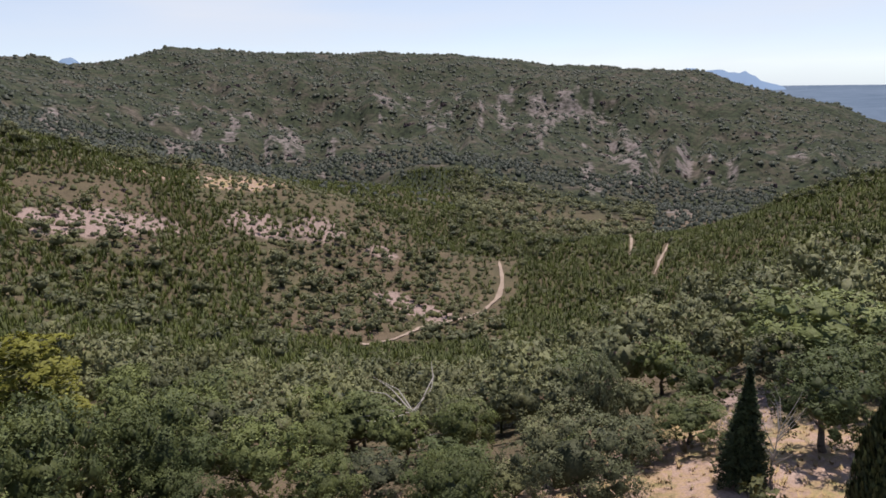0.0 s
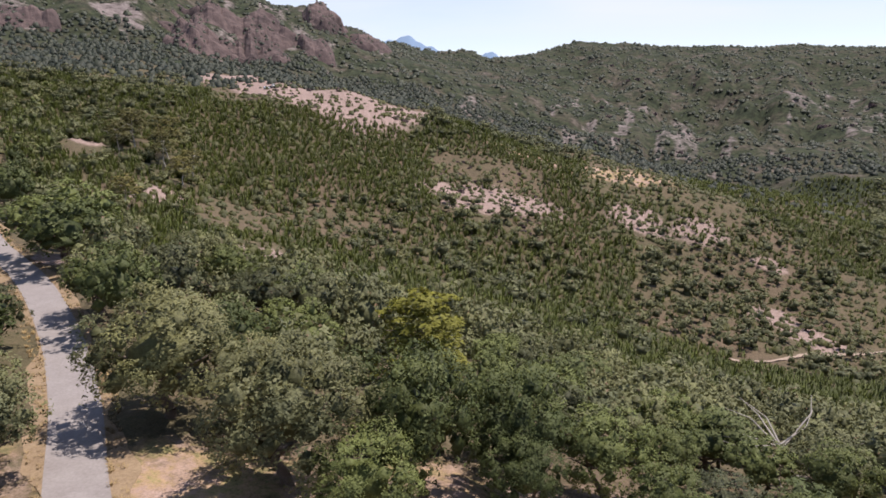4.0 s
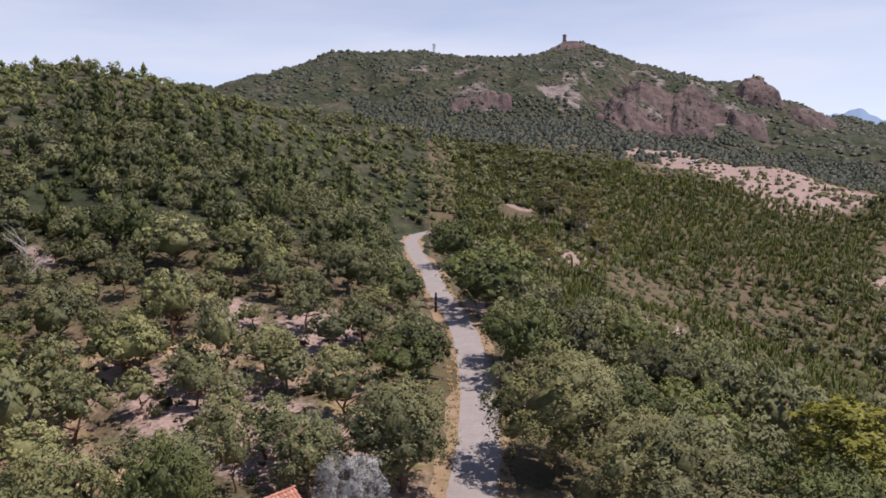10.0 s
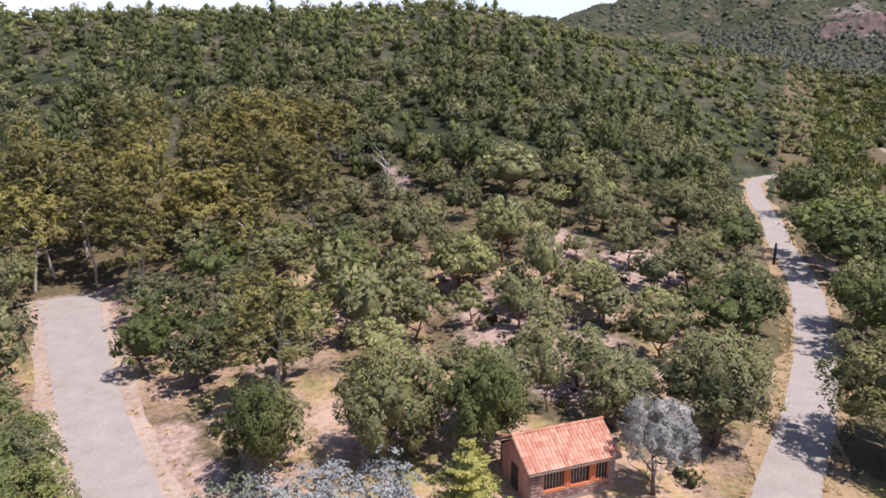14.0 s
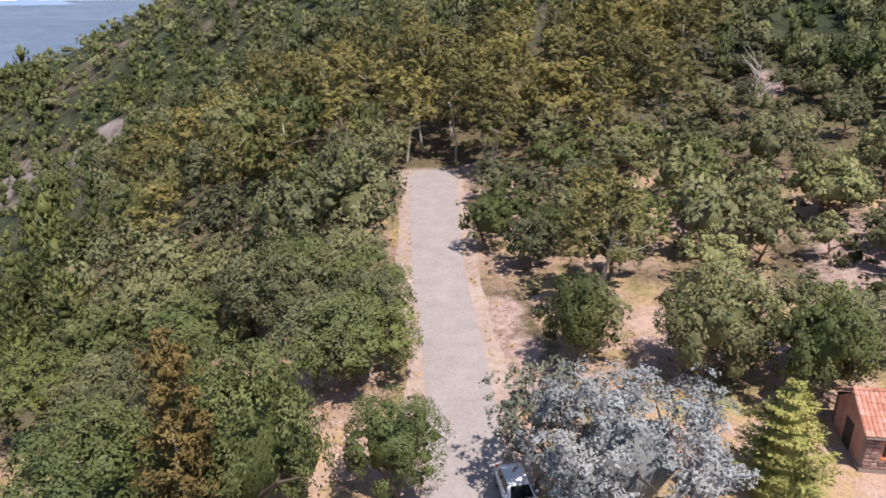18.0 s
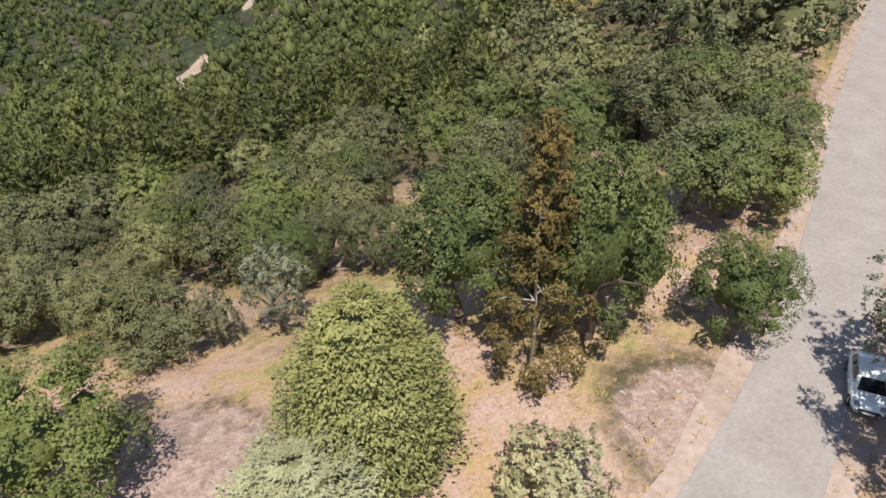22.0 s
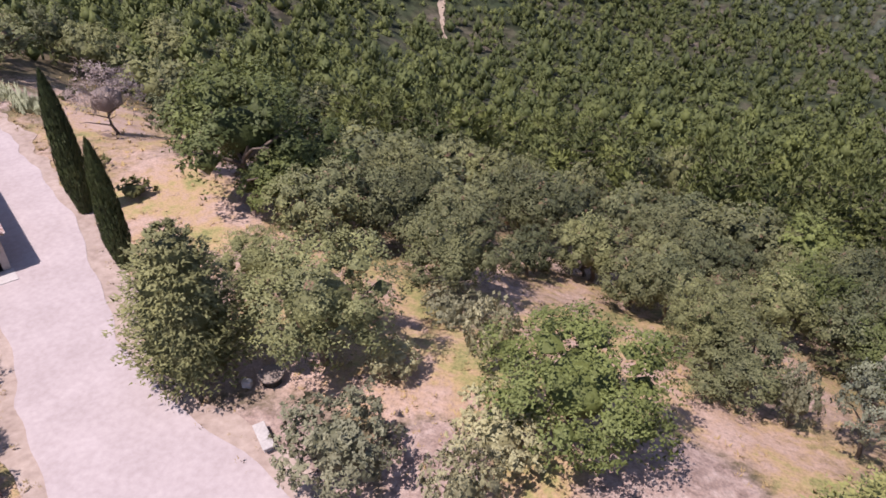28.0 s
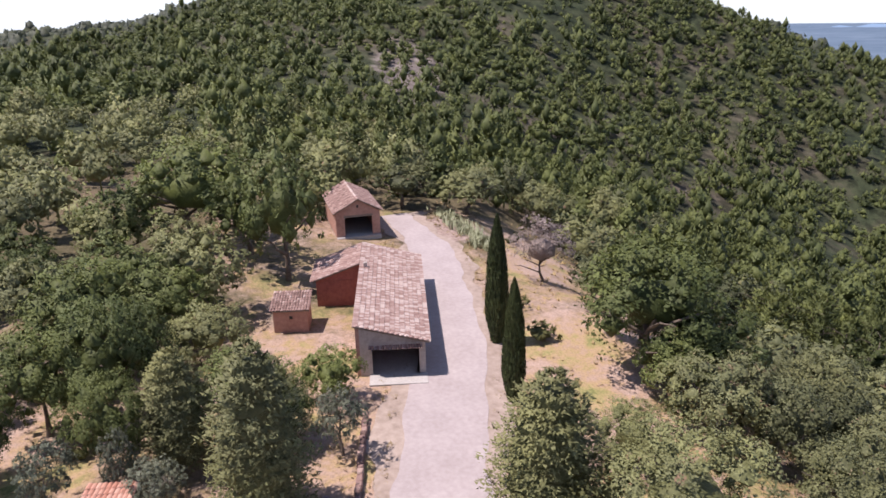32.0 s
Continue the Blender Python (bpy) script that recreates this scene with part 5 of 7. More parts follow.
scatter("oak_wood_south", "dense grey-green oak wood falling to the valley", "wood", OAK_MID, LEAF_OAK, spread_points(6.6, 318, 66, 66, 140, 311, lambda x, y, b, r, g: ~open_grass(b, r)), (2.3, 4.4), 1.0, 312)
scatter("oak_wood_west", "mixed evergreen oaks on the hill above the road", "wood", OAK_MID, LEAF_OAK,
        spread_points(7.5, 62, 145, 70, 210, 313, lambda x, y, b, r, g: ~(stony(b, r) & (g.rand(len(x)) > 0.25)) & ~(euca_band(b, r) & (g.rand(len(x)) > 0.4))), (2.2, 3.8), 0.95, 314)
scatter("pine_wood_west", "pines scattered over the hill above the road", "wood", PINE_MID, LEAF_PINE,
        spread_points(8.0, 60, 145, 128, 260, 315, patchy(0.05, -0.2)), (1.6, 3.2), 1.2, 316)
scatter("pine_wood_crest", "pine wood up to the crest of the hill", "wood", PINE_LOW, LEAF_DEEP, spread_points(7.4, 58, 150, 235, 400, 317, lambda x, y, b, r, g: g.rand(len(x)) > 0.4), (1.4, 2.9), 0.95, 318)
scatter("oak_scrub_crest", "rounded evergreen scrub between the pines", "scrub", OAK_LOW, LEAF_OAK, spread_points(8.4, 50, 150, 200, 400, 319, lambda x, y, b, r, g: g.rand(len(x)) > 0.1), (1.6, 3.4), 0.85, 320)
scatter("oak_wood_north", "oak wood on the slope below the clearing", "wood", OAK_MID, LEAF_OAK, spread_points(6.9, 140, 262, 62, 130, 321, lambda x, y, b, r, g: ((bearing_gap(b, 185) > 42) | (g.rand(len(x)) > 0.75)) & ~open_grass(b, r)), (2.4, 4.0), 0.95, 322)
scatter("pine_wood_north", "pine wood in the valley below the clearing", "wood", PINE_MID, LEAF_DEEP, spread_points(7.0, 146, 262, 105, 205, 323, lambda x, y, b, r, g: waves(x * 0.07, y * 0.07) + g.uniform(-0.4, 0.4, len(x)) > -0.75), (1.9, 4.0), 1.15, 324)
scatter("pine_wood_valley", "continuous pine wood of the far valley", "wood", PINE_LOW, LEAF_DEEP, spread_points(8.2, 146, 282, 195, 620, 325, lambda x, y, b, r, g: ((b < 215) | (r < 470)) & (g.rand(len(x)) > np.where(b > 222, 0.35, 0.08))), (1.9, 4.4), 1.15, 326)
scatter("oak_wood_valley", "dark evergreen oaks among the valley pines", "wood", OAK_LOW, LEAF_DEEP, spread_points(7.5, 146, 282, 150, 480, 327, lambda x, y, b, r, g: waves(x * 0.03, y * 0.03) + g.uniform(-0.35, 0.35, len(x)) > np.where(b > 222, -0.2, 0.25)), (2.0, 4.0), 0.85, 328)
scatter("wood_far_north", "far wooded slopes of the valley", "wood", LUMPS, LEAF_HAZED, spread_points(13, 146, 290, 470, 1000, 329), (2.6, 5.0), 1.0, 330)
scatter("wood_east", "evergreen trees round the barns", "wood", OAK_MID, LEAF_OAK, spread_points(8.6, 246, 330, 64, 190, 331, lambda x, y, b, r, g: (bearing_gap(b, 262) < 24) | (r > 90)), (2.4, 4.2), 0.95, 332)


def gully_oaks(x, y, b, r):
    """The dark oak cover at the foot of the spur and in its gullies."""
    return (bearing_gap(b, 5) < 10) & (r > 222) & (r < 325) & ~spur_tip(b, r)


def spur_tip(b, r):
    """Low brownish scrub on the nose and the back of the spur."""
    return (bearing_gap(b, 357) < 3.2) & (r > 282) & (r < 345) | (bearing_gap(b, 13) < 6) & (r > 352)


def plantation(x, y, b, r, g):
    """Where the young pines stand: stripes of the spur and the valley side, not the stony or oak parts."""
    bald = (bearing_gap(b, 27) < 4.5) & (np.abs(r - 318) < 42) | (bearing_gap(b, 40) < 8) & (r > 378) | (bearing_gap(b, 47) < 3) & (np.abs(r - 220) < 25) | (bearing_gap(b, 46) < 3) & (np.abs(r - 172) < 10) | spur_tip(b, r)
    return (waves(x * 0.022 + 1, y * 0.022) + g.uniform(-0.5, 0.5, len(x)) > -0.6) & ~(bald & (g.rand(len(x)) > 0.1)) & ~(gully_oaks(x, y, b, r) & (g.rand(len(x)) > 0.12))


scatter("young_pine_plantation", "rows of slim young pines on the spur", "wood", SPIRES, LEAF_YOUNG, spread_points(2.05, 326, 62, 125, 420, 341, plantation), (0.9, 1.7), 1.75, 342)
scatter("spur_scrub", "low maquis scrub on the spur", "scrub", LUMPS, LEAF_BUSH, spread_points(3.7, 318, 64, 110, 470, 343, lambda x, y, b, r, g: (waves(x * 0.04 + 5, y * 0.04 - 5) + g.uniform(-0.35, 0.35, len(x)) > -0.75) & ~((bearing_gap(b, 40) < 8) & (r > 378) & (g.rand(len(x)) > 0.5)), 3.0, 0.75, False), (0.7, 2.0), 0.8, 344)
scatter("spur_oaks", "dark round oaks along the gullies of the spur", "wood", OAK_LOW, LEAF_OAK, spread_points(6.0, 318, 64, 150, 480, 345, lambda x, y, b, r, g: ~spur_tip(b, r) & ~((bearing_gap(b, 40) < 8) & (r > 378)) & (g.rand(len(x)) < np.where(gully_oaks(x, y, b, r), 0.95, 0.5 * (waves(x * 0.03, y * 0.03) > 0.2)))), (1.6, 3.3), 0.9, 346)
scatter("second_spur_pines", "young green pines on the second spur", "wood", SPIRES, LEAF_YOUNG, spread_points(3.4, 357, 12, 425, 640, 381, patchy(0.03, -0.4, 2)), (1.1, 1.9), 1.9, 382)
scatter("second_spur_oaks", "dark round oaks on the second spur", "wood", OAK_LOW, LEAF_OAK, spread_points(7.0, 343, 359, 420, 640, 383, patchy(0.04, -0.55, 7)), (2.2, 4.2), 0.9, 384)
scatter("far_spur_scrub", "dark scrub on the second spur", "scrub", LUMPS, LEAF_HAZED, spread_points(6.5, 316, 70, 440, 760, 347, lambda x, y, b, r, g: ~((bearing_gap(b, 357) < 14) & (r < 655)) | (g.rand(len(x)) > 0.8)), (1.6, 3.4), 1.0, 348)
scatter("mountain_scrub", "dark maquis over the far mountains", "scrub", LUMPS, LEAF_HAZED, spread_points(9.0, 316, 84, 740, 1560, 349, lambda x, y, b, r, g: g.rand(len(x)) < 0.62 + 0.45 * waves(x * 0.03, y * 0.03)), (1.3, 4.2), 0.75, 350)
scatter("slope_scrub", "small shrubs on the stony slope", "scrub", SHRUBS, LEAF_BUSH, spread_points(2.7, 66, 98, 48, 150, 351, lambda x, y, b, r, g: g.rand(len(x)) > 0.2, 1.5), (0.4, 1.6), 0.9, 352)
scatter("wood_edge_scrub", "low shrubs under the trees", "scrub", SHRUBS, LEAF_BUSH, spread_points(5.0, 100, 335, 36, 110, 353, lambda x, y, b, r, g: (g.rand(len(x)) > 0.45) & ((r > 48) | (b < 150) | (b > 240)), 1.5), (0.5, 1.4), 0.9, 354)
scatter("hill_understory", "low evergreen scrub between the pines", "scrub", MOUNDS, LEAF_DEEP, spread_points(5.8, 58, 282, 120, 520, 355, lambda x, y, b, r, g: (g.rand(len(x)) > 0.25) & ~stony(b, r) & ((r < 330) | (b > 190))), (1.2, 2.8), 0.8, 356)


def tuft(seed, blades):
    rng = np.random.RandomState(seed)
    pile = Pile()
    a = rng.uniform(0, 2 * np.pi, blades)
    out = np.column_stack([np.cos(a), np.sin(a), np.zeros(blades)])
    pile.leaves(rng, out * rng.uniform(0.1, 0.9, (blades, 1)) + (0, 0, 0.35), unit(out + (0, 0, 0.3)), 0.16, rng.uniform(0, 1, blades), 3.0, unit(np.array((0, 0, 1.0)) + out * 0.6), np.tile((0, 0, 1.0), (blades, 1)))
    return pile.arrays()


TUFTS = [tuft(270 + i, 9) for i in range(3)]
scatter("dry_grass_clearing", "dry straw-coloured grass tufts", "grass", TUFTS, STRAW, spread_points(0.8, 112, 262, 12, 54, 357, lambda x, y, b, r, g: (waves(x * 0.35, y * 0.35) + g.uniform(-0.5, 0.5, len(x)) > -0.1) & (np.hypot(x - 1.5, y + 23.5) > 4.5) & (np.hypot(x - 19, y + 13) > 8), 0.6, 0.0), (0.18, 0.42), 0.8, 358)
scatter("dry_grass_meadow", "dry straw-coloured grass tufts on the open slope", "grass", TUFTS, STRAW, spread_points(0.85, 318, 350, 36, 70, 359, lambda x, y, b, r, g: g.rand(len(x)) > 0.25, 0.6, 0.0), (0.25, 0.55), 0.9, 360)


scatter("dry_grass_slope", "dry grass tufts on the stony slope", "grass", TUFTS, STRAW, spread_points(1.7, 66, 98, 48, 130, 375, lambda x, y, b, r, g: waves(x * 0.15, y * 0.15) + g.uniform(-0.6, 0.6, len(x)) > -0.1, 0.8, 0.0), (0.2, 0.5), 0.8, 376)
scatter("dry_grass_lane", "dry straw-coloured grass tufts beside the gravel lane", "grass", TUFTS, STRAW, spread_points(1.4, 222, 262, 38, 105, 373, lambda x, y, b, r, g: waves(x * 0.2, y * 0.2) + g.uniform(-0.5, 0.5, len(x)) > 0.0, 0.6, 0.0), (0.2, 0.5), 0.8, 374)


def boulder(seed):
    rng = np.random.RandomState(seed)
    pile = Pile()
    for k in range(5):
        c, w, h = rng.uniform(-0.7, 0.7, 2), rng.uniform(0.28, 0.6), rng.uniform(0.45, 1.25)
        v = np.array([(-1, -1, -0.6), (1, -1, -0.6), (1, 1, -0.6), (-1, 1, -0.6), (-0.62, -0.62, 1), (0.62, -0.62, 1), (0.62, 0.62, 1), (-0.62, 0.62, 1)], float) * (w, w, h)
        v += rng.uniform(-0.16, 0.16, v.shape)
        a = rng.uniform(0, 3)
        v[:, :2] = v[:, :2] @ np.array([(math.cos(a), -math.sin(a)), (math.sin(a), math.cos(a))]) + c
        quad = np.array([(4, 5, 6, 7), (0, 1, 5, 4), (1, 2, 6, 5), (2, 3, 7, 6), (3, 0, 4, 7)])
        pile.add(v, np.vstack([quad[:, :3], quad[:, [0, 2, 3]]]), np.full(8, rng.uniform(0, 1)), unit(v - (*c, 0)))
    return pile.arrays()


BOULDERS = [boulder(280 + i) for i in range(4)]


crag_tops = []


def crag(name, label, b, r, wide, deep, tall, seed, cell=2.2):
    """A broken rock face that stands out of the slope: ledges, ribs and clefts."""
    nx, ny = int(2.6 * wide / cell), int(2.6 * deep / cell)
    u, v = np.meshgrid(np.linspace(-1.3, 1.3, nx), np.linspace(-1.3, 1.3, ny))
    cx, cy = polar(b, r)
    ca, sa = math.cos(radians(b)), math.sin(radians(b))
    lx, ly = u * wide, v * deep
    x, y = (cx + lx * ca - ly * sa).ravel(), (cy + lx * sa + ly * ca).ravel()
    rough = value_noise(lx / 30 + 7, ly / 36, seed).ravel()
    ribs = np.abs(2 * value_noise(lx / 13, ly / 42 + 9, seed + 1).ravel() - 1) ** 0.6 + 0.5 * np.abs(2 * value_noise(lx / 5.5, ly / 30, seed + 4).ravel() - 1) ** 0.6 - 0.6
    fine = value_noise(lx / 5, ly / 6, seed + 2).ravel()
    edge = np.clip(1.0 - np.hypot(u, v).ravel() + 1.1 * (rough - 0.5) + 0.55 * (value_noise(lx / 11, ly / 13, seed + 3).ravel() - 0.5), -0.25, 0.55) / 0.55
    edge = np.minimum(edge, (1.22 - np.maximum(np.abs(u), np.abs(v)).ravel()) * 5)
    lift = tall * (np.where(edge > 0, edge, edge * 3) * (0.55 + 0.75 * rough) + np.clip(edge, 0, 1) * (0.55 * ribs + 0.35 * fine))
    step = tall * 0.22
    lift = np.where(edge > 0, 0.45 * lift + 0.55 * step * (np.floor(lift / step) + np.clip((lift / step % 1) * 2.6, 0, 1)), lift)
    z = terrain(x, y) + lift
    some = (np.random.RandomState(seed + 9).rand(len(x)) < 0.075) & (edge > 0) & (value_noise(lx / 18, ly / 18, seed + 5).ravel() > 0.38)
    crag_tops.append(np.column_stack([x, y, z])[some])
    k = np.arange(nx * ny).reshape(ny, nx)
    f = np.stack([k[:-1, :-1], k[:-1, 1:], k[1:, 1:], k[1:, :-1]], -1).reshape(-1, 4)
    me = mesh_from(name, np.column_stack([x, y, z]), f, ROCK, np.full(len(x), 0.5))
    return tagged(new(name, me), label, "rock")


crag("rock_cliff", "broad reddish-grey cliff under the tower", 46.6, 765, 56, 52, 10, 501)
crag("rock_cliff", "reddish-grey ribbed cliff standing over the pass", 44.0, 790, 34, 52, 11, 511)
crag("rock_cliff", "broken grey-red upper cliff of the tower mountain", 45.6, 870, 60, 44, 9, 521)
crag("rocky_outcrop", "dark rounded rock face on the shoulder", 39.6, 960, 28, 30, 9, 531)
crag("rocky_outcrop", "low reddish outcrop on the scrubby shoulder", 40.4, 815, 20, 40, 7, 541)
crag("rocky_outcrop", "low reddish outcrop on the scrubby shoulder", 36.0, 950, 26, 36, 7, 551)
crag("rock_bluff", "dark reddish bluff under the mast ridge", 60.0, 745, 26, 30, 9, 561)
crag("rock_summit", "rocky summit under the watch tower", 53.5, 1080, 34, 20, 2.4, 571)
tops = np.vstack(crag_tops)
scatter("cliff_scrub", "dark scrub on the ledges of the cliffs", "scrub", LUMPS, LEAF_HAZED, (tops[:, 0], tops[:, 1]), (1.0, 2.6), 0.8, 581, "", True, tops[:, 2] - 0.4)
scatter("mountain_rocks", "pale rock outcrops on the far mountain", "rock", BOULDERS, ROCK, spread_points(20, 332, 26, 700, 1250, 367, lambda x, y, b, r, g: (g.rand(len(x)) < 0.10 + 0.22 * ((bearing_gap(b, 352) < 12) & (r > 850))), 0), (1.6, 4.5), 0.5, 368, "", False)
scatter("spur_rocks", "reddish stones on the bare parts of the spur", "rock", BOULDERS, ROCK, spread_points(7, 20, 46, 240, 460, 369, lambda x, y, b, r, g: ((bearing_gap(b, 26) < 4.5) & (np.abs(r - 310) < 45) | (bearing_gap(b, 40) < 8) & (r > 385)) & (g.rand(len(x)) > 0.4), 0), (0.6, 2.0), 0.5, 370, "", False)
scatter("slope_stones", "loose pale stones on the slope above the road", "rock", BOULDERS, ROCK, spread_points(2.6, 68, 98, 55, 135, 371, lambda x, y, b, r, g: g.rand(len(x)) > 0.72, 1.0, 0), (0.15, 0.6), 0.6, 372, "", False)
rr = np.random.RandomState(391)
scatter("rubble", "broken pinkish brick and stone rubble on bare earth", "rubble", BOULDERS, GRAVEL, (-23.2 + rr.normal(0, 1.3, 140), -14.0 + rr.normal(0, 1.5, 140)), (0.06, 0.2), 0.6, 392, "", False)
along = rr.uniform(0, 1, 260)
scatter("reed_bed", "row of blue-green reeds beside the lane", "reeds", TUFTS, LEAF_WATTLE, (70 + 19 * along + rr.normal(0, 0.5, 260), -41 - 2.6 * along + rr.normal(0, 0.8, 260)), (0.4, 0.75), 1.7, 393)


def beside(line, half, count, seed, reach=1.3):
    """Spots along both edges of a road."""
    g = np.random.RandomState(seed)
    c = smoothed(line)
    way = np.gradient(c, axis=0)
    way /= np.linalg.norm(way, axis=1)[:, None]
    k = g.randint(8, len(c) - 1, count)
    off = (half + reach * g.rand(count) ** 1.6) * np.where(g.rand(count) < 0.5, -1, 1)
    p = c[k] + way[k] * g.uniform(-1, 1, (count, 1)) + np.column_stack([-way[k, 1], way[k, 0]]) * off[:, None]
    return p[:, 0], p[:, 1]


scatter("roadside_grass", "dry straw grass along the edges of the road", "grass", TUFTS, STRAW, beside(ROAD_WEST[:9], 2.15, 1500, 401), (0.16, 0.42), 0.9, 402)
scatter("lane_grass", "dry straw grass along the edges of the lane", "grass", TUFTS, STRAW, beside(ROAD_COURT, 2.9, 700, 403, 2.2), (0.14, 0.36), 0.9, 404)
scatter("gravel_lane_grass", "dry straw grass along the gravel lane", "grass", TUFTS, STRAW, beside(ROAD_BARN, 3.6, 700, 405, 2.0), (0.14, 0.36), 0.9, 406)
for kind, spot in own_spot.items():
    kind.matrix_basis = spot

# ---- buildings ----


def tinted(name, stops, rough=0.85, scale=4.0, bump=0.3):
    """A material that takes each piece's own shade from the mesh, with mottling and stains."""
    m, nt, b = surface(name, rough)
    attr = nt.nodes.new("ShaderNodeAttribute")
    attr.attribute_name = "tint"
    co = place(nt)
    fine, wide = noise_tex(nt, scale, 6.0, 0.65, co), noise_tex(nt, 0.5, 3.0, 0.5, co)
    own = math_node(nt, "SUBTRACT", nt.nodes.new("ShaderNodeObjectInfo").outputs["Random"], 0.5)
    f = math_node(nt, "ADD", math_node(nt, "MULTIPLY", attr.outputs["Fac"], 0.36), math_node(nt, "MULTIPLY", fine, 0.44))
    f = math_node(nt, "ADD", f, math_node(nt, "MULTIPLY", wide, 0.25))
    f = math_node(nt, "ADD", f, math_node(nt, "MULTIPLY", own, 0.35))
    nt.links.new(ramp(nt, f, stops), b.inputs["Base Color"])
    bumped(nt, b, fine, bump, 0.02)
    return m


TILE_OLD = tinted("old_clay_tiles", [(0.22, (0.14, 0.085, 0.075)), (0.45, (0.28, 0.175, 0.155)), (0.65, (0.38, 0.255, 0.23)), (0.82, (0.54, 0.43, 0.40))])
TILE_RED = tinted("orange_clay_tiles", [(0.2, (0.32, 0.125, 0.085)), (0.5, (0.47, 0.215, 0.155)), (0.8, (0.60, 0.35, 0.28))])
STONE = tinted("rough_red_stone", [(0.2, (0.16, 0.10, 0.09)), (0.5, (0.30, 0.19, 0.17)), (0.8, (0.45, 0.33, 0.29))], 0.9, 6.0, 0.5)
PLASTER_GREY = grained("stained_grey_render", (0.30, 0.25, 0.23), (0.52, 0.45, 0.42), 3.0, 0.9, 0.2, 0.02)
PLASTER_PINK = grained("weathered_pink_render", (0.32, 0.17, 0.14), (0.55, 0.33, 0.27), 2.5, 0.9, 0.25, 0.02)
PLASTER_RED = grained("dark_red_render", (0.22, 0.07, 0.06), (0.38, 0.14, 0.11), 2.5, 0.9, 0.25, 0.02)
MORTAR = grained("mortar", (0.22, 0.17, 0.15), (0.36, 0.29, 0.26), 8.0)
CONCRETE = grained("bare_concrete", (0.36, 0.325, 0.315), (0.54, 0.50, 0.49), 6.0, 0.9, 0.2, 0.01)
PAINT_RED = grained("orange_red_paint", (0.42, 0.12, 0.06), (0.58, 0.20, 0.10), 5.0, 0.6, 0.1, 0.005)
# near-black, for iron and for blocks that paint in unlit openings
IRON_AND_HOLES = grained("dark_iron_and_holes", (0.02, 0.02, 0.02), (0.06, 0.055, 0.05), 9.0, 0.6, 0.2, 0.005)
CHARRED = grained("charred_wood", (0.012, 0.011, 0.010), (0.05, 0.045, 0.04), 9.0)
WHITEWASH = grained("whitewashed_wall", (0.62, 0.59, 0.55), (0.80, 0.78, 0.74), 2.0)
TIMBER = grained("grey_timber", (0.16, 0.12, 0.10), (0.34, 0.28, 0.24), 7.0)
GLASS_DARK, gnt, gb = surface("window_glass", 0.05)
gb.inputs["Base Color"].default_value, gb.inputs["Specular IOR Level"].default_value = (0.015, 0.018, 0.02, 1), 0.6


def slab(x0, x1, y0, y1, z0, z1, bevel=0.0):
    """A box, with broken edges where asked."""
    bm = bmesh.new()
    bmesh.ops.create_cube(bm, size=1, matrix=Matrix.Translation(((x0 + x1) / 2, (y0 + y1) / 2, (z0 + z1) / 2)) @ Matrix.Diagonal((x1 - x0, y1 - y0, z1 - z0, 1)))
    if bevel:
        bmesh.ops.bevel(bm, geom=bm.edges[:], offset=bevel, segments=1, affect="EDGES")
    return bm


def prism(outline, axis, a, b):
    """An upright outline of (across, z) points pulled along x ('x') or y ('y') from a to b."""
    bm = bmesh.new()
    put = (lambda u, z, k: (k, u, z)) if axis == "x" else (lambda u, z, k: (u, k, z))
    ends = [[bm.verts.new(put(u, z, k)) for u, z in outline] for k in (a, b)]
    bm.faces.new(ends[0])
    bm.faces.new(ends[1][::-1])
    n = len(outline)
    for i in range(n):
        bm.faces.new((ends[0][i], ends[1][i], ends[1][(i + 1) % n], ends[0][(i + 1) % n]))
    bmesh.ops.recalc_face_normals(bm, faces=bm.faces[:])
    return bm


def tile_slope(name, corner, along, down, length, run, material, wide=0.24, course=0.38, seed=1):
    """Barrel tiles in courses: corner is the upper start, along the ridge, down the slope (unit vectors)."""
    rng = np.random.RandomState(seed)
    corner, along, down = np.array(corner, float), np.array(along, float), np.array(down, float)
    up = unit(np.cross(along, down))
    if up[2] < 0:
        up = -up
    cols, rows_t = max(1, int(round(length / wide))), max(1, int(round(run / course)))
    w, c = length / cols, run / rows_t
    prof = [(-0.5, 0.0), (-0.3, 0.055), (0.0, 0.085), (0.3, 0.055), (0.5, 0.0)]
    vs, fs, ts, n = [], [], [], 0
    for j in range(rows_t):
        for i in range(cols):
            p = corner + along * (i + 0.5) * w + down * (j * c)
            lift, shift, tone = rng.uniform(-0.01, 0.015), rng.uniform(-0.02, 0.02), rng.uniform(0, 1)
            for e, (far_end, h0) in enumerate(((0.0, 0.0), (1.12, 0.05))):
                for u, h in prof:
                    vs.append(p + along * (u * w + shift) + down * c * far_end + up * (h + lift + h0))
                    ts.append(tone)
            for k in range(4):
                fs.append((n + k, n + k + 1, n + 5 + k + 1, n + 5 + k))
            n += 10
    return mesh_from(name, vs, fs, material, ts, smooth=False)


def house_thing(name, label, category, x, y, turn):
    e = new(name)
    e.matrix_basis = pose(x, y, height(x, y) + 0.02, 0, 0, turn)
    return tagged(e, label, category)


def shift_bm(bm, x, y, z):
    bmesh.ops.translate(bm, verts=bm.verts[:], vec=(x, y, z))
    return bm


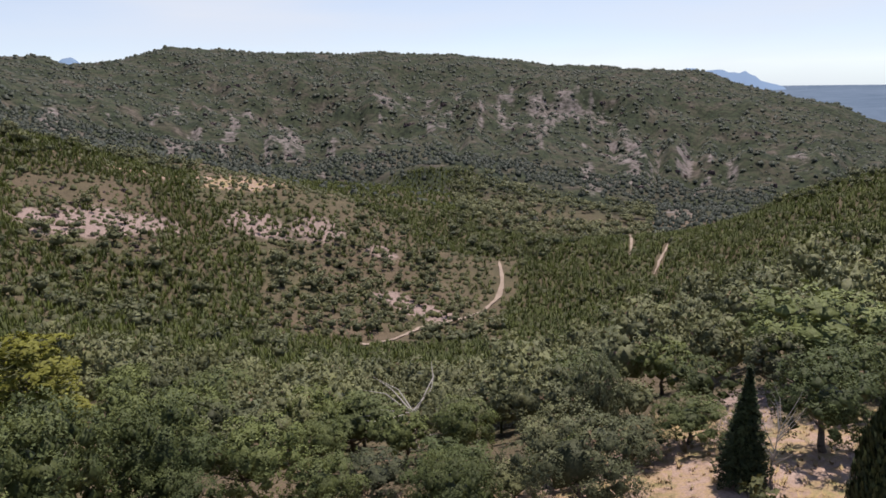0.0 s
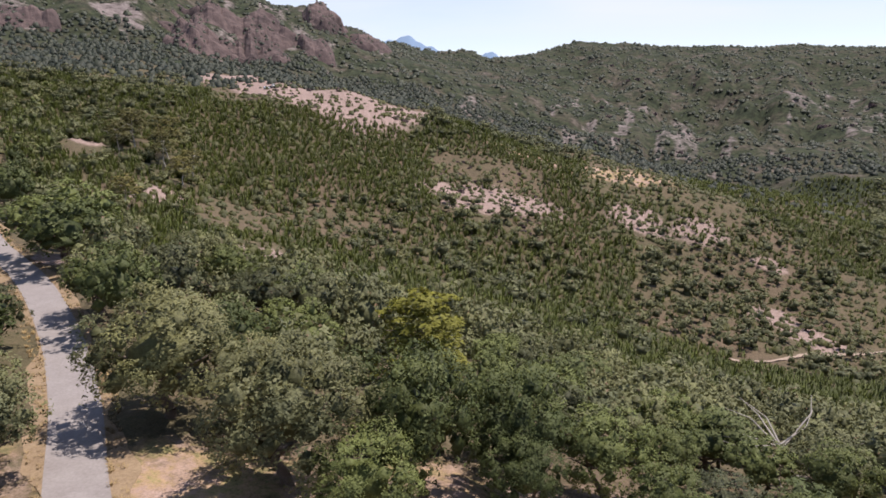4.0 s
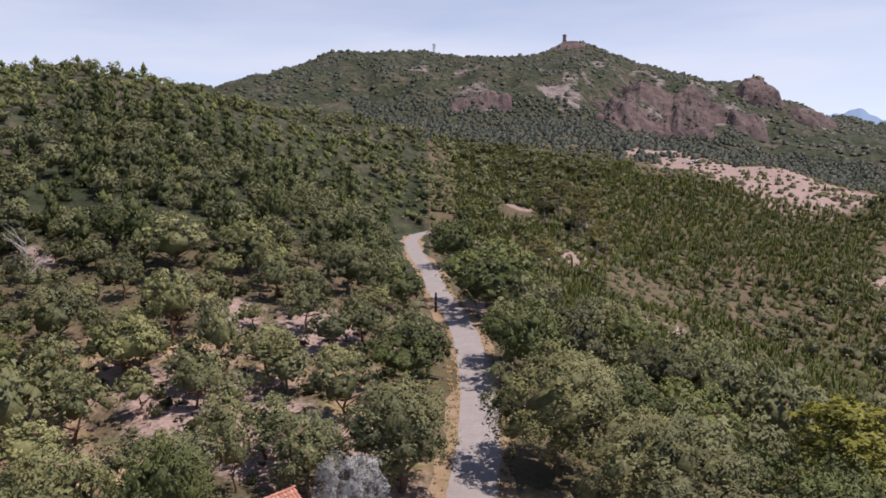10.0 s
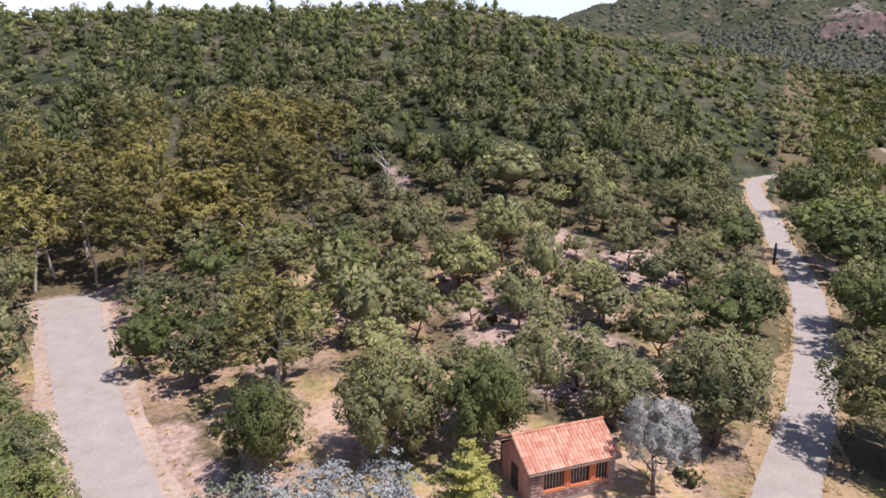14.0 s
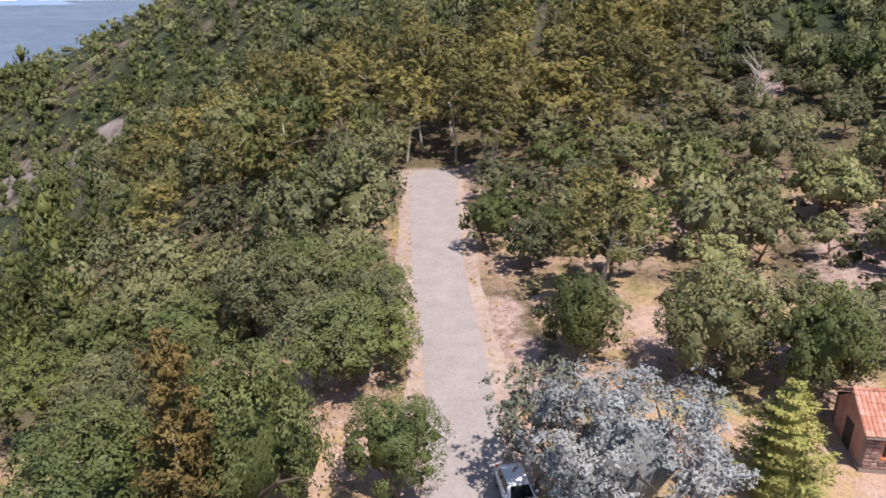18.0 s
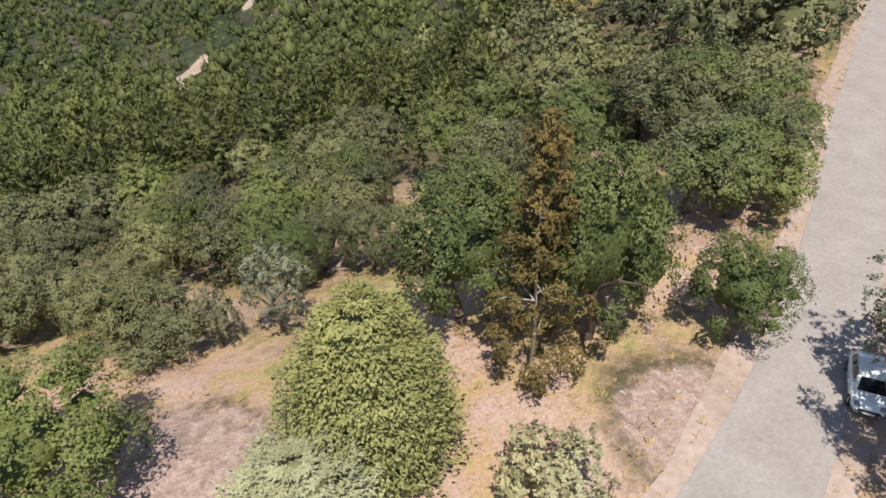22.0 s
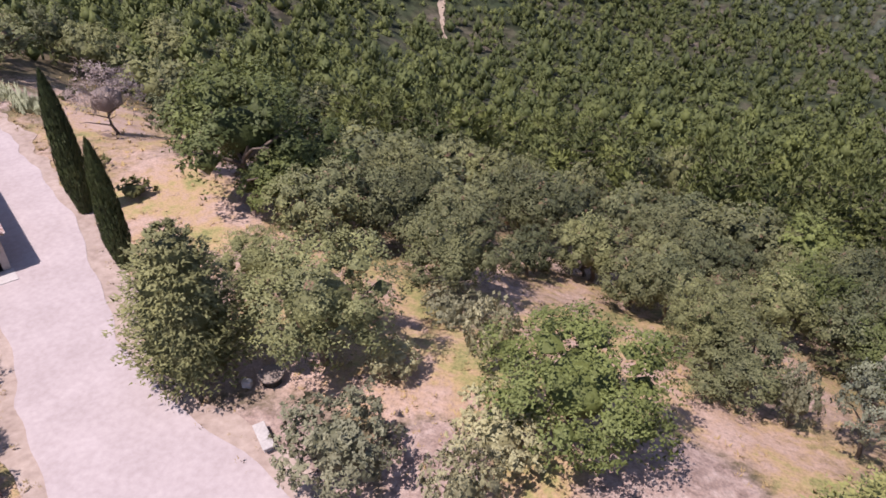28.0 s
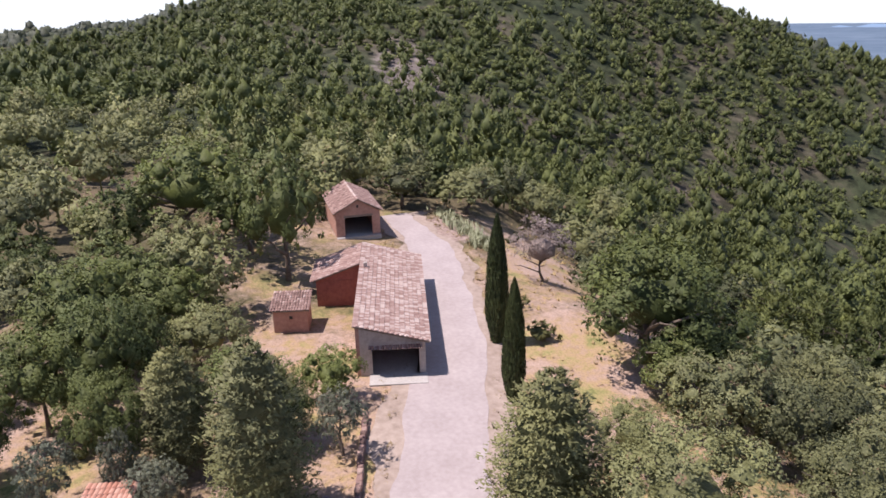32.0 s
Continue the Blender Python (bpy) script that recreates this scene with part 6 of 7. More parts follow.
# the long barn with its lean-to roof
barn = house_thing("barn", "long barn with a weathered clay-tile lean-to roof and open dark front", "building", 48.4, -15.9, -22.7)
L, W, HI, LO, T = 20.4, 5.5, 4.35, 2.85, 0.3
part("back_wall", slab(0, L, -T, 0, -0.4, HI), PLASTER_PINK, barn)
part("side_wall", slab(T, L, -W, -W + T, -0.4, LO), PLASTER_GREY, barn)
part("end_wall", prism([(-W + T, -0.4), (-T, -0.4), (-T, HI), (-W + T, LO)], "x", L - T, L), PLASTER_GREY, barn)
part("front_wall", slab(0, T, -1.25, -T, -0.4, HI - 0.1), PLASTER_GREY, barn)
part("pillar", slab(0, 0.42, -W, -W + 0.5, -0.4, LO), PLASTER_GREY, barn)
part("gable", prism([(-W + 0.5, 2.45), (-1.25, 2.45), (-1.25, HI - 0.3), (-W + 0.5, LO)], "x", 0.01, T), PLASTER_GREY, barn)
part("floor_slab", slab(0, L, -W, 0, -0.45, 0.06), CONCRETE, barn)
part("partition", slab(6.0, 6.2, -W + T, -T, 0, 2.8), PLASTER_RED, barn)
part("roof_deck", prism([(0.2, HI + 0.05), (0.2, HI + 0.15), (-W - 0.35, LO + 0.02), (-W - 0.35, LO - 0.08)], "x", -0.2, L + 0.2), TIMBER, barn)
slope = unit(np.array((0, -W - 0.55, LO - HI - 0.13)))
roof = part("roof", tile_slope("roof", (-0.25, 0.2, HI + 0.17), (1, 0, 0), slope, L + 0.5, 6.3, TILE_OLD, 0.26, 0.42, 2), TILE_OLD, barn)
part("roof_verge", tile_slope("roof_verge", (-0.15, 0.0, HI + 0.26), slope, (-1, 0, -0.15), 6.0, 0.28, TILE_OLD, 0.4, 0.3, 3), TILE_OLD, barn)
part("canopy", tile_slope("canopy", (0.0, -W + 0.2, 2.62), (0, 1, 0), (-1, 0, -0.35), 4.3, 0.45, TILE_OLD, 0.2, 0.45, 4), TILE_OLD, barn)
part("chimney", slab(13.2, 13.6, -0.55, -0.2, HI - 0.2, HI + 0.55, 0.03), PLASTER_GREY, barn, "small pale chimney stub")
part("apron", slab(-1.7, -0.02, -W - 0.1, -1.0, -0.3, 0.11), CONCRETE, barn, "pale concrete apron")
part("wing_wall", slab(14.6, 14.9, 0.02, 4.6, -0.4, 2.7), PLASTER_RED, barn, "dark red rendered wing wall")
part("wing_gable", prism([(0.02, 2.72), (4.5, 2.72), (0.02, HI - 0.05)], "x", 14.6, 14.9), PLASTER_RED, barn)
part("wing_side", slab(14.92, L, 4.3, 4.6, -0.4, 2.7), PLASTER_PINK, barn)
part("wing_end", prism([(0.02, -0.4), (4.28, -0.4), (4.28, 2.7), (0.02, HI)], "x", L - 0.3, L), PLASTER_PINK, barn)
wing_slope = unit(np.array((0, 4.9, 2.75 - HI - 0.15)))
part("wing_roof_deck", prism([(0.22, HI - 0.02), (0.22, HI + 0.1), (5.0, 2.72), (5.0, 2.6)], "x", 14.3, L + 0.2), TIMBER, barn)
part("wing_roof", tile_slope("wing_roof", (14.2, 0.2, HI + 0.13), (1, 0, 0), wing_slope, L + 0.2 - 14.2, 5.2, TILE_OLD, 0.26, 0.42, 5), TILE_OLD, barn)

# the garage with a gabled roof
garage = house_thing("garage", "pink rendered garage with a gabled tile roof and open dark doorway", "building", 82.1, -25.5, -10.0)
GL, GW, GE, GR = 10.0, 5.6, 3.2, 4.7
part("side_wall", slab(0, GL, -0.3, 0, -0.4, GE), PLASTER_PINK, garage)
part("side_wall", slab(0, GL, -GW, -GW + 0.3, -0.4, GE), PLASTER_PINK, garage)
part("end_wall", prism([(-GW + 0.3, -0.4), (-0.3, -0.4), (-0.3, GE), (-GW / 2, GR), (-GW + 0.3, GE)], "x", GL - 0.3, GL), PLASTER_PINK, garage)
part("front_pier", slab(0, 0.3, -1.1, -0.3, -0.4, GE), PLASTER_PINK, garage)
part("front_pier", slab(0, 0.3, -GW + 0.3, -4.6, -0.4, GE), PLASTER_PINK, garage)
part("front_gable", prism([(-4.6, 2.7), (-1.1, 2.7), (-1.1, GE), (-0.3, GE), (-GW / 2, GR), (-GW + 0.3, GE), (-4.6, GE)], "x", 0.01, 0.29), PLASTER_PINK, garage)
part("lintel", slab(-0.04, 0.25, -4.7, -1.0, 2.5, 2.75, 0.02), TIMBER, garage)
part("floor_slab", slab(-0.6, GL, -GW, 0, -0.45, 0.05), CONCRETE, garage)
# a dark block gives the slot its inner darkness
part("gable_vent", slab(-0.03, 0.1, -GW / 2 - 0.12, -GW / 2 + 0.12, 3.7, 4.05), IRON_AND_HOLES, garage, "small gable slot, filled with a dark block")
for sgn, y0, nm in ((1, 0.0, 2), (-1, -GW, 3)):
    d = unit(np.array((0, sgn * (GW / 2 + 0.35), GE - GR - 0.2)))
    part("roof_deck", prism([(-GW / 2, GR + 0.02), (-GW / 2, GR + 0.12), (y0 + sgn * 0.35, GE - 0.06), (y0 + sgn * 0.35, GE - 0.16)], "x", -0.3, GL + 0.2), TIMBER, garage)
    part("roof", tile_slope("roof", (-0.35, -GW / 2, GR + 0.15), (1, 0, 0), d, GL + 0.6, 3.5, TILE_OLD, 0.26, 0.42, 6 + nm), TILE_OLD, garage)
part("ridge", tile_slope("ridge", (-0.35, -GW / 2 - 0.16, GR + 0.16), (0, 1, 0), (1, 0, 0), 0.32, GL + 0.6, TILE_OLD, 0.32, 0.45, 9), TILE_OLD, garage)

# the little shed
shed = house_thing("shed", "small pink shed with a lean-to clay-tile roof", "building", 59.7, -12.0, -22.7)
part("front_wall", slab(0, 0.25, -3.1, 0, -0.5, 2.15), PLASTER_PINK, shed)
part("back_wall", slab(2.5, 2.75, -3.1, 0, -0.5, 2.65), PLASTER_PINK, shed)
for y in (-0.25, -3.1):
    part("side_wall", prism([(0.25, -0.5), (2.5, -0.5), (2.5, 2.62), (0.25, 2.17)], "y", y, y + 0.25), PLASTER_PINK, shed)
part("roof_deck", prism([(-0.25, 2.1), (-0.25, 2.2), (2.95, 2.85), (2.95, 2.75)], "y", -3.3, 0.2), TIMBER, shed)
part("roof", tile_slope("roof", (2.95, -3.35, 2.88), (0, 1, 0), unit(np.array((-1, 0, -0.2))), 3.6, 3.3, TILE_OLD, 0.26, 0.42, 12), TILE_OLD, shed)
# no real hole: the dark colour stands for the unlit inside
part("window_hole", slab(-0.02, 0.1, -1.75, -1.45, 1.3, 1.6), IRON_AND_HOLES, shed, "small opening, filled with a dark block")

# the stone cottage with a new roof
srng = np.random.RandomState(77)
cottage = house_thing("cottage", "small red-stone cottage with a bright orange tile roof and barred windows", "house", -42.6, 6.2, 110.2)
CL, CD, CE, CR = 6.7, 4.6, 2.65, 4.15
part("plinth", slab(-0.08, CL + 0.08, -0.08, CD + 0.08, -0.6, 0.25), MORTAR, cottage)
part("front_wall", slab(0, CL, 0, 0.35, 0.25, 0.95), MORTAR, cottage)
part("back_wall", slab(0, CL, CD - 0.35, CD, 0.25, CE), STONE, cottage)
for x0 in (0.0, CL - 0.35):
    part("gable_wall", prism([(0.35, 0.25), (CD - 0.35, 0.25), (CD - 0.35, CE), (CD / 2, CR - 0.1), (0.35, CE)], "x", x0, x0 + 0.35), PLASTER_PINK, cottage)
part("head_beam", slab(0, CL, 0.02, 0.35, 2.25, CE), PAINT_RED, cottage)
for k, (x0, x1) in enumerate(((0.0, 1.0), (2.75, 3.1), (4.75, 5.1), (6.2, CL))):
    part("pier", slab(x0, x1, 0.01, 0.36, 0.95, 2.25), PAINT_RED if k in (1, 2) else MORTAR, cottage)
for x0, x1 in ((1.0, 2.75), (3.1, 4.75), (5.1, 6.2)):
    w = part("window", slab(x0, x1, 0.2, 0.24, 0.95, 2.25), GLASS_DARK, cottage, "dark barred window")
    part("window_frame", slab(x0, x0 + 0.1, 0.05, 0.18, 0.96, 2.24), PAINT_RED, w)
    part("window_frame", slab(x1 - 0.1, x1, 0.05, 0.18, 0.96, 2.24), PAINT_RED, w)
    part("sill", slab(x0, x1, -0.08, 0.3, 0.9, 1.02), PAINT_RED, w)
    for b in np.arange(x0 + 0.3, x1 - 0.2, 0.24):
        part("bar", slab(b, b + 0.025, 0.1, 0.125, 1.02, 2.24), CONCRETE, w)
# flat dark panel in place of an open doorway's darkness
part("doorway", slab(-0.04, 0.02, 1.7, 2.75, 0.2, 2.1), IRON_AND_HOLES, cottage, "arched doorway shown by a dark panel")
for sgn, y0 in ((-1, 0.0), (1, CD)):
    d = unit(np.array((0, sgn * (CD / 2 + 0.4), CE - CR - 0.12)))
    part("roof_deck", prism([(CD / 2, CR), (CD / 2, CR + 0.1), (y0 + sgn * 0.4, CE - 0.02), (y0 + sgn * 0.4, CE - 0.12)], "x", -0.25, CL + 0.25), TIMBER, cottage)
    if sgn > 0:
        tagged(part("roof_tiles", tile_slope("roof_tiles", (-0.3, CD / 2, CR + 0.13), (1, 0, 0), d, CL + 0.6, 3.1, TILE_RED, 0.28, 0.42, 22), TILE_RED, cottage), kind="stuff")
        continue
    one = tile_slope("tile", (-0.14, 0, 0), (1, 0, 0), d, 0.28, 0.42, TILE_RED, 0.28, 0.42, 21)
    for i in range(26):
        for j in range(7):
            t = part("tile", one, TILE_RED, cottage)
            t.location = Vector((-0.3 + (i + 0.5) * 0.281 + srng.uniform(-0.012, 0.012), CD / 2, CR + 0.13 + srng.uniform(-0.008, 0.012))) + Vector(d) * (0.44 * j)
part("ridge", tile_slope("ridge", (-0.3, CD / 2 - 0.16, CR + 0.15), (0, 1, 0), (1, 0, 0), 0.32, CL + 0.6, TILE_RED, 0.32, 0.45, 24), TILE_RED, cottage)
stone_kinds = []
for k in range(6):
    bm = slab(-0.5, 0.5, -0.5, 0.5, -0.5, 0.5, 0.14)
    for v in bm.verts:
        v.co += Vector(srng.uniform(-0.06, 0.06, 3))
    me = bpy.data.meshes.new("stone")
    bm.to_mesh(me)
    bm.free()
    me.attributes.new("tint", "FLOAT", "POINT").data.foreach_set("value", np.full(len(me.vertices), srng.uniform(0, 1), np.float32))
    me.materials.append(STONE)
    stone_kinds.append(me)
for z0, z1, x0, x1 in ((0.25, 0.48, 0, CL), (0.48, 0.72, 0, CL), (0.72, 0.93, 0, CL), (0.97, 1.25, 0, 0.95), (1.25, 1.52, 0, 0.95), (1.52, 1.8, 0, 0.95), (1.8, 2.05, 0, 0.95), (2.05, 2.25, 0, 0.95)):
    x = x0 + 0.02
    while x < x1 - 0.15:
        w = min(srng.uniform(0.28, 0.55), x1 - x)
        ob = part("stone", stone_kinds[srng.randint(6)], STONE, cottage)
        ob.location, ob.scale = (x + w / 2, -0.01, (z0 + z1) / 2), (w - 0.025, 0.16, z1 - z0 - 0.025)
        x += w

# a tiled hut that only shows its roof edge
hut = house_thing("hut", "small rendered hut with an orange tile roof among shrubs", "building", 36.1, 1.9, -22.7)
part("body", slab(0, 2.2, 0, 2.4, -0.4, 1.95), PLASTER_GREY, hut)
part("roof_deck", prism([(-0.2, 1.96), (-0.2, 2.06), (2.4, 2.36), (2.4, 2.26)], "y", -0.2, 2.6), TIMBER, hut)
part("roof", tile_slope("roof", (2.4, -0.25, 2.4), (0, 1, 0), unit(np.array((-1, 0, -0.115))), 2.9, 2.7, TILE_RED, 0.28, 0.42, 31), TILE_RED, hut)

# ---- car ----
CAR_PAINT, cnt, cb = surface("white_car_paint", 0.25)
cb.inputs["Base Color"].default_value, cb.inputs["Coat Weight"].default_value, cb.inputs["Specular IOR Level"].default_value = (0.74, 0.77, 0.80, 1), 0.6, 0.5
RUBBER = grained("tyre_rubber", (0.012, 0.012, 0.012), (0.04, 0.04, 0.04), 12.0, 0.8)
ALLOY, ant, ab = surface("alloy_rim", 0.35, 0.9)
ab.inputs["Base Color"].default_value = (0.45, 0.46, 0.48, 1)
LAMP_GLASS, lnt, lb = surface("lamp_glass", 0.1)
lb.inputs["Base Color"].default_value = (0.25, 0.27, 0.30, 1)
TAIL_RED, tnt, tb = surface("tail_lamp_red", 0.2)
tb.inputs["Base Color"].default_value = (0.35, 0.02, 0.02, 1)


def loft(sections, material, name, smooth=True):
    """Closed rings of equal count joined along x, capped with fans."""
    rings = np.array(sections, float)
    n, k = rings.shape[:2]
    bm = bmesh.new()
    vv = [[bm.verts.new(p) for p in ring] for ring in rings]
    for a, b in zip(vv[:-1], vv[1:]):
        for i in range(k):
            bm.faces.new((a[i], a[(i + 1) % k], b[(i + 1) % k], b[i]))
    bm.faces.new(vv[0][::-1])
    bm.faces.new(vv[-1])
    bmesh.ops.recalc_face_normals(bm, faces=bm.faces[:])
    me = bpy.data.meshes.new(name)
    bm.to_mesh(me)
    bm.free()
    me.materials.append(material)
    return me


def car_ring(x, half, low, belt, crown):
    return [(x, -half * 0.9, low), (x, -half, low + 0.18), (x, -half, belt - 0.12), (x, -half * 0.93, belt), (x, -half * 0.45, crown), (x, half * 0.45, crown),
            (x, half * 0.93, belt), (x, half, belt - 0.12), (x, half, low + 0.18), (x, half * 0.9, low)]


def cabin_ring(x, base_half, top_half, z0, z1):
    return [(x, -base_half, z0), (x, -(base_half + top_half) / 2, (z0 + z1) / 2), (x, -top_half, z1 - 0.05), (x, -top_half * 0.7, z1), (x, top_half * 0.7, z1), (x, top_half, z1 - 0.05),
            (x, (base_half + top_half) / 2, (z0 + z1) / 2), (x, base_half, z0)]


def glass_pane(points, name, parent, label=""):
    bm = bmesh.new()
    bm.faces.new([bm.verts.new(p) for p in points])
    res = bmesh.ops.solidify(bm, geom=bm.faces[:], thickness=0.012)
    return part(name, bm, GLASS_DARK, parent, label)


def wheel_mesh(r0, r1, w, material, name):
    bm = bmesh.new()
    seg = 20
    rings = [(r0, -w / 2), (r1 - 0.02, -w / 2), (r1, -w / 2 + 0.03), (r1, w / 2 - 0.03), (r1 - 0.02, w / 2), (r0, w / 2)]
    vv = [[bm.verts.new((r * math.cos(a), y, r * math.sin(a))) for a in np.arange(seg) * 2 * np.pi / seg] for r, y in rings]
    for a, b in zip(vv, vv[1:] + vv[:1]):
        for i in range(seg):
            bm.faces.new((a[i], a[(i + 1) % seg], b[(i + 1) % seg], b[i]))
    bmesh.ops.recalc_face_normals(bm, faces=bm.faces[:])
    me = bpy.data.meshes.new(name)
    bm.to_mesh(me)
    bm.free()
    me.materials.append(material)
    return me


def build_car():
    e = tagged(new("car"), "white compact car parked under the silver tree", "car", "parked cars")
    body = [car_ring(-2.03, 0.66, 0.38, 0.82, 0.86), car_ring(-1.95, 0.80, 0.28, 0.90, 0.96), car_ring(-1.3, 0.87, 0.22, 0.94, 1.0), car_ring(-0.2, 0.88, 0.2, 0.93, 0.98), car_ring(0.75, 0.88, 0.2, 0.92, 0.97),
            car_ring(1.2, 0.86, 0.22, 0.86, 0.93), car_ring(1.7, 0.80, 0.25, 0.72, 0.80), car_ring(1.95, 0.70, 0.28, 0.62, 0.68), car_ring(2.04, 0.55, 0.33, 0.52, 0.56)]
    part("body", loft(body, CAR_PAINT, "body"), CAR_PAINT, e, smooth=True)
    cabin = [cabin_ring(-1.88, 0.70, 0.62, 0.9, 1.08), cabin_ring(-1.45, 0.76, 0.60, 0.9, 1.38), cabin_ring(-0.7, 0.79, 0.61, 0.9, 1.47), cabin_ring(0.1, 0.79, 0.60, 0.9, 1.46), cabin_ring(0.45, 0.78, 0.58, 0.9, 1.38), cabin_ring(1.12, 0.76, 0.66, 0.88, 0.97)]
    part("roof", loft(cabin, CAR_PAINT, "roof"), CAR_PAINT, e, smooth=True)
    glass_pane([(0.50, -0.53, 1.385), (0.50, 0.53, 1.385), (1.13, 0.66, 0.985), (1.13, -0.66, 0.985)], "windscreen", e, "dark sloping windscreen")
    glass_pane([(-1.52, -0.5, 1.40), (-1.52, 0.5, 1.40), (-1.92, 0.58, 1.08), (-1.92, -0.58, 1.08)], "rear_window", e)
    for s in (-1, 1):
        glass_pane([(0.62, s * 0.785, 0.98), (-0.42, s * 0.80, 0.98), (-0.42, s * 0.665, 1.37), (0.28, s * 0.655, 1.34)], "side_window", e)
        glass_pane([(-0.5, s * 0.80, 0.98), (-1.35, s * 0.785, 0.98), (-1.25, s * 0.66, 1.32), (-0.5, s * 0.668, 1.37)], "side_window", e)
        part("headlight", shift_bm(slab(-0.16, 0.16, -0.14, 0.14, -0.05, 0.06, 0.03), 1.80, s * 0.58, 0.71), LAMP_GLASS, e, "clear headlight")
        part("tail_lamp", shift_bm(slab(-0.06, 0.06, -0.14, 0.14, -0.12, 0.12, 0.03), -1.98, s * 0.62, 0.84), TAIL_RED, e)
        part("mirror", shift_bm(slab(-0.07, 0.07, -0.11, 0.11, -0.07, 0.07, 0.03), 0.68, s * 0.96, 1.0), CAR_PAINT, e)
        for x in (-1.28, 1.30):
            t = part("tyre", wheel_mesh(0.2, 0.315, 0.2, RUBBER, "tyre"), RUBBER, e, smooth=True)
            t.location = (x, s * 0.79, 0.315)
            part("rim", wheel_mesh(0.02, 0.205, 0.16, ALLOY, "rim"), ALLOY, t, smooth=True)
    part("grille", shift_bm(slab(-0.06, 0.05, -0.52, 0.52, -0.07, 0.07, 0.02), 2.0, 0, 0.53), IRON_AND_HOLES, e, "dark front grille")
    part("lower_grille", shift_bm(slab(-0.05, 0.05, -0.45, 0.45, -0.05, 0.05, 0.02), 2.03, 0, 0.36), IRON_AND_HOLES, e)
    part("number_plate", shift_bm(slab(-0.01, 0.01, -0.26, 0.26, -0.055, 0.055), 2.075, 0, 0.44), WHITEWASH, e, "plain pale plate")
    return e


car = build_car()
for x, y, turn in ((*polar(44.0, 436), 60), (*polar(43.4, 438), 75)):
    tagged(copy_thing(car, pose(x, y, height(x, y) + 0.02, 0, 0, turn)), "pale car parked far off on the bare ridge", "car", "parked cars")
car.matrix_basis = pose(-30.9, -11.2, height(-30.9, -11.2) + 0.12, 0, 0, 38)

# ---- small things of the clearing ----


def drum(r0, r1, z0, z1, seg=22, cx=0.0, cy=0.0):
    bm = bmesh.new()
    bmesh.ops.create_cone(bm, cap_ends=True, segments=seg, radius1=r0, radius2=r1, depth=z1 - z0, matrix=Matrix.Translation((cx, cy, (z0 + z1) / 2)))
    bmesh.ops.bevel(bm, geom=[e for e in bm.edges if len(e.link_faces) == 2 and abs(e.verts[0].co.z - e.verts[1].co.z) < 1e-4], offset=0.02, segments=1, affect="EDGES")
    return bm


bench = house_thing("stone_bench", "low grey concrete slab bench on bare earth", "bench", 20.25, -17.2, -32)
part("seat", slab(-0.95, 0.95, -0.32, 0.32, 0.40, 0.5, 0.03), CONCRETE, bench)
for x in (-0.65, 0.65):
    part("leg", slab(x - 0.1, x + 0.1, -0.25, 0.25, -0.05, 0.4, 0.02), CONCRETE, bench)
table = house_thing("round_table", "round dark grey table with a charred drum base under a conifer", "table", 22.8, -20.8, 0)
part("tabletop", drum(0.75, 0.75, 0.5, 0.62), TIMBER, table)
part("base", drum(0.55, 0.6, -0.05, 0.5), CHARRED, table)
seat = house_thing("stool", "small rough stone stool beside the round table", "stool", 23.8, -19.9, 20)
part("block", slab(-0.28, 0.28, -0.22, 0.22, -0.05, 0.42, 0.06), CONCRETE, seat)
wall = house_thing("low_wall", "low rough stone edging wall along the gravel lane", "wall", 42.4, -14.3, 156.5)
wx = 0.0
while wx < 15.2:
    w = srng.uniform(0.35, 0.7)
    ob = part("stone", stone_kinds[srng.randint(6)], STONE, wall)
    ob.location, ob.scale, ob.rotation_euler = (wx + w / 2, srng.uniform(-0.05, 0.05), 0.18 + srng.uniform(-0.05, 0.05)), (w, 0.4, 0.72), (0, 0, srng.uniform(-0.15, 0.15))
    wx += w
pole = house_thing("charred_pole", "black charred upright trunk beside the road", "pole", -109.7, 54.1, 0)
pp = Pile()
pp.limb((0, 0, -0.4), (0.05, 0.02, 1.9), 0.24, 0.21, 8)
pp.limb((0.05, 0.02, 1.9), (0.03, 0.05, 3.5), 0.21, 0.17, 8)
part("trunk", pp.mesh("trunk", CHARRED), CHARRED, pole, smooth=True)

# ---- far marks on the mountains ----
tx, ty = polar(53.55, 1098)
tower = house_thing("watch_tower", "small square stone watch tower on the summit", "tower", tx, ty, 40)
part("shaft", prism([(-2.6, -5), (2.6, -5), (2.1, 9), (-2.1, 9)], "y", -2.2, 2.2), STONE, tower)
part("parapet", slab(-2.7, 2.7, -2.7, 2.7, 9, 10.4, 0.2), STONE, tower)
part("roof_slab", slab(-1.6, 1.6, -1.6, 1.6, 10.4, 11.4, 0.2), STONE, tower)
mx, my = polar(63.7, 1098)
mast = house_thing("radio_mast", "grey lattice radio mast on the ridge", "mast", mx, my, 15)
mp = Pile()
for a, b in ((-1, -1), (1, -1), (1, 1), (-1, 1)):
    mp.limb((a * 1.6, b * 1.6, -3), (a * 0.5, b * 0.5, 13), 0.28, 0.2, 4)
part("legs", mp.mesh("legs", CONCRETE), CONCRETE, mast)
for z, w in ((3, 1.5), (6, 1.8), (9, 2.6), (11.5, 2.2)):
    part("platform", slab(-w, w, -w, w, z, z + 0.35, 0.05), CONCRETE, mast)
fx, fy = polar(207.1, 430)
farm = house_thing("far_house", "small whitewashed house far off in the wooded valley", "house", fx, fy, 20)
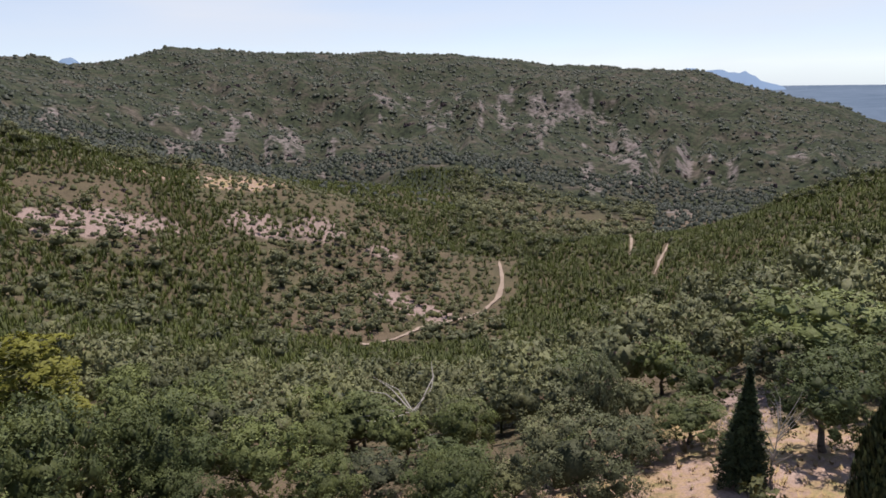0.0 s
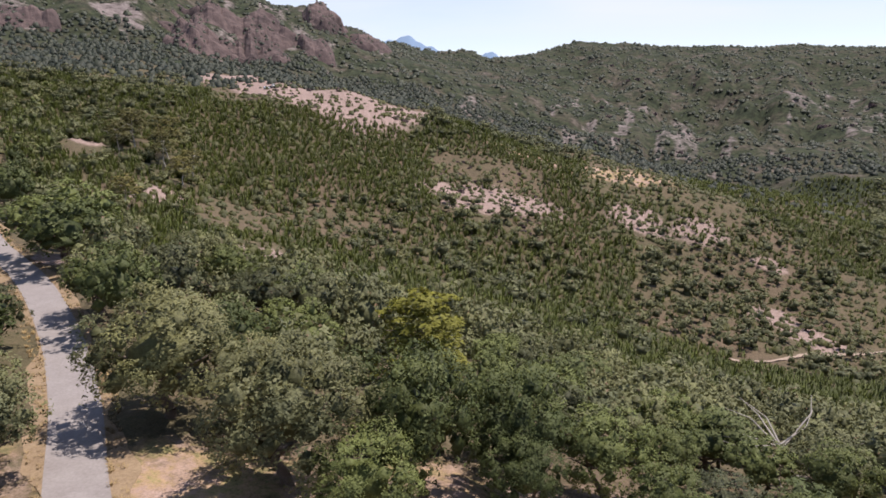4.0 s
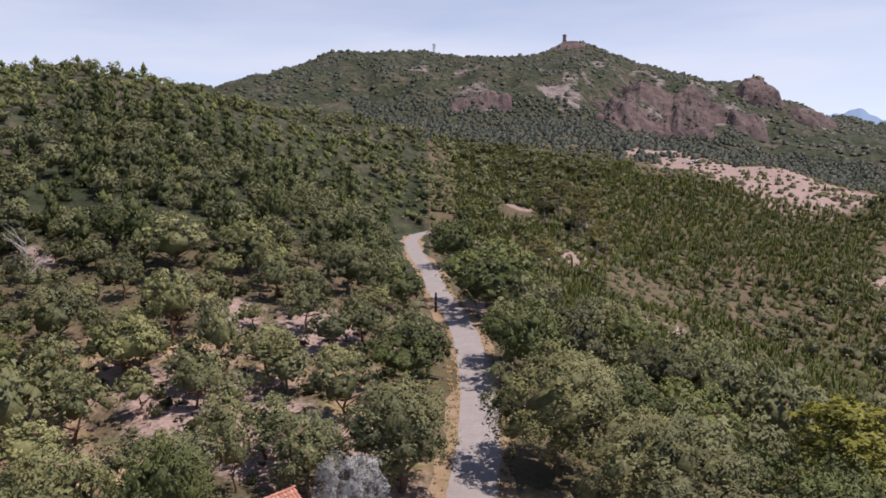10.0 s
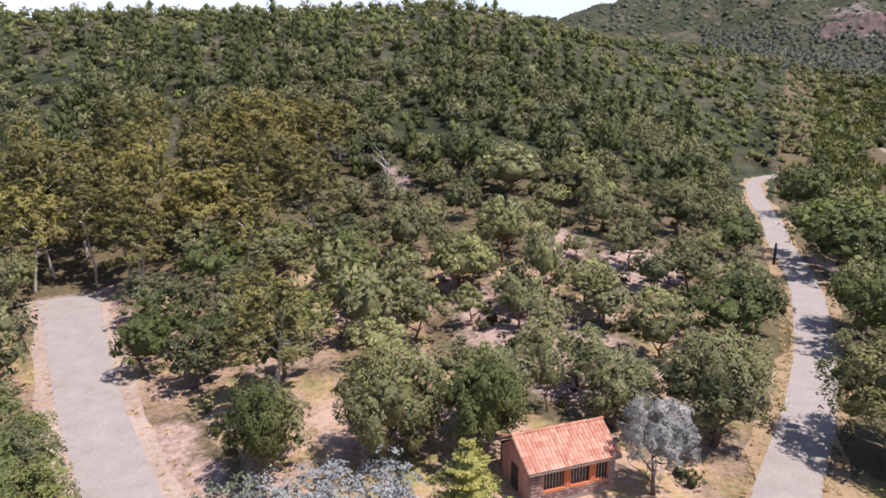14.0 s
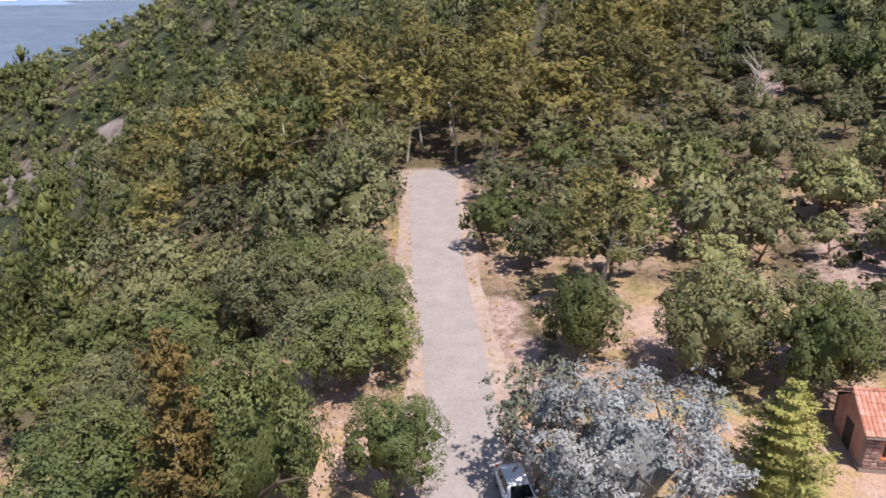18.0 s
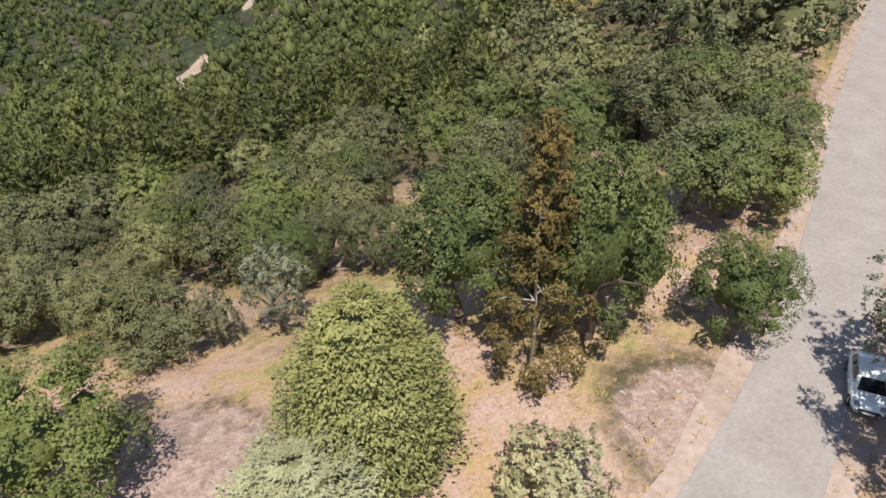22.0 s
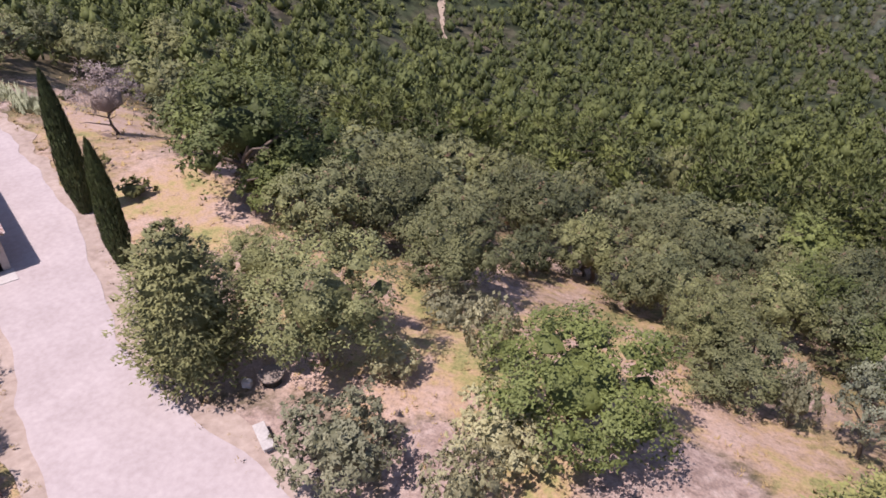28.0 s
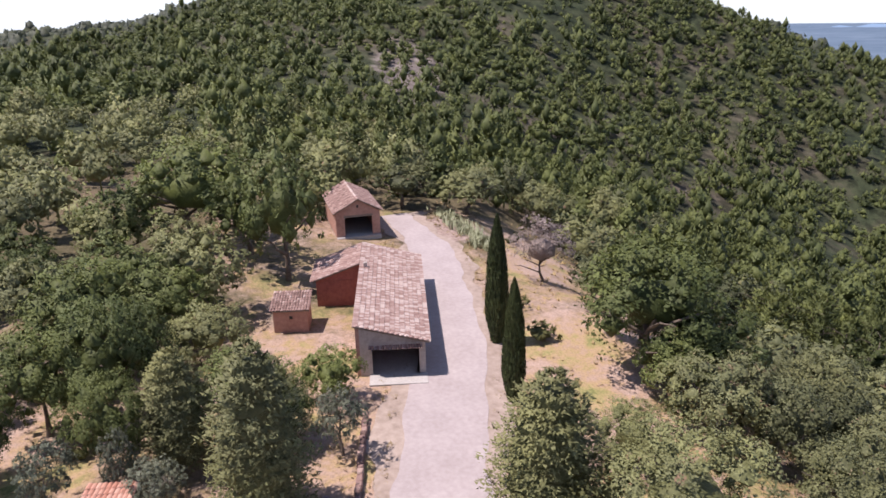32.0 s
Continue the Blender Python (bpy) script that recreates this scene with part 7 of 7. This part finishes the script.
part("walls", slab(-4, 4, -2.5, 2.5, -1, 3.2), WHITEWASH, farm)
part("roof", prism([(-2.9, 3.1), (2.9, 3.1), (0, 4.6)], "x", -4.3, 4.3), TILE_OLD, farm)

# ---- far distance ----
# the blue is distance haze, put into the plain's own base colour
HAZED_PLAIN = grained("plain_painted_with_haze", (0.075, 0.115, 0.175), (0.15, 0.20, 0.27), 0.012, 1.0, 0.0)


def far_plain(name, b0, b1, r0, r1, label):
    """The low country at the edge of sight, a sheet in haze-blue paint."""
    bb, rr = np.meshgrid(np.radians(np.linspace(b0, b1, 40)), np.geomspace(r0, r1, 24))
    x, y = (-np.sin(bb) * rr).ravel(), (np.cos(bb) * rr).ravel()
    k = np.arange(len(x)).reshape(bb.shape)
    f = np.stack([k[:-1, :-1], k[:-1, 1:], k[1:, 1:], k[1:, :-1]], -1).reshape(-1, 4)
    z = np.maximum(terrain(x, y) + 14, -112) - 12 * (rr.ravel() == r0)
    return tagged(new(name, mesh_from(name, np.column_stack([x, y, z]), f, HAZED_PLAIN, smooth=True)), label, "plain", kind="structure")


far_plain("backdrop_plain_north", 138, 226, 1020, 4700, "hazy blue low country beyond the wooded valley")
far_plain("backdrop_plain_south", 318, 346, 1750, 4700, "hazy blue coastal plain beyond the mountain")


def distant_hills(name, crest, r, base, label):
    """A plain ridge at the edge of sight, hazed by blue colour and glow."""
    m = bpy.data.materials.get("painted_haze_ridge")
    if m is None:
        m, nt, b = surface("painted_haze_ridge", 1.0)
        # blue paint and faint emission imitate the haze; the hills are no lamp
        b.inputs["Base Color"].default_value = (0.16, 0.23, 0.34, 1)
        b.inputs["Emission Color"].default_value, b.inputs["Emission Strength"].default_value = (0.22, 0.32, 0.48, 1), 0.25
    crest = sorted(crest)
    bs = np.array([c[0] for c in crest], float)
    zs = np.array([c[1] for c in crest], float)
    fine = np.linspace(bs[0], bs[-1], 90)
    top = np.interp(fine, bs, zs) + 6 * np.sin(fine * 3.1) + 4 * np.sin(fine * 7.7)
    xy = np.array([polar(b, r) for b in fine])
    back = np.array([polar(b, r + 500) for b in fine])
    n = len(fine)
    v = np.vstack([np.column_stack([xy * 0.93, np.full(n, base)]), np.column_stack([xy, top]), np.column_stack([back, np.full(n, base)])])
    k = np.arange(n - 1)
    f = np.vstack([np.stack([a * n + k, a * n + k + 1, (a + 1) * n + k + 1, (a + 1) * n + k], -1) for a in (0, 1)])
    return tagged(new(name, mesh_from(name, v, f, m, smooth=True)), label, "hills", kind="structure")


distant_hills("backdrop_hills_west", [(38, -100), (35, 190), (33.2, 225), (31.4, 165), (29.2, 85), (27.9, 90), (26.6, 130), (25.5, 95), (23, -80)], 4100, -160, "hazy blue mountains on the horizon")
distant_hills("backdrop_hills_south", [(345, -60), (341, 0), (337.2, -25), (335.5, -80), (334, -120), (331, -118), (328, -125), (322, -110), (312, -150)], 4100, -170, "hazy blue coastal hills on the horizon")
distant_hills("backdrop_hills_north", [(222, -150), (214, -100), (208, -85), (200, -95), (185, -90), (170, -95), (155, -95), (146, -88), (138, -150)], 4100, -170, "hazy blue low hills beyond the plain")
